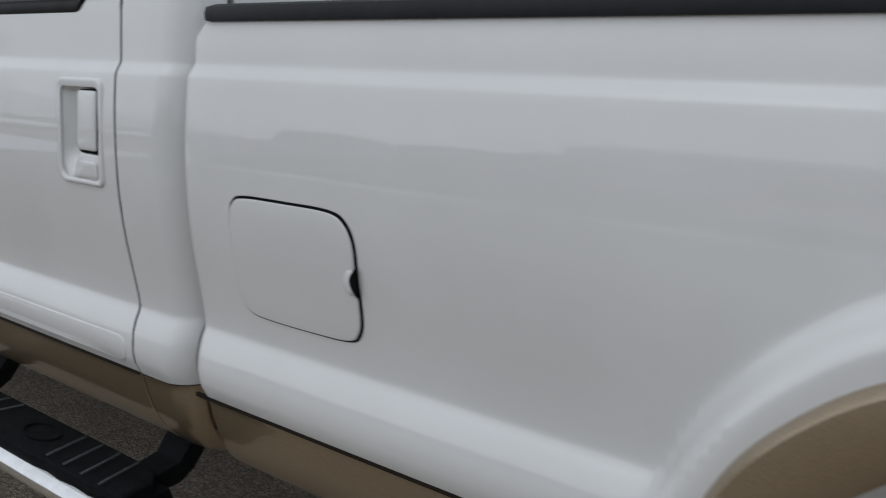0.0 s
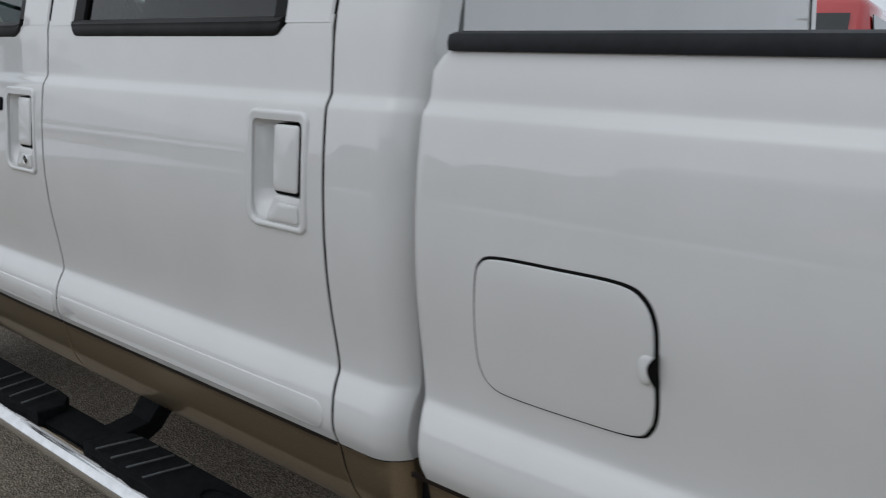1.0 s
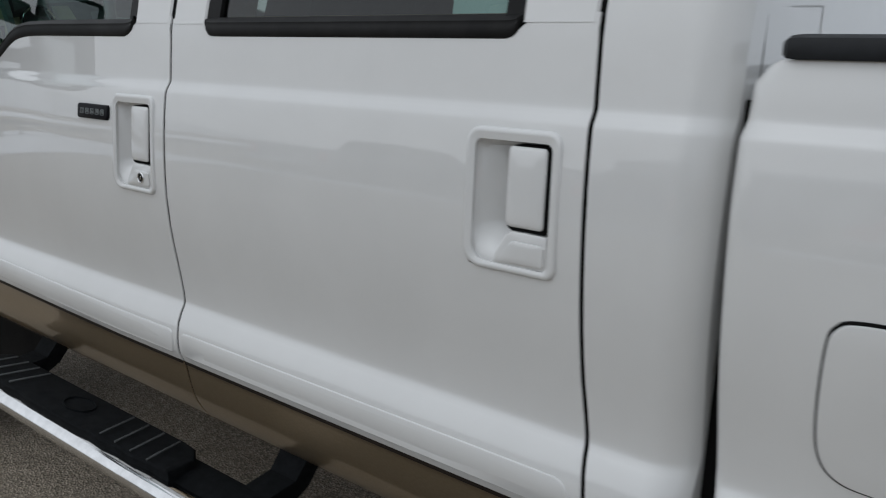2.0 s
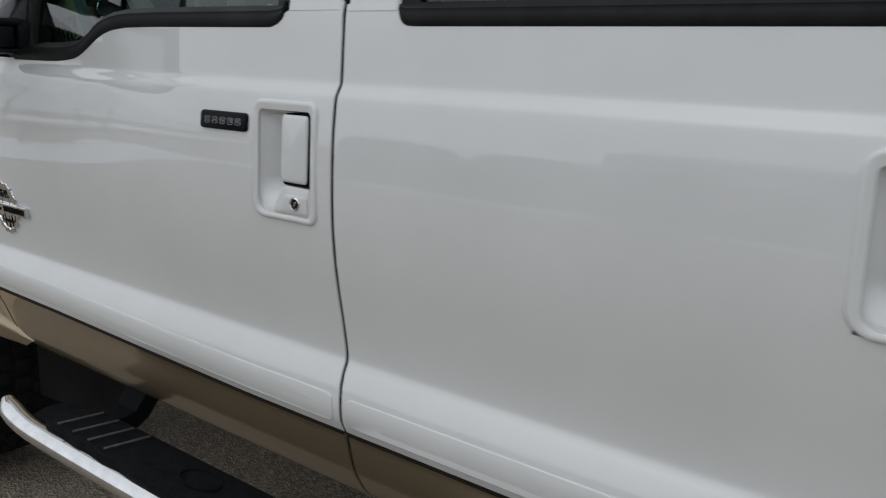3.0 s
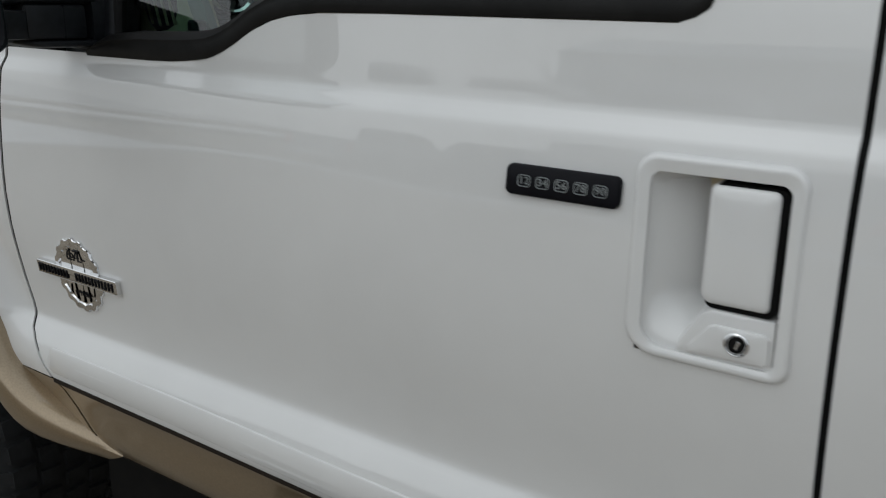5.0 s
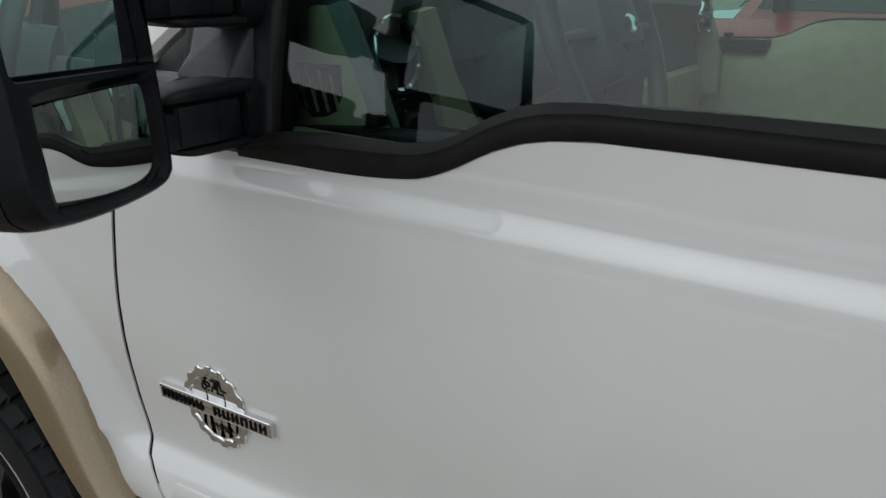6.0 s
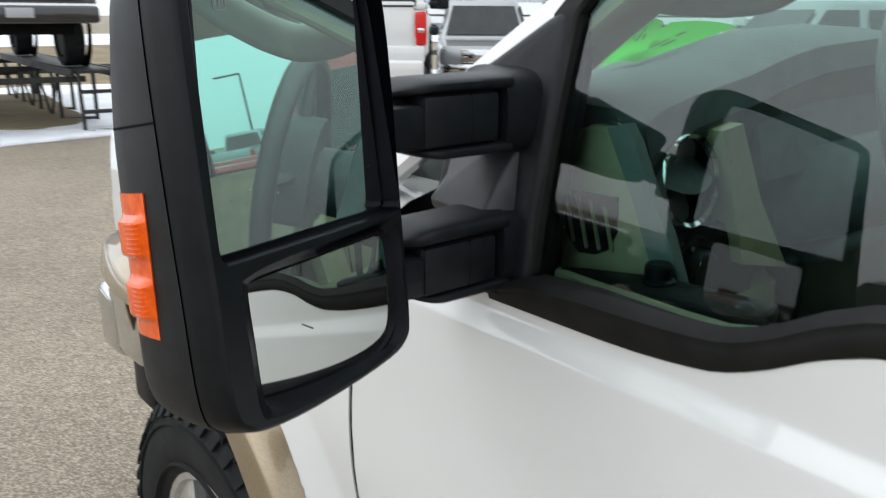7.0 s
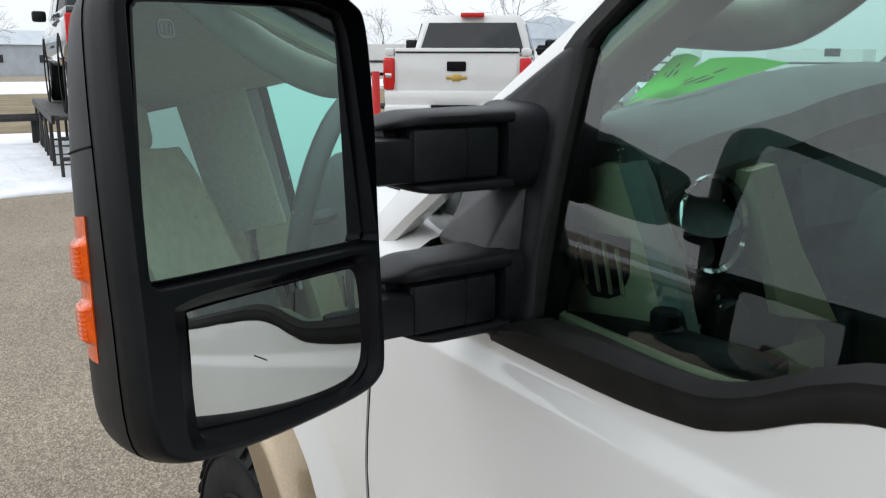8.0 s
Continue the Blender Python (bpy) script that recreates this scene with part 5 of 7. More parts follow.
rs = [[mp(u, v, d) for u, v in around(o)] for o, d in ((0.0062, 0.0060), (0.0054, 0.0056), (0.0048, 0.0040), (0.0044, -0.0100))] + [[mp(u, v, -0.0125) for u, v in inset(uo, 0.004)]]
part("upper_well", loft(rs, cap=False), KEYBLACK, mir)
n = len(LWELL)
lo2 = []
for k in range(n):  # lower glass outline sampled to match the well, by angle
    u, v = LWELL[k]
    c = (-0.005, -0.148)
    a = math.atan2(v - c[1], u - c[0])
    best = min(dense(LOG, 14), key=lambda q: abs((math.atan2(q[1] - c[1], q[0] - c[0]) - a + math.pi) % (2 * math.pi) - math.pi))
    lo2.append(best)
GA, GB, GR = 0.13, -0.075, 0.5  # lean and dome of the spotter glass


def spot(u, v, k=1.0):
    u, v = -0.009 + (u + 0.009) * k, -0.150 + (v + 0.150) * k
    return mp(u, v, -0.003 - GA * (u + 0.009) - GB * (v + 0.150) - ((u + 0.009) ** 2 + (v + 0.150) ** 2) / (2 * GR))


rs = [[mp(u, v, 0.0060) for u, v in LWELL], [mp(u, v, 0.004) for u, v in shrink(LWELL, 0.985, 0.985, (0.0, -0.146))], [mp(u + (a - u) * 0.45, v + (b - v) * 0.45, -0.001) for (u, v), (a, b) in zip(LWELL, lo2)], [spot(u + (a - u) * 0.75, v + (b - v) * 0.75) + MN * 0.004 for (u, v), (a, b) in zip(LWELL, lo2)], [spot(u + (a - u) * 0.9, v + (b - v) * 0.9) - MN * 0.001 for (u, v), (a, b) in zip(LWELL, lo2)], [spot(a, b) - MN * 0.002 for a, b in lo2]]
part("lower_well", loft(rs, cap=False), KEYBLACK, mir)
us = inset(uo, 0.0003)
part("glass_holder", loft([[upper(u, v, -0.0090) for u, v in inset(uo, -0.0008)], [upper(u, v, -0.0034) for u, v in inset(uo, -0.0012)], [upper(u, v, -0.0030) for u, v in inset(uo, -0.0004)], [upper(u, v, -0.0033) for u, v in inset(uo, 0.0006)]], cap=False), PLASTIC, mir)
part("upper_glass", loft([[upper(u, v, -0.0045) for u, v in us], [upper(u, v, -0.0030) for u, v in us]], cap=True), MIRROR, mir, "flat mirror glass", flat=True)
bm = bmesh.new()
rs = [[bm.verts.new(spot(u, v, k)) for u, v in lo_] for k in [1.0] + [1 - 0.05 * j for j in range(1, 20)]]
for a, b in zip(rs, rs[1:]):
    for i in range(len(a)):
        bm.faces.new((a[i], a[(i + 1) % len(a)], b[(i + 1) % len(a)], b[i]))
mid = bm.verts.new(spot(-0.009, -0.150))
for i in range(len(lo_)):
    bm.faces.new((rs[-1][i], rs[-1][(i + 1) % len(lo_)], mid))
bmesh.ops.recalc_face_normals(bm, faces=bm.faces)
if sum((f.normal.dot(MN) for f in bm.faces)) < 0:
    bmesh.ops.reverse_faces(bm, faces=bm.faces)
part("lower_glass", bm, SPOTTER, mir, "domed spotter mirror glass", split=False)
part("scratch", tube([spot(0.031, -0.151) + MN * 0.0004, spot(0.022, -0.157) + MN * 0.0004], 0.0005, 5), DARK, mir)
hs = merge(loft([[upper(u, v, -0.0026) for u, v in rrect(0.012, 0.011, 0.003, 3, 0.066, 0.071)], [upper(u, v, -0.0026) for u, v in rrect(0.0104, 0.0094, 0.0025, 3, 0.066, 0.071)]], cap=False), *[loft([[upper(0.0625 + 0.0035 * k, 0.071 + w, -0.0026) for w in (-0.003, 0.003)], [upper(0.0632 + 0.0035 * k, 0.071 + w, -0.0026) for w in (-0.003, 0.003)]], closed=False) for k in range(3)])
part("heater_mark", hs, KEYGREY, mir)
# drops of water on the large glass
rnd = random.Random(7)
bm = bmesh.new()
for k in range(60):
    u, v, r = rnd.uniform(-0.088, 0.07), rnd.uniform(-0.078, -0.028), rnd.choice((0.0003, 0.0004, 0.0005, 0.0007))
    c0 = upper(u, v, -0.0030)
    rs = [[bm.verts.new(c0 + (ME * math.cos(q * math.pi / 3) + MU * 1.3 * math.sin(q * math.pi / 3)) * r * w + MN * r * h) for q in range(6)] for w, h in ((1.0, 0.0), (0.75, 0.4))]
    for q in range(6):
        bm.faces.new((rs[0][q], rs[0][(q + 1) % 6], rs[1][(q + 1) % 6], rs[1][q]))
    bm.faces.new(rs[1])
dr = part("water_drop", bm, WATER, mir, "fine drops of water")
dr["kind"] = "stuff"
# parting line across the flank
part("shell_joint", tube([mp(flank(0.004 + 0.10 * (d + 0.02) * 0.1, d) + 0.0002, 0.004, d) for d in span(-0.0205, -0.075, 8)], 0.0009, 5), RUBBER, mir)
# amber turn signal let into the flank, with two raised lamps


def lens_pt(s, w, lift=0.0):
    v = -0.037 - 0.094 * s
    d = -0.042 - 0.008 * s - (0.043 * w)
    bulge = 0.0
    for c0, hw in ((0.30, 0.16), (0.73, 0.16)):
        q = max(0.0, 1 - abs(s - c0) / hw)
        bulge = max(bulge, min(1.0, q * 3.0))
    edge = min(1.0, min(w, 1 - w) * 5.0)
    bulge = bulge * bulge * (3 - 2 * bulge) * edge
    return mp(flank(v, d) + 0.0012 + 0.0055 * bulge + lift, v, d)


bm = grid(lambda s, w: lens_pt(s, w), span(0, 1, 48), span(0, 1, 14))
bmesh.ops.recalc_face_normals(bm, faces=bm.faces)
ed = bmesh.ops.extrude_edge_only(bm, edges=[e for e in bm.edges if e.is_boundary])
for q in ed["geom"]:
    if isinstance(q, bmesh.types.BMVert):
        q.co -= ME * 0.006
bmesh.ops.recalc_face_normals(bm, faces=bm.faces)
sl = part("turn_signal", bm, AMBER, mir, "ribbed amber turn signal lens")
for c0 in (0.30, 0.73):
    for j in range(7):
        s = c0 - 0.10 + 0.033 * j
        part("lens_rib", tube([lens_pt(s, w, 0.0001) for w in span(0.12, 0.5, 4)], 0.0006, 5), AMBER, sl)

# arms, sail panel and stubs
def rod(y0, y1, x, z, hx, hz, b=0.004):
    return rbox((x, (y0 + y1) / 2, z), (2 * hx, abs(y1 - y0), 2 * hz), b)


for z, nm in ((1.515, "upper_arm"), (1.376, "lower_arm")):
    a = part(nm, rod(-0.02, -0.155, -1.054, z - 0.002, 0.020, 0.0195), PLASTIC, mir, "black telescoping mirror arm")
    part("arm_sleeve", rod(0.036, -0.056, -1.060, z + 0.002, 0.0285, 0.0235, 0.005), PLASTIC, a)
    part("sleeve_recess", rod(0.0385, -0.058, -1.0630, z + 0.002, 0.0245, 0.0262, 0.003), RUBBER, a)
    part("sleeve_groove", rod(-0.001, 0.001, -1.060, z + 0.002, 0.0288, 0.0232, 0.001), KEYBLACK, a)
    part("arm_foot", rod(-0.112, -0.150, -1.058, z - 0.003, 0.026, 0.032, 0.006), PLASTIC, a)
SAIL = [(-1.016, 1.326), (-1.06, 1.326), (-1.13, 1.342), (-1.165, 1.36), (-1.172, 1.40), (-1.168, 1.45), (-1.165, 1.50), (-1.150, 1.542), (-1.110, 1.567), (-1.068, 1.594), (-1.042, 1.610), (-1.028, 1.612), (-1.019, 1.600), (-1.014, 1.56), (-1.012, 1.50), (-1.014, 1.42)]
so = [(p.x, p.y) for p in smooth_loop([(a, b, 0) for a, b in SAIL], 4)]
sail = part("sail_panel", plate(so, lambda u, v, d: Vector((u, pane_y(-1.0, v) + 0.004 - d, v)), [(0, -0.03), (0, 0.006), (0.002, 0.012), (0.006, 0.016), (0.011, 0.0175)]), PLASTIC, mir, "black plastic mirror mounting panel")
def rounded(cx, cz, hx, hz, y, n=28, e=0.55):
    out = []
    for k in range(n):
        q = 2 * math.pi * k / n
        s, t = math.cos(q), math.sin(q)
        out.append(Vector((cx + hx * math.copysign(abs(s) ** e, s), y, cz + hz * math.copysign(abs(t) ** e, t))))
    return out


def stub(z, roof, lip):
    """A bracket open to the rear: hood above the sleeve, ledge below it, rounded root on the panel."""
    rings = []
    for k in span(0, 1, 12):  # root behind the sleeve
        y = 0.100 - 0.055 * k
        flare = (1 - k) ** 2
        rings.append(rounded(-1.030 - 0.036 - 0.030 * flare, z + (roof - lip) / 2, 0.036 + 0.030 * flare, 0.0255 + (roof + lip) / 2 + 0.004 * flare, y))
    bm = loft(rings)
    rings = []
    for k in span(0, 1, 6):  # back of the channel
        rings.append(rounded(-1.078, z + 0.001, 0.020, 0.029, 0.05 - 0.120 * k))
    loft(rings, bm=bm)
    for s, h in ((1, roof), (-1, lip)):
        rings = []
        for k in span(0, 1, 18):
            y = 0.052 - (0.128 if s > 0 else 0.112) * k
            tip = max(0.0, (k - 0.70) / 0.30)
            hx = 0.036 * (1 - 0.55 * tip ** 3)
            hz = h / 2 * (1 - 0.55 * tip ** 2) * (1 - 0.12 * k)
            zc = z + 0.002 + s * (0.0240 + hz - 0.004 * tip * tip * (s > 0))
            rings.append(rounded(-1.030 - 0.036 - 0.012 * tip ** 3, zc, hx, hz, y, e=0.6))
        loft(rings, bm=bm)
    return bm


for z, roof, lip in ((1.515, 0.0150, 0.0135), (1.376, 0.0200, 0.0135)):
    part("arm_stub", stub(z, roof, lip), PLASTIC, mir, "rounded stub of the mirror mount")
part("arm_web", plate([(-1.040, 1.398), (-1.160, 1.398), (-1.145, 1.45), (-1.131, 1.49), (-1.126, 1.505), (-1.040, 1.505)], lambda u, v, d: Vector((u - 0.72 * (v - 1.44) * min(1.0, max(0.0, (-1.05 - u) / 0.07)), 0.056 + 0.62 * (v - 1.44) - d, v)), [(0, -0.05), (0.003, -0.030), (0.007, -0.014), (0.012, -0.003), (0.018, 0.004), (0.025, 0.008)]), WEB, mir, "grey plastic web between the arms")

# ---- cabin ----
def dash_top(y):
    pts = ((0.13, 1.500), (0.20, 1.535), (0.26, 1.548), (0.36, 1.562), (0.44, 1.580), (0.52, 1.592), (0.70, 1.600), (0.86, 1.588), (0.98, 1.56), (1.10, 1.535), (1.40, 1.525), (1.75, 1.51), (1.90, 1.49))
    return float(np.interp(y, [p[0] for p in pts], [p[1] for p in pts]))


def dash_ring(y, lower):
    h = dash_top(y)
    if not lower:
        return [Vector((x, y, z)) for x, z in ((-1.37, 1.39), (-1.34, 1.44), (-1.26, h - 0.055), (-1.18, h - 0.018), (-1.08, h), (-1.00, h - 0.004), (-0.965, h - 0.018), (-0.955, h - 0.05), (-0.972, h - 0.09), (-0.985, 1.36), (-0.97, 1.30), (-1.06, 1.22), (-1.37, 1.22))]
    return [Vector((x, y, z)) for x, z in ((-1.40, 1.22), (-0.985, 1.30), (-0.955, 1.285), (-0.95, 1.22), (-0.98, 1.05), (-1.06, 0.92), (-1.40, 0.90))]


ys = [0.172, 0.176, 0.185] + span(0.20, 1.84, 30) + [1.87, 1.89, 1.895]
dash = part("dashboard", loft([dash_ring(y, False) for y in ys]), GREYTRIM, truck, "charcoal grained dashboard top")
part("lower_panel", loft([dash_ring(y, True) for y in (0.172, 0.2, 0.6, 1.0, 1.5, 1.86)]), BEIGE, dash, "beige lower dashboard")


def facing_rear(x, y, z, tilt=0):
    return Matrix.Translation((x, y, z)) @ Euler((0, radians(90 - tilt), 0)).to_matrix().to_4x4()


for vy, vz in ((0.238, 1.441), (0.95, 1.44), (1.12, 1.44), (1.80, 1.435)):
    m = facing_rear(-0.958, vy, vz, 8)
    vt = part("air_vent", lathe([(0.052, -0.01), (0.052, 0.008), (0.049, 0.012), (0.045, 0.009), (0.044, -0.02), (0.0, -0.03)], 32, m), CHROME, dash, "round chrome-ringed air vent")
    part("vent_bowl", lathe([(0.0445, 0.004), (0.043, -0.012), (0.03, -0.024), (0.0, -0.026)], 28, m), KEYBLACK, vt)
    for za, zb, xa, xb in ((0.036, -0.001, -0.983, -0.940), (-0.002, -0.038, -0.985, -0.952)):
        part("vane", grid(lambda u, v: Vector((xa + (xb - xa) * v - 0.010 * u * u, vy + 0.043 * u * math.sqrt(max(0.05, 1 - (za + (zb - za) * v) ** 2 / 0.0019)), vz + za + (zb - za) * v - 0.010 * (1 - u * u) * v)), span(-1, 1, 10), span(0, 1, 6)), GREYTRIM, vt)
m = facing_rear(-0.955, 0.264, 1.331, 5)
hd_ = part("lamp_switch", lathe([(0.046, -0.02), (0.046, 0.002), (0.043, 0.006), (0.036, 0.004), (0.032, 0.004), (0.030, 0.018), (0.026, 0.022), (0.0, 0.022)], 32, m), PLASTIC, dash, "round black headlamp switch")
for k in range(5):
    a = radians(40 + 65 * k)
    part("mark", rbox((-0.950, 0.264 + 0.034 * math.cos(a), 1.331 + 0.034 * math.sin(a)), (0.002, 0.005, 0.005), 0.0005, 1), KEYGREY, hd_)
part("switch_panel", rbox((-0.966, 0.31, 1.325), (0.02, 0.20, 0.115), 0.012), PLASTIC, dash)
part("trim_strip", loft([[Vector((x, y, z)) for y, z in ((0.278, 1.492), (0.318, 1.497), (0.375, 1.405), (0.460, 1.305), (0.350, 1.330), (0.322, 1.395))] for x in (-0.975, -0.942)]), BEIGE, dash, "beige trim strip beside the vent")
END = ((-0.990, 1.501), (-0.968, 1.508), (-0.955, 1.490), (-0.937, 1.452), (-0.910, 1.405), (-0.886, 1.347), (-0.880, 1.32), (-0.918, 1.32), (-0.922, 1.362), (-0.953, 1.433))
part("end_strip", loft([[Vector((x + g, y, z)) for x, z in END] for y, g in ((0.160, 0.0), (0.152, 0.0), (0.147, -0.002))]), STRIP, dash, "grey end strip of the dashboard")
# Black panel standing in for the shaded footwell under the column.
part("footwell_dark", rbox((-0.955, 0.625, 1.215), (0.06, 0.33, 0.21), 0.02, 3), PLASTIC, dash, "black panel put in for the shade of the footwell")
part("centre_stack", merge(rbox((-0.95, 1.035, 1.25), (0.06, 0.34, 0.36), 0.02), rbox((-0.915, 1.035, 1.36), (0.01, 0.22, 0.10), 0.006), rbox((-0.915, 1.035, 1.22), (0.012, 0.26, 0.09), 0.006)), KEYBLACK, dash, "black centre stack with screen")
part("gauge_hood", loft([[Vector((x, y, z)) for x, z in ((-1.06, 1.50), (-1.00, 1.555 - 0.10 * abs(y - 0.60) ** 1.5), (-0.98, 1.545 - 0.10 * abs(y - 0.60) ** 1.5), (-0.955, 1.42), (-1.0, 1.42))] for y in span(0.40, 0.80, 8)]), GREYTRIM, dash)
# steering wheel
SC = Vector((-0.785, 0.550, 1.460))
sm = Matrix.Translation(SC) @ Euler((0, radians(90 - 22), 0)).to_matrix().to_4x4()
rim_pts = [sm @ Vector((0.192 * math.cos(2 * math.pi * k / 40), 0.192 * math.sin(2 * math.pi * k / 40), 0)) for k in range(40)]


def ring_tube(pts, c, r, n=10):
    rings = []
    m = len(pts)
    for i, p in enumerate(pts):
        t = (pts[(i + 1) % m] - pts[i - 1]).normalized()
        o = (p - c).normalized()
        q = t.cross(o)
        rings.append([p + o * r * math.cos(2 * math.pi * k / n) + q * r * math.sin(2 * math.pi * k / n) for k in range(n)])
    return loft(rings, loop=True)


sw = part("steering_wheel", ring_tube(rim_pts, SC, 0.0165), LEATHER, truck, "charcoal leather steering wheel")
hub = [(p.x, p.y) for p in smooth_loop([(a, b, 0) for a, b in ((0.075, 0.0), (0.07, 0.075), (0.0, 0.085), (-0.07, 0.06), (-0.10, 0.0), (-0.07, -0.06), (0.0, -0.085), (0.07, -0.075))], 4)]
part("hub", plate(hub, lambda u, v, d: sm @ Vector((u, v, d)), [(0, -0.04), (0, 0.01), (0.008, 0.026), (0.025, 0.034), (0.05, 0.037)]), GREYTRIM, sw, "padded grey wheel hub")
part("hub_badge", lathe([(0.024, 0.030), (0.024, 0.040), (0.019, 0.043), (0.0, 0.043)], 24, sm @ Matrix.Diagonal((0.62, 1.0, 1, 1))), CHROME, sw, "chrome oval hub badge")
for a in (90, -90, 180):
    c, s = math.cos(radians(a)), math.sin(radians(a))
    part("wheel_spoke", tube([sm @ Vector((0.06 * c, 0.06 * s, 0.0)), sm @ Vector((0.13 * c, 0.13 * s, -0.004)), sm @ Vector((0.19 * c, 0.19 * s, 0.0))], [0.022, 0.016, 0.013], 8, 0.6), GREYTRIM, sw)
part("column", tube([SC + Vector((-0.02, 0, -0.01)), SC + Vector((-0.26, 0, -0.11))], [0.055, 0.065], 12), GREYTRIM, truck, "steering column shroud")
part("shift_lever", tube([SC + Vector((-0.10, 0.03, -0.02)), SC + Vector((-0.06, 0.18, 0.02)), SC + Vector((-0.04, 0.24, 0.0))], [0.008, 0.008, 0.014], 8), PLASTIC, truck)
# green sheets lying on the dashboard top
for pts in (((-1.100, 0.258, 1.549), (-1.091, 0.385, 1.602), (-1.066, 0.500, 1.597), (-1.073, 0.296, 1.557)), ((-1.098, 0.262, 1.554), (-1.083, 0.314, 1.604), (-1.085, 0.362, 1.602), (-1.064, 0.300, 1.570))):
    A, B, C, D = [Vector(p) for p in pts]
    at_sheet = lambda u, v, h=0.0: (A.lerp(B, v)).lerp(D.lerp(C, v), u) + Vector((0, 0, h + 0.004 * math.sin(math.pi * u)))
    sh = tagged(part("green_sheet", grid(at_sheet, span(0, 1, 6), span(0, 1, 8)), GREEN), "bright green paper price sheet lying on the dashboard", "paper sheet", "green price sheets")
    for k, (u0, v0, ln) in enumerate(((0.42, 0.38, 0.10), (0.56, 0.30, 0.22), (0.56, 0.58, 0.12), (0.70, 0.34, 0.16))):
        part("print_bar", grid(lambda u, v: at_sheet(u, v, 0.0015), [u0, u0 + 0.045], span(v0, v0 + ln, 3)), INK, sh)

# pillar trim, grab handle, door cards
for mm in (None, WIDE):
    rings = []
    for k in span(0, 1, 12):
        z = 1.475 + 0.425 * k
        x = -0.985 + (z - 1.604) / 0.76
        y = max(0.0, side(z, -0.3) - side(1.6, -0.3))
        rings.append([Vector((x + p, y + q, z)) for p, q in ((-0.055, 0.138), (-0.012, 0.130), (-0.004, 0.135), (0.0, 0.150), (0.0, 0.192), (-0.006, 0.202), (-0.050, 0.200))])
    pt = part("post_trim", loft(rings), BEIGE, truck, "beige windscreen post trim", mirror=mm)
    part("grab_handle", tube(smooth_loop([(-1.00, 0.19, 1.636), (-0.965, 0.235, 1.632), (-0.935, 0.255, 1.631), (-0.900, 0.262, 1.636), (-0.872, 0.262, 1.650), (-0.845, 0.262, 1.669), (-0.805, 0.262, 1.704), (-0.745, 0.260, 1.772), (-0.705, 0.250, 1.815), (-0.68, 0.215, 1.845)], 5, False), 0.0195, 12, 1.2), HANDLE, pt, "pale grab handle", mirror=mm)
    sd = part("side_panel", plate([(-1.12, 1.21), (-0.905, 1.21), (-0.912, 1.33), (-0.945, 1.420), (-0.982, 1.492), (-0.993, 1.500), (-1.018, 1.501), (-1.045, 1.490), (-1.062, 1.476), (-1.10, 1.45), (-1.12, 1.40)], lambda u, v, d: Vector((u, 0.162 - d, v)), [(0, -0.03), (0, 0.006), (0.004, 0.010)]), BEIGE, truck, "beige panel at the dashboard end", mirror=mm)
    gr = part("side_grille", plate([(-1.052, 1.430), (-0.975, 1.432), (-0.974, 1.395), (-0.984, 1.374), (-1.000, 1.366), (-1.024, 1.363), (-1.040, 1.378), (-1.050, 1.400)], lambda u, v, d: Vector((u, 0.1512 - d, v)), [(0, -0.004), (0, 0.0), (0.001, 0.0012)]), KEYBLACK, sd, "dark side vent grille", mirror=mm)
    for k in range(4):
        part("grille_slat", rbox((-1.036 + 0.0175 * k, 0.1485, 1.400 - 0.001 * k), (0.0024, 0.006, 0.058 - 0.005 * abs(k - 1)), 0.0015, 1, m=Matrix.Rotation(radians(-16), 4, "Y")), BEIGE, gr, mirror=mm)
    # door card tops follow the window line
    xs = stations(-1.0, -0.02, [-0.80, -0.76, -0.72, -0.68], 0.05)
    f_in = lambda x: sill_front(min(x, -0.17)) + 0.012
    rings = [[Vector((x, y, f_in(x) + z)) for y, z in ((pane_y(x, 1.38) + 0.010, 0.015), (pane_y(x, 1.38) + 0.016, 0.018), (pane_y(x, 1.38) + 0.026, 0.016), (0.110, 0.004), (0.128, -0.016), (0.140, -0.05), (0.143, -0.14), (0.13, -0.6), (0.07, -0.6))] for x in xs]
    dc = part("door_card", loft(rings), BEIGE, truck, "beige inner door card", mirror=mm)
    swp = plate([(-0.998, 0.090), (-0.95, 0.088), (-0.815, 0.098), (-0.785, 0.116), (-0.795, 0.150), (-0.915, 0.148), (-0.98, 0.112)], lambda u, v, d: Vector((u, v, f_in(u) + 0.018 + d)), [(0, -0.035), (0, -0.002), (0.004, 0.001)])
    sp = part("mirror_switch", swp, PLASTIC, dc, "black door switch panel", mirror=mm)
    m = Matrix.Translation((-0.905, 0.128, f_in(-0.905) + 0.016))
    part("switch_knob", lathe([(0.018, 0.0), (0.017, 0.006), (0.0135, 0.008), (0.0135, 0.019), (0.011, 0.022), (0.0, 0.022)], 20, m), PLASTIC, sp, mirror=mm)
    rings = [[Vector((x, y, 1.42 + z)) for y, z in ((0.06, 0.02), (0.13, 0.01), (0.15, -0.12), (0.13, -0.6), (0.07, -0.6))] for x in span(0.02, 0.90, 8)]
    part("rear_door_card", loft(rings), BEIGE, truck, "beige rear door card", mirror=mm)
    part("pillar_lining", rbox((-0.01, 0.185, 1.66), (0.25, 0.03, 0.52), 0.012, m=Matrix.Rotation(radians(-15), 4, "X")), HEADLINER, truck, "pale centre pillar lining", mirror=mm)
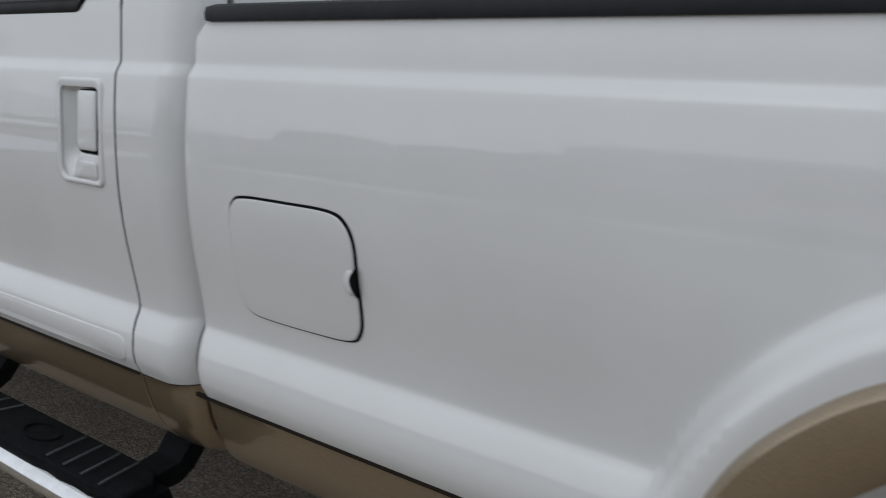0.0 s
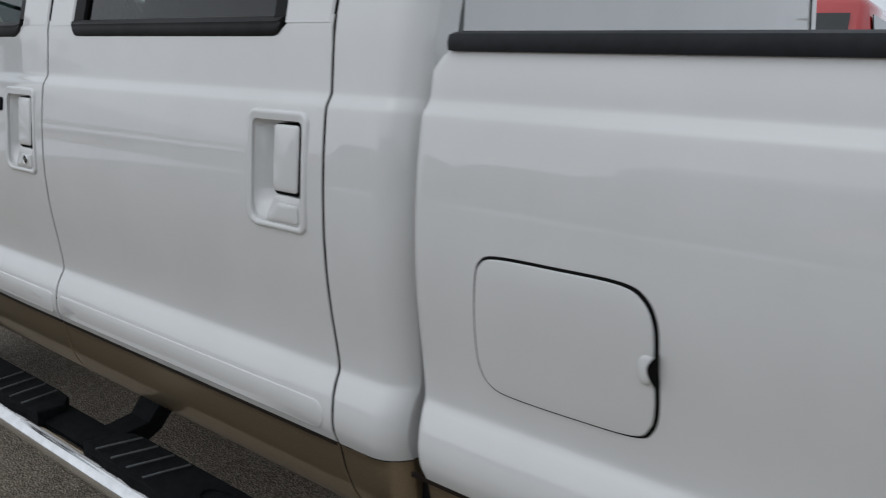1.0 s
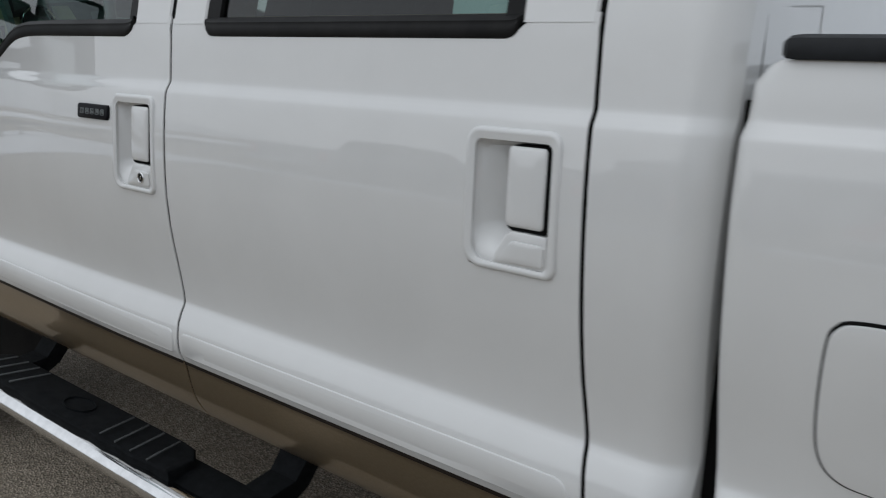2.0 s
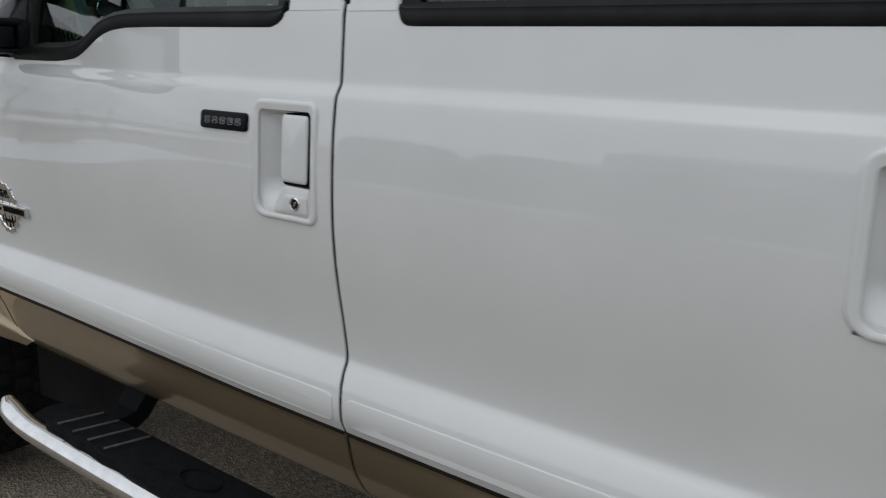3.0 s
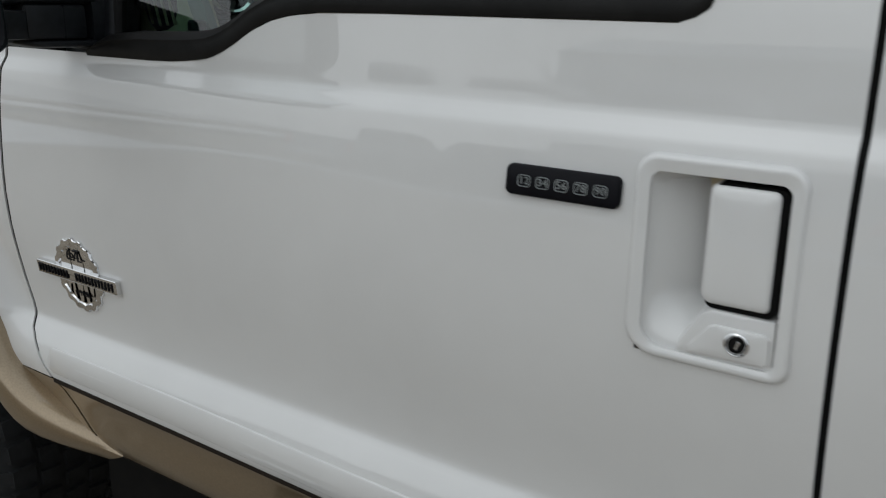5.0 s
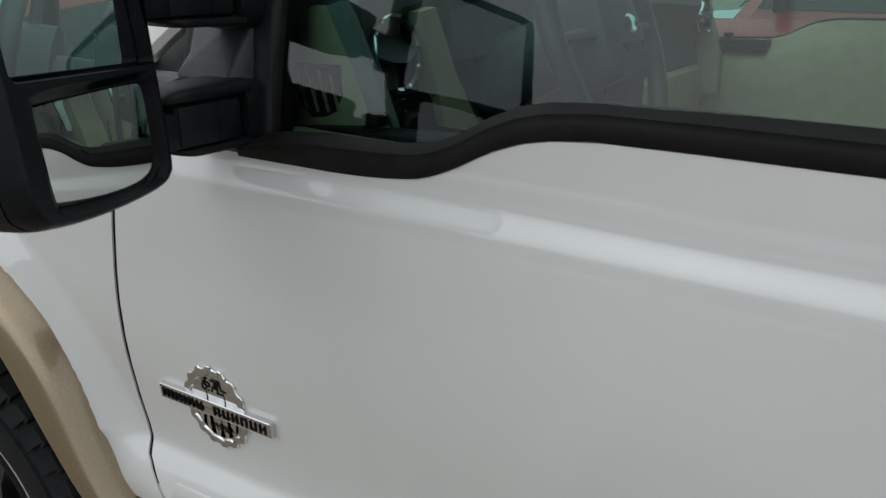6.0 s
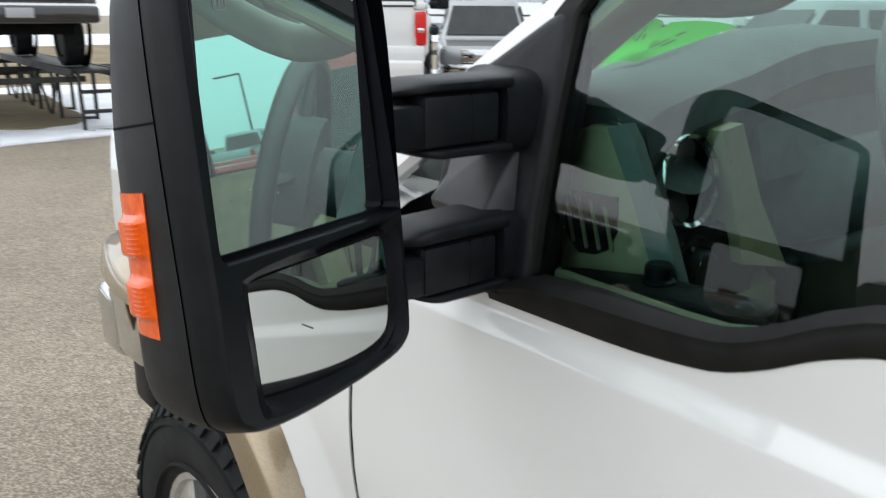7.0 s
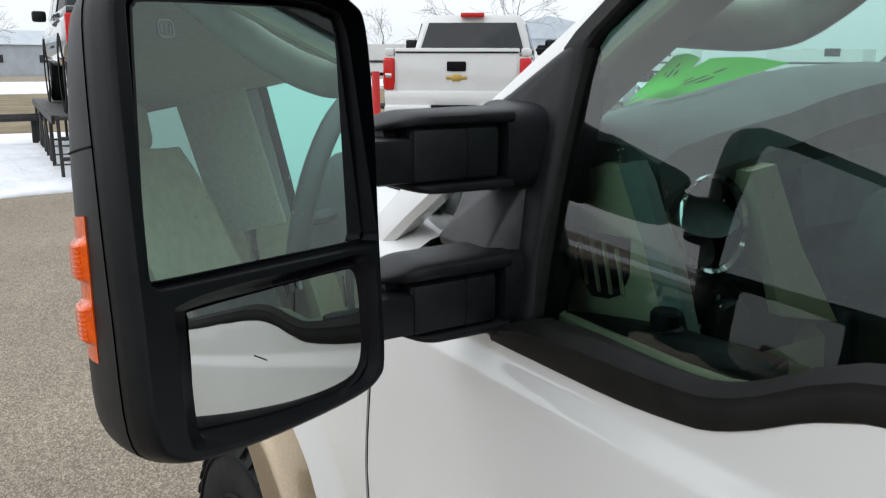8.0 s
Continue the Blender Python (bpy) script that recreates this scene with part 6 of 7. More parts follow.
    part("roof_lining", rbox((0.25, 0.215, 1.90), (1.6, 0.05, 0.05), 0.02), HEADLINER, truck, mirror=mm)
part("cabin_floor", rbox((-0.1, 1.015, 0.775), (2.2, 1.72, 0.04), 0.01), GREYTRIM, truck, "dark cabin carpet")
part("console", merge(rbox((-0.25, 1.015, 1.02), (0.75, 0.24, 0.42), 0.04, 3), rbox((-0.66, 1.015, 0.98), (0.25, 0.22, 0.34), 0.03, 3)), BEIGE, truck, "beige centre console")


def seat(x, y, w, parent_name, mat):
    """A car seat with cushion, bolstered back and head restraint."""
    st = part(parent_name, rbox((x, y, 0.92), (0.40, w * 0.8, 0.24), 0.03), DARK, truck, "two-tone leather seat")
    part("cushion", rbox((x - 0.02, y, 1.085), (0.52, w, 0.15), 0.055, 4), mat, st)
    rings = []
    for k in span(0, 1, 12):
        z = 1.10 + 0.62 * k
        xx = x + 0.22 + 0.13 * k
        hw = w / 2 * (0.92 + 0.08 * math.sin(math.pi * min(1, k * 1.3))) * (1 - 0.18 * max(0, (k - 0.75) / 0.25) ** 2)
        th = 0.075 * (1 - 0.35 * k)
        rings.append([Vector((xx + a * th, y + b * hw, z)) for a, b in ((1, -0.9), (1.05, 0), (1, 0.9), (0.2, 1.0), (-0.95, 0.98), (-1.15, 0.82), (-0.7, 0.62), (-0.65, 0), (-0.7, -0.62), (-1.15, -0.82), (-0.95, -0.98), (0.2, -1.0))])
    part("backrest", loft(rings), mat, st, "bolstered seat back")
    part("head_restraint", rbox((x + 0.385, y, 1.80), (0.10, 0.27, 0.17), 0.045, 4), mat, st)
    for dy in (-0.06, 0.06):
        part("restraint_post", tube([(x + 0.36, y + dy, 1.69), (x + 0.38, y + dy, 1.76)], 0.006, 8), CHROME, st)


seat(-0.25, 0.52, 0.54, "driver_seat", LEATHER)
seat(-0.21, 1.51, 0.54, "passenger_seat", BEIGE)
seat(0.60, 0.52, 0.60, "rear_seat", BEIGE)
seat(0.60, 1.51, 0.60, "rear_seat", BEIGE)
for mm in (None, WIDE):
    part("sun_visor", rbox((-0.56, 0.50, 1.905), (0.17, 0.42, 0.018), 0.008, 3, m=Matrix.Rotation(radians(12), 4, "Y")), HEADLINER, truck, "pale sun visor", mirror=mm)
part("rear_view_mirror", rbox((-0.80, 1.015, 1.80), (0.03, 0.26, 0.075), 0.015, 3), PLASTIC, truck, "black interior mirror")

# drops of water on the driver's window
rnd = random.Random(11)
bm = bmesh.new()
for k in range(60):
    x, z, r = rnd.uniform(-0.94, -0.62), rnd.gauss(1.50, 0.035), rnd.choice((0.0004, 0.0005, 0.0007, 0.0009))
    c0 = Vector((x, pane_y(x, z), z))
    rs = [[bm.verts.new(c0 + (Vector((1, 0, 0)) * math.cos(q * math.pi / 3) + Vector((0, 0.28, 0.96)) * 1.3 * math.sin(q * math.pi / 3)) * r * w - Vector((0, 1, 0)) * (r * h + 0.0002)) for q in range(6)] for w, h in ((1.0, 0.0), (0.75, 0.4))]
    for q in range(6):
        bm.faces.new((rs[0][q], rs[0][(q + 1) % 6], rs[1][(q + 1) % 6], rs[1][q]))
    bm.faces.new(rs[1])
dr = part("water_drop", bm, WATER, fd, "fine drops of water")
dr["kind"] = "stuff"


# ---- yard and surroundings ----
def vehicle(name, loc, yaw, paint, style, label, group="", lift=0.0, length=None, low=0.0, bumper=None):
    """A parked vehicle: nose along local -x, base at its middle. style: pickup, suv, van."""
    L = length or {"pickup": 5.8, "suv": 4.9, "van": 5.6}[style]
    W, half = 1.98, 0.99
    c0 = thing(name, (0, 0, 0), label, "vehicle", group)
    zb, zt = 0.48 + lift, 1.12 + lift
    roof = {"pickup": 1.92, "suv": 1.82, "van": 2.35}[style] + lift - low

    def sec(x, hw, z0, z1, tuck=0.10):
        return [Vector((x, s * w, z)) for s, w, z in ((-1, hw - tuck, z0), (-1, hw, z0 + 0.14), (-1, hw, z1 - 0.10), (-1, hw - 0.06, z1), (1, hw - 0.06, z1), (1, hw, z1 - 0.10), (1, hw, z0 + 0.14), (1, hw - tuck, z0))]
    a, b = -L / 2, L / 2
    nose = 1.06 + lift
    rings = [sec(a + 0.02, half - 0.14, zb + 0.1, nose - 0.12), sec(a + 0.10, half - 0.05, zb, nose - 0.03), sec(a + 0.5, half, zb, nose), sec(a + 1.45, half, zb, zt + 0.02), sec(0, half, zb, zt + 0.04), sec(b - 0.6, half, zb, zt + 0.04), sec(b - 0.06, half - 0.02, zb, zt + 0.04), sec(b, half - 0.05, zb + 0.04, zt + 0.02)]
    part("body", loft(rings), paint, c0)
    x0, x1 = {"pickup": (a + 1.55, b - 2.0), "suv": (a + 1.35, b - 0.12), "van": (a + 1.0, b - 0.05)}[style]
    rk = 0.62 if style != "van" else 0.45
    back = 0.16 if style != "suv" else 0.30

    def cab(z, k, g=0.0):
        hw = half - 0.05 - 0.17 * k + g
        f, r = x0 + rk * k - g, x1 - back * k + g
        return [Vector((x, y, z)) for x, y in ((f, -hw + 0.08), (f + 0.10, -hw), (r - 0.08, -hw), (r, -hw + 0.08), (r, hw - 0.08), (r - 0.08, hw), (f + 0.10, hw), (f, hw - 0.08))]
    part("cabin", loft([cab(zt - 0.02, 0.0), cab((zt + roof) / 2, 0.55), cab(roof - 0.06, 1.0), [Vector((p.x * 0.97 + 0.03 * (x0 + x1) / 2, p.y * 0.93, roof)) for p in cab(roof, 1.06)]]), paint, c0)
    g0, g1 = zt + 0.09, roof - 0.12
    k0, k1 = (g0 - zt) / (roof - zt), (g1 - zt) / (roof - zt)

    def panel(pa, pb, pc, pd, nm):
        n = (pb - pa).cross(pd - pa).normalized()
        mid = (pa + pb + pc + pd) / 4
        if n.dot(mid - Vector(((x0 + x1) / 2, 0, mid.z))) < 0:
            n = -n
        bm = loft([[p + n * 0.004 for p in (pa, pb, pc, pd)], [p + n * 0.012 for p in (pa, pb, pc, pd)]])
        return part(nm, bm, CARGLASS, c0, flat=True)
    for s in (-1, 1):
        hw0, hw1 = half - 0.05 - 0.17 * k0, half - 0.05 - 0.17 * k1
        nwin = {"pickup": 2, "suv": 3, "van": 1}[style]
        fl, fr = x0 + rk * k0 + 0.12, x1 - back * k0 - 0.14
        for k in range(nwin):
            u0, u1 = k / nwin, (k + 1) / nwin - 0.05
            xa, xb = fl + (fr - fl) * u0, fl + (fr - fl) * u1
            sh = 0.38 if k == 0 else 0.0
            panel(Vector((xa, s * hw0, g0)), Vector((xb, s * hw0, g0)), Vector((xb, s * hw1, g1)), Vector((xa + sh, s * hw1, g1)), "side_window")
    for f in (True, False):
        xx = lambda k: (x0 + rk * k) if f else (x1 - back * k)
        hw0, hw1 = half - 0.16 - 0.17 * k0, half - 0.18 - 0.17 * k1
        panel(Vector((xx(k0), -hw0, g0)), Vector((xx(k0), hw0, g0)), Vector((xx(k1), hw1, g1)), Vector((xx(k1), -hw1, g1)), "windscreen" if f else "back_window")
    for x in (a + 0.95, b - 1.15):
        for s in (-1, 1):
            wheel(x, s * (half - 0.06), 0.40, s, 0.40, 0.24, 0.24, c0, False)
            # Dark ring drawn for the shade inside the wheel arch.
            part("arch_shadow", lathe([(0.40, -0.01), (0.50 + lift * 0.4, -0.01), (0.50 + lift * 0.4, 0.006), (0.40, 0.006)], 24, Matrix.Translation((x, s * half, 0.46 + lift * 0.5)) @ Euler((radians(90), 0, 0)).to_matrix().to_4x4()), DARK, c0)
    for s in (-1, 1):
        part("tail_lamp", rbox((b - 0.02, s * (half - 0.10), zt - 0.16), (0.08, 0.16, 0.34), 0.03, 2), REDLENS, c0)
        part("headlamp", rbox((a + 0.10, s * (half - 0.24), nose - 0.18), (0.10, 0.30, 0.18), 0.03, 2), CHROME, c0)
        part("door_mirror", rbox((x0 + 0.35, s * (half + 0.08), zt + 0.16), (0.10, 0.22, 0.18), 0.04, 2), PLASTIC, c0)
    part("rear_bumper", rbox((b + 0.03, 0, zb + 0.12), (0.16, W - 0.10, 0.22), 0.04, 2), bumper or (CHROME if style == "pickup" else PLASTIC), c0)
    part("front_bumper", rbox((a - 0.01, 0, zb + 0.10), (0.16, W - 0.14, 0.24), 0.05, 2), CHROME if style == "pickup" else PLASTIC, c0)
    part("grille", rbox((a + 0.01, 0, nose - 0.22), (0.06, 1.05, 0.26), 0.02, 2), CHROME if style == "pickup" else PLASTIC, c0)
    if style == "pickup":
        part("load_bed", rbox(((x1 + b) / 2 + 0.04, 0, zt + 0.046), (b - x1 - 0.16, W - 0.30, 0.012), 0.0), DARK, c0)
        for s in (-1, 1):
            part("bed_rail", rbox(((x1 + b) / 2, s * (half - 0.10), zt + 0.08), (b - x1 - 0.02, 0.12, 0.10), 0.02, 2), paint, c0)
        part("tailgate", rbox((b - 0.02, 0, zt - 0.12), (0.06, W - 0.36, 0.50), 0.015, 2), paint, c0)
    part("underbody", rbox((0, 0, 0.45 + lift * 0.7), (L - 0.7, W - 0.5, 0.20), 0.03), DARK, c0)
    c0.matrix_basis = Matrix.Translation(loc) @ Matrix.Rotation(radians(yaw), 4, "Z")
    return c0


def local_part(c0, name, bm, mat, label=""):
    """Adds a part given in the vehicle's own coordinates."""
    keep = c0.matrix_basis.copy()
    c0.matrix_basis = Matrix.Identity(4)
    ob = part(name, bm, mat, c0, label)
    c0.matrix_basis = keep
    return ob


# the white pickup ahead, seen from behind
away = Vector((-0.767, 0.641, 0)).normalized()
yw = math.degrees(math.atan2(away.y, away.x)) - 180
tail = Vector((-9.43, 5.53, 0))
ch = vehicle("white_pickup", tail + away * 2.9 + Vector((0, 0, 0.12)), yw, WHITE, "pickup", "white full-size pickup truck parked on the yard", lift=0.40, low=0.14, bumper=WHITE)
B2 = 2.9
local_part(ch, "gate_skin", rbox((B2 + 0.005, 0, 1.285), (0.03, 1.58, 0.63), 0.02, 3), WHITE)
local_part(ch, "gate_top_edge", rbox((B2 + 0.01, 0, 1.598), (0.05, 1.60, 0.02), 0.006), DARK)
local_part(ch, "gate_crease", rbox((B2 + 0.018, 0, 1.085), (0.015, 1.54, 0.03), 0.006), WHITE)
local_part(ch, "gate_handle", rbox((B2 + 0.022, 0, 1.420), (0.02, 0.25, 0.125), 0.02, 3), KEYBLACK, "black tailgate handle")
local_part(ch, "gate_badge", merge(rbox((B2 + 0.024, 0, 1.275), (0.012, 0.27, 0.042), 0.008), rbox((B2 + 0.025, 0, 1.275), (0.014, 0.11, 0.088), 0.008)), GOLD, "plain gold badge")
for k in range(9):
    local_part(ch, "name_bar", rbox((B2 + 0.022, -0.70 + 0.042 * k, 1.030), (0.006, 0.026, 0.024), 0.002, 1), STEEL)
local_part(ch, "gate_gap", rbox((B2 + 0.0, 0, 0.960), (0.06, 1.60, 0.035), 0.004), DARK)
local_part(ch, "step_bumper", merge(rbox((B2 + 0.10, -0.62, 0.80), (0.18, 0.62, 0.26), 0.04, 3), rbox((B2 + 0.10, 0.62, 0.80), (0.18, 0.62, 0.26), 0.04, 3), rbox((B2 + 0.09, 0, 0.72), (0.15, 0.80, 0.12), 0.03, 3)), WHITE, "white step bumper")
pl = local_part(ch, "number_plate", rbox((B2 + 0.185, 0, 0.855), (0.012, 0.62, 0.16), 0.006), KEYBLACK, "black dealer plate")
for k, (w, z) in enumerate(((0.34, 0.870), (0.20, 0.825))):
    local_part(ch, "plate_bar", rbox((B2 + 0.192, 0, z), (0.004, w, 0.030), 0.001, 1), PLATE)
for s in (-1, 1):
    local_part(ch, "lamp_cluster", rbox((B2 - 0.01, s * 0.895, 1.315), (0.09, 0.145, 0.40), 0.03, 3), REDLENS, "red tail lamp")
    local_part(ch, "lamp_window", rbox((B2 + 0.03, s * 0.895, 1.30), (0.02, 0.09, 0.06), 0.01), CHROME)
    local_part(ch, "tow_mirror", merge(rbox((-0.75, s * 1.20, 1.72), (0.12, 0.20, 0.26), 0.04, 3), rbox((-0.75, s * 1.04, 1.68), (0.06, 0.20, 0.05), 0.015)), PLASTIC, "black towing mirror")
local_part(ch, "stop_lamp", rbox((B2 - 2.12, 0, 2.175), (0.10, 0.36, 0.07), 0.015), REDLENS, "red high stop lamp")

# display ramp with the black pickup
RX, RY, RZ = -12.42, 2.28, 0.87
gy = -4.0
rm = Matrix.Translation((RX, RY, 0)) @ Matrix.Rotation(radians(gy), 4, "Z")
black_truck = vehicle("black_pickup", rm @ Vector((-2.45, 0, RZ)), gy, DARKPAINT, "pickup", "black pickup truck on a raised display ramp", lift=0.16)
local_part(black_truck, "gate_skin", rbox((B2 + 0.005, 0, 1.10), (0.03, 1.56, 0.50), 0.02, 3), DARKPAINT)
local_part(black_truck, "gate_handle", rbox((B2 + 0.022, 0.0, 1.27), (0.02, 0.26, 0.08), 0.02, 3), KEYBLACK)
local_part(black_truck, "gate_badge", rbox((B2 + 0.022, 0.0, 1.13), (0.012, 0.36, 0.075), 0.01), REDLENS, "plain red badge")
local_part(black_truck, "gate_badge", rbox((B2 + 0.022, -0.62, 1.02), (0.012, 0.16, 0.05), 0.01), CHROME)
local_part(black_truck, "name_bar", rbox((B2 + 0.022, -0.52, 0.90), (0.010, 0.40, 0.035), 0.004), CHROME)
local_part(black_truck, "step_bumper", rbox((B2 + 0.08, 0, 0.72), (0.20, 1.90, 0.22), 0.05, 3), DARKPAINT, "black step bumper")
local_part(black_truck, "number_plate", rbox((B2 + 0.185, 0, 0.74), (0.012, 0.32, 0.12), 0.006), PLATE, "pale dealer plate")
for s in (-1, 1):
    local_part(black_truck, "lamp_cluster", rbox((B2 - 0.01, s * 0.90, 1.12), (0.10, 0.15, 0.40), 0.03, 3), REDLENS, "red tail lamp")
ramp = thing("display_ramp", (RX, RY, 0), "black steel display ramp carrying a pickup truck", "ramp")


def rpart(nm, c, s, b=0.006, m=None, own=None):
    bm = rbox(c, s, b, 1, m)
    bmesh.ops.transform(bm, matrix=rm, verts=bm.verts)
    return part(nm, bm, STEEL, own or ramp)


for s in (-0.93, 0.93):
    rpart("runway", (-2.9, s, RZ - 0.03), (5.8, 0.56, 0.06))
    for e in (-0.27, 0.27):
        rpart("side_rail", (-2.9, s + e, RZ - 0.05), (5.8, 0.05, 0.12))
    for x in (-5.6, -4.1, -2.6, -1.1):
        for e in (-0.25, 0.25):
            rpart("leg", (x, s + e, RZ / 2 - 0.05), (0.05, 0.05, RZ - 0.06))
        rpart("cross_tie", (x, s, 0.08), (0.04, 0.5, 0.04))
    for x in (-4.85, -3.35, -1.85):
        for e in (-1, 1):
            rpart("brace", (x + 0.37 * e, s - 0.25, RZ / 2 - 0.05), (0.035, 0.035, 1.02), 0.004, Matrix.Rotation(radians(46 * e), 4, "Y"))
for x in (-5.6, -2.9, -0.15):
    rpart("beam", (x, 0, RZ - 0.14), (0.08, 1.7, 0.08))
for s in (-0.93, 0.93):
    lad = thing("step_ladder", rm @ Vector((0, s, 0)), "black steel steps at the end of the display ramp", "ladder", "ramp steps")
    for e in (-0.22, 0.22):
        rpart("stringer", (0.10, s + e, RZ / 2), (0.045, 0.045, RZ + 0.02), 0.004, Matrix.Rotation(radians(-6), 4, "Y"), lad)
    for k in range(4):
        rpart("tread", (0.15 - 0.03 * k, s, 0.03 + 0.27 * k), (0.13, 0.46, 0.045), 0.004, None, lad)

# red post by the white pickup
rp = tagged(part("marker_post", tube([(-7.16, 3.155, 0), (-7.16, 3.155, 0.8), (-7.17, 3.15, 1.51)], 0.036, 14), REDPOST), "tall red painted steel bollard", "bollard")

# snow and dead grass
def patch(name, pts, mat, z, label, cat, rough=0.25, seed=0, hump=0.0, n=36):
    o = smooth_loop([(x, y, 0) for x, y in pts], n // 6)
    c = sum(o, Vector()) / len(o)
    rings = []
    for k in (1.0, 0.985, 0.96, 0.9, 0.75, 0.55, 0.3, 0.05):
        ring = []
        for i, p in enumerate(o):
            q = c + (p - c) * k
            w = noise.noise(Vector((q.x * 0.9, q.y * 0.9, seed))) * rough
            q = q + (p - c).normalized() * w
            h = z + (0.0 if k == 1.0 else (0.03 + hump * (1 - k) + 0.05 * abs(noise.noise(Vector((q.x * 1.3, q.y * 1.3, seed + 5))))))
            ring.append(Vector((q.x, q.y, h if k < 1.0 else -0.02)))
        rings.append(ring)
    return tagged(part(name, loft(rings, cap=True), mat, split=False), label, cat, kind="structure")


patch("snow_bank", [(-10.8, -5.0), (-11.0, -1.0), (-11.1, 0.3), (-11.4, 1.2), (-11.8, 2.5), (-11.9, 4.0), (-12.6, 5.4), (-19.2, 7.2), (-20.6, 2.0), (-20.6, -8), (-12, -9)], SNOW, 0.0, "trodden snow along the yard edge", "snow", 0.30, 3, 0.05)
patch("bare_ground", [(-12.9, 2.1), (-12.8, 2.9), (-13.4, 3.3), (-15.5, 3.6), (-17.8, 3.9), (-18.2, 3.1), (-16.0, 2.0), (-14.0, 1.8)], FIELD, 0.055, "bare brown ground under the ramp", "ground", 0.2, 21, 0.0)
patch("dirt_verge", [(-20.4, -30), (-20.6, 0), (-19.6, 7), (-21, 14), (-30, 22), (-44, 24), (-44, 0), (-42, -32)], FIELD, 0.0, "brown dead grass verge beyond the yard", "grass", 0.5, 9, 0.02)
patch("far_snow", [(-45, -60), (-45, 0), (-44, 30), (-30, 60), (-60, 80), (-70, 0), (-65, -70)], SNOW, 0.0, "snow-covered field", "snow", 1.0, 12, 0.0)
patch("yard_snow", [(-12, 9), (-10, 12), (-11, 17), (-18, 18), (-20, 12), (-16, 9)], SNOW, 0.0, "snow heap at the yard edge", "snow", 0.4, 17, 0.3)

patch("snow_strip", [(-26, -9.1), (-26, -8.5), (-10, -8.35), (5, -8.5), (20, -8.3), (32, -8.5), (32, -9.1), (20, -8.95), (5, -9.15), (-10, -9.0)], SNOW, 0.0, "low ridge of snow before the parked vehicles", "snow", 0.12, 31, 0.05)

# far buildings, trailers and fence
def building(name, c, s, yaw, mat, label):
    b0 = thing(name, c, label, "building")
    m = Matrix.Translation(c) @ Matrix.Rotation(radians(yaw), 4, "Z")

    def q(bm):
        bmesh.ops.transform(bm, matrix=m, verts=bm.verts)
        return bm
    part("wall", q(rbox((0, 0, s[2] / 2), s, 0.0)), mat, b0, flat=True)
    pr = s[0] / 2 + 0.3
    part("roof", q(loft([[Vector((x, y, z)) for y, z in ((-s[1] / 2 - 0.3, s[2]), (0, s[2] + s[1] * 0.12), (s[1] / 2 + 0.3, s[2]))] for x in (-pr, pr)])), CLADDING, b0, flat=True)
    n = max(2, int(s[0] / 5))
    for k in range(n):
        part("window", q(rbox((-s[0] / 2 + s[0] * (k + 0.5) / n, -s[1] / 2 - 0.02, s[2] * 0.55), (1.6, 0.06, 0.8), 0.0)), CARGLASS, b0, flat=True)
        part("window", q(rbox((-s[0] / 2 + s[0] * (k + 0.5) / n, s[1] / 2 + 0.02, s[2] * 0.55), (1.6, 0.06, 0.8), 0.0)), CARGLASS, b0, flat=True)
    return b0


building("far_shed", (-105, 6, 0), (46, 14, 3.2), 96, CLADDING, "long low grey metal shed far off")
building("far_hall", (-70, 62, 0), (40, 16, 3.6), 130, CLADDING, "pale metal hall beyond the road")
def trailer(loc, yaw, label, s=(7.5, 2.5, 2.5)):
    t0 = thing("box_trailer", loc, label, "trailer", "white trailers")
    m = Matrix.Translation(loc) @ Matrix.Rotation(radians(yaw), 4, "Z")
    for nm, c, q, mat in (("box", (0, 0, 0.95 + s[2] / 2), s, WHITE), ("chassis", (0, 0, 0.85), (s[0], 1.2, 0.2), DARK), ("stripe", (0, -s[1] / 2 - 0.01, 1.6), (s[0] * 0.9, 0.02, 0.16), STEEL), ("stripe", (0, s[1] / 2 + 0.01, 1.6), (s[0] * 0.9, 0.02, 0.16), STEEL), ("window", (s[0] * 0.2, -s[1] / 2 - 0.01, 2.4), (1.2, 0.03, 0.6), CARGLASS), ("window", (-s[0] * 0.2, s[1] / 2 + 0.01, 2.4), (1.2, 0.03, 0.6), CARGLASS)):
        bm = rbox(c, q, 0.02 if mat is WHITE else 0.0, 1)
        bmesh.ops.transform(bm, matrix=m, verts=bm.verts)
        part(nm, bm, mat, t0)
    for x in (-s[0] * 0.1, s[0] * 0.05):
        for sd in (-1, 1):
            mw = m @ Matrix.Translation((x, sd * s[1] / 2, 0.40)) @ Euler((radians(90 if sd < 0 else -90), 0, 0)).to_matrix().to_4x4()
            part("wheel", lathe([(0.0, -0.2), (0.40, -0.2), (0.40, 0.0), (0.2, 0.01), (0.0, 0.0)], 20, mw), TYRE, t0)


for loc, yw2, lb in (((-46, 25.5, 0), 60, "white box trailer parked far behind the pickup"), ((-58, 47, 0), 35, "white travel trailer far across the yard"), ((-50, 52, 0), 20, "white travel trailer far across the yard"), ((-40, 60, 0), 10, "white travel trailer far across the yard")):
    trailer(loc, yw2, lb, (7.5, 2.5, 1.7))
fence = thing("road_barrier", (-17.5, 0, 0), "grey steel roadside barrier on posts", "barrier")
part("beam", tube([(-17.6, -25, 0.55), (-17.6, 0, 0.55), (-18.2, 12, 0.55), (-22, 22, 0.55)], 0.10, 6, 0.8), STEEL, fence)
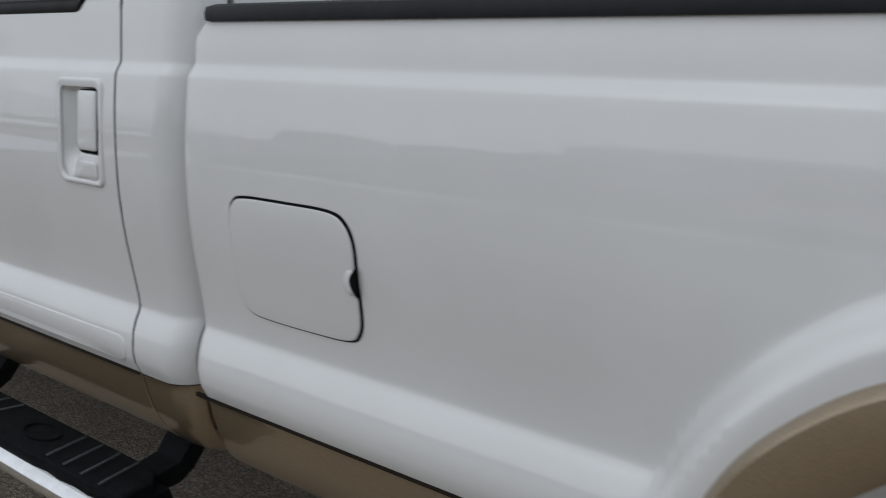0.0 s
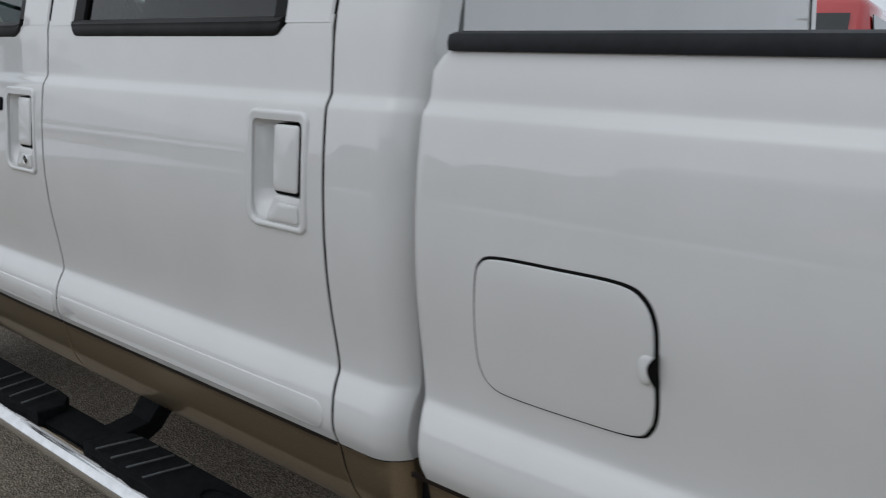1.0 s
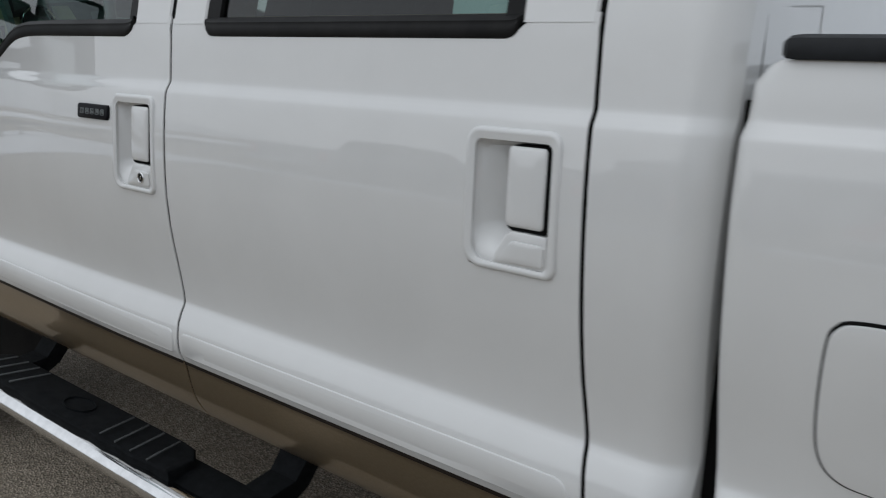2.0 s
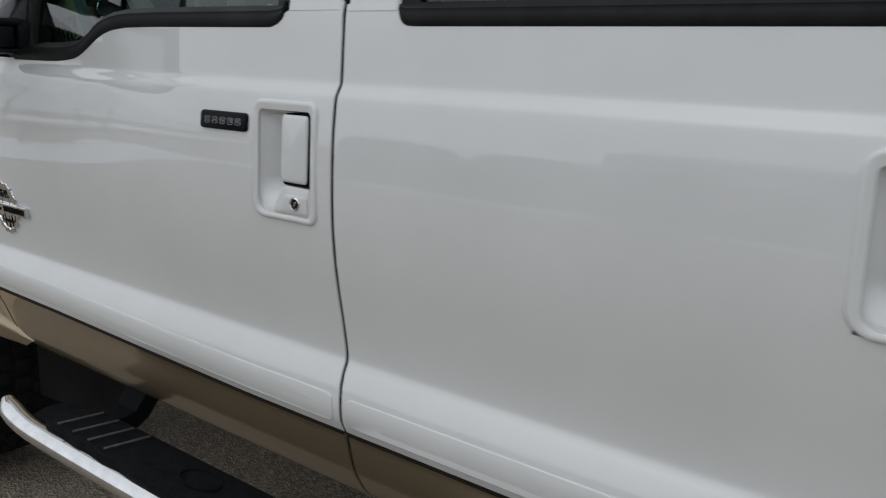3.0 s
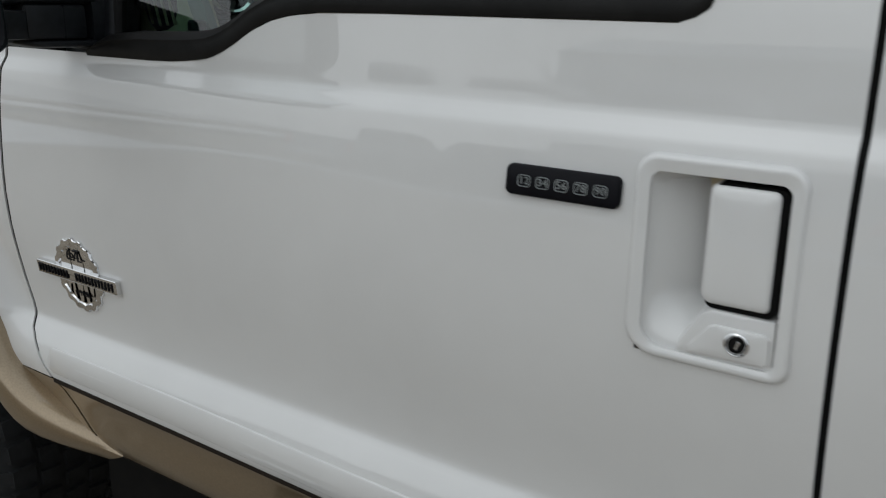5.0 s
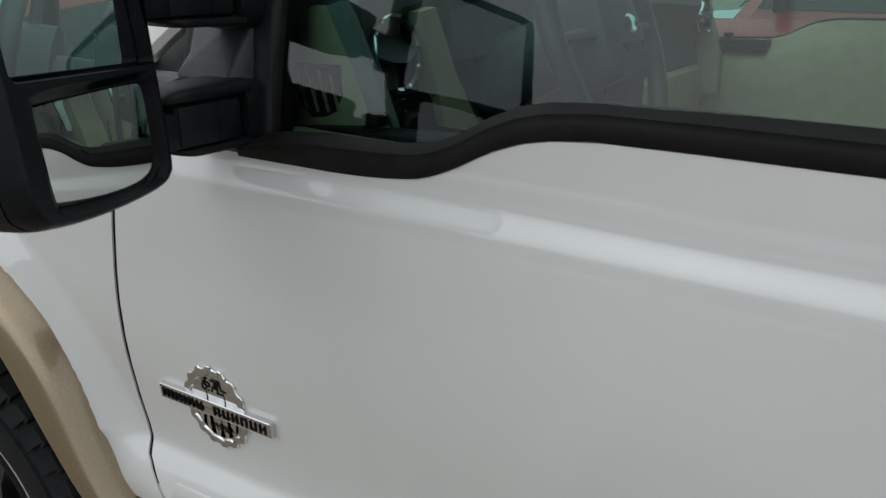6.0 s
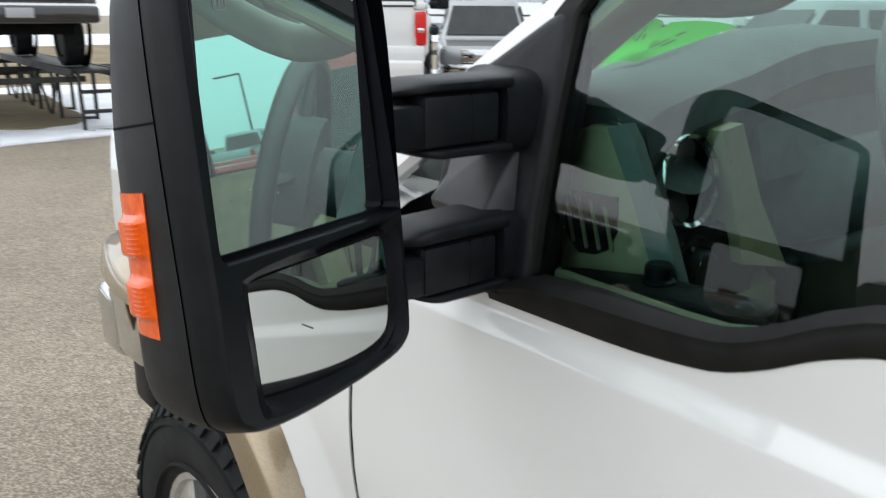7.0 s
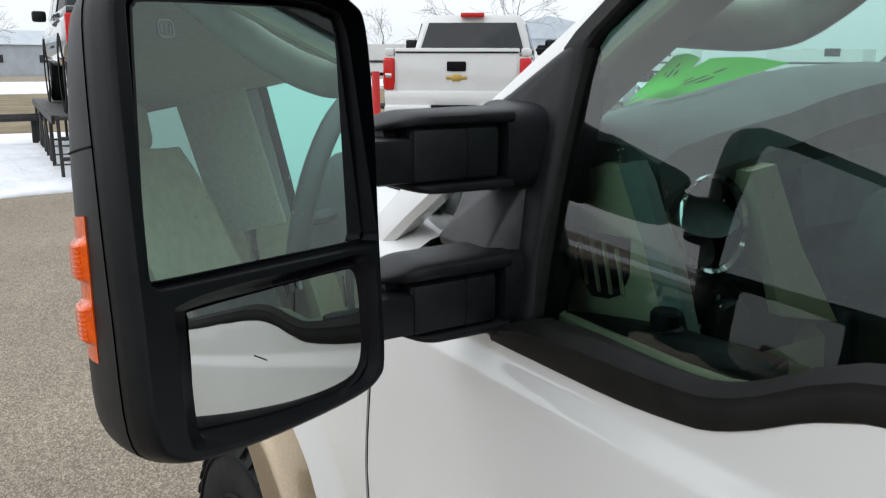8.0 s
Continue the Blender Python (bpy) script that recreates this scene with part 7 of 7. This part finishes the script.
for k in range(16):
    y = -25 + 2.4 * k
    part("post", rbox((-17.75 - (0.06 * max(0, y) if y < 12 else 0.7), y, 0.3), (0.10, 0.10, 0.62), 0.0), STEEL, fence)


# bare winter trees
def tree(loc, h, seed, label="bare winter tree with fine grey twigs"):
    rnd = random.Random(seed)
    t0 = thing("bare_tree", loc, label, "tree", "bare trees")
    segs = []

    def grow(p, d, l, r, depth):
        pts, rs = [p], [r]
        for k in range(3):
            d = (d + Vector((rnd.uniform(-1, 1), rnd.uniform(-1, 1), rnd.uniform(-0.1, 0.5))) * 0.18).normalized()
            p = p + d * l / 3
            pts.append(p)
            rs.append(r * (1 - 0.16 * (k + 1)))
        segs.append((pts, rs, depth))
        if depth < 5:
            for k in range(3 if depth < 4 else 2):
                a = rnd.uniform(0, 2 * math.pi)
                side_d = d.orthogonal().normalized()
                side_d.rotate(Matrix.Rotation(a, 3, d))
                grow(pts[-1] if k else pts[-2], (d + side_d * rnd.uniform(0.45, 0.95)).normalized(), l * rnd.uniform(0.6, 0.8), rs[-1] * rnd.uniform(0.55, 0.7), depth + 1)
    grow(Vector(loc), Vector((0, 0, 1)), h * 0.30, h * 0.022, 0)
    for nm, sel in (("trunk", lambda d: d < 2), ("crown", lambda d: d >= 2)):
        bm = bmesh.new()
        for pts, rs, d in segs:
            if not sel(d):
                continue
            n = 7 if d < 2 else 3
            rings = []
            for i, p in enumerate(pts):
                t = (pts[min(i + 1, 3)] - pts[max(i - 1, 0)]).normalized()
                u = t.orthogonal().normalized()
                v = t.cross(u)
                rings.append([bm.verts.new(p + (u * math.cos(2 * math.pi * k / n) + v * math.sin(2 * math.pi * k / n)) * max(rs[i], 0.006)) for k in range(n)])
            for a, b in zip(rings, rings[1:]):
                for k in range(n):
                    bm.faces.new((a[k], a[(k + 1) % n], b[(k + 1) % n], b[k]))
        part(nm, bm, BARK, t0)


for n, (loc, h) in enumerate((((-58, 2.5, 0), 6.0), ((-34, 15.0, 0), 3.0), ((-30, 21.5, 0), 7.5), ((-33, 23.5, 0), 4.2), ((-30, 25.5, 0), 3.8), ((-60, 32, 0), 7), ((-48, -22, 0), 8), ((-14, -30, 0), 8), ((10, -32, 0), 9), ((22, -26, 0), 7))):
    tree(loc, h, 40 + n)

# vehicles beside and behind the camera's way; the near rows mirror in the paint and the glass
row = [("pickup", SILVER), ("suv", DARKPAINT), ("suv", BLUECAR), ("pickup", REDCAR), ("suv", SILVER), ("pickup", DARKPAINT), ("suv", WHITE), ("pickup", SILVER)]
names = {SILVER: "silver", DARKPAINT: "black", BLUECAR: "dark blue", REDCAR: "red", WHITE: "white"}
for k, (st, pt_) in enumerate(row):
    vehicle("parked_" + st, (-9.5 + 3.3 * k, -11.5 + 0.2 * (k % 3), 0), 90 + (k % 2) * 180, pt_, st, names[pt_] + " " + st.replace("suv", "sport utility vehicle").replace("pickup", "pickup truck").replace("van", "panel van") + " parked in a row on asphalt", "vehicles parked in rows")
for k, (st, pt_, x, y, yw3) in enumerate((("pickup", REDCAR, -0.4, 6.3, 4), ("suv", WHITE, 16.0, 7.5, 0), ("pickup", DARKPAINT, 22, 7.4, 3), ("suv", SILVER, -6.2, 11.5, 60), ("pickup", REDCAR, 15, -4, 20), ("suv", WHITE, 19, -7, 10), ("pickup", SILVER, -14.5, 12.5, 140))):
    vehicle("parked_" + st, (x, y, 0), yw3, pt_, st, names[pt_] + " " + st.replace("suv", "sport utility vehicle").replace("pickup", "pickup truck").replace("van", "panel van") + " parked on the yard", "vehicles parked in rows", lift=0.12 if k == 0 else 0.0)
for k, (st, pt_) in enumerate((("pickup", SILVER), ("pickup", WHITE), ("pickup", REDCAR), ("pickup", SILVER), ("suv", WHITE), ("pickup", DARKPAINT))):
    vehicle("parked_" + st, (0.5 + 2.9 * k, 34 + 0.3 * (k % 2), 0), -90, pt_, st, names[pt_] + " " + st.replace("suv", "sport utility vehicle").replace("pickup", "pickup truck") + " parked tail out across the yard", "vehicles parked in rows")
lp = thing("light_pole", (18, 66, 0), "thin grey steel yard light pole with one arm", "light pole")
part("pole", tube([(18, 66, 0), (18, 66, 3.5), (18, 66, 6.9)], [0.12, 0.10, 0.08], 10), STEEL, lp)
part("lamp_head", rbox((19.1, 66, 6.9), (2.2, 0.35, 0.14), 0.03), STEEL, lp)
lp = thing("light_pole", (9, -17, 0), "tall grey steel yard light pole", "light pole")
part("pole", tube([(9, -17, 0), (9, -17, 4), (9, -17, 8.6)], [0.10, 0.085, 0.06], 10), STEEL, lp)
part("lamp_head", rbox((8.5, -17, 8.6), (1.0, 0.28, 0.10), 0.03), STEEL, lp)
building("sales_hall", (4, -44, 0), (44, 12, 5.0), 3, CLADDING, "grey metal sales hall behind the yard")
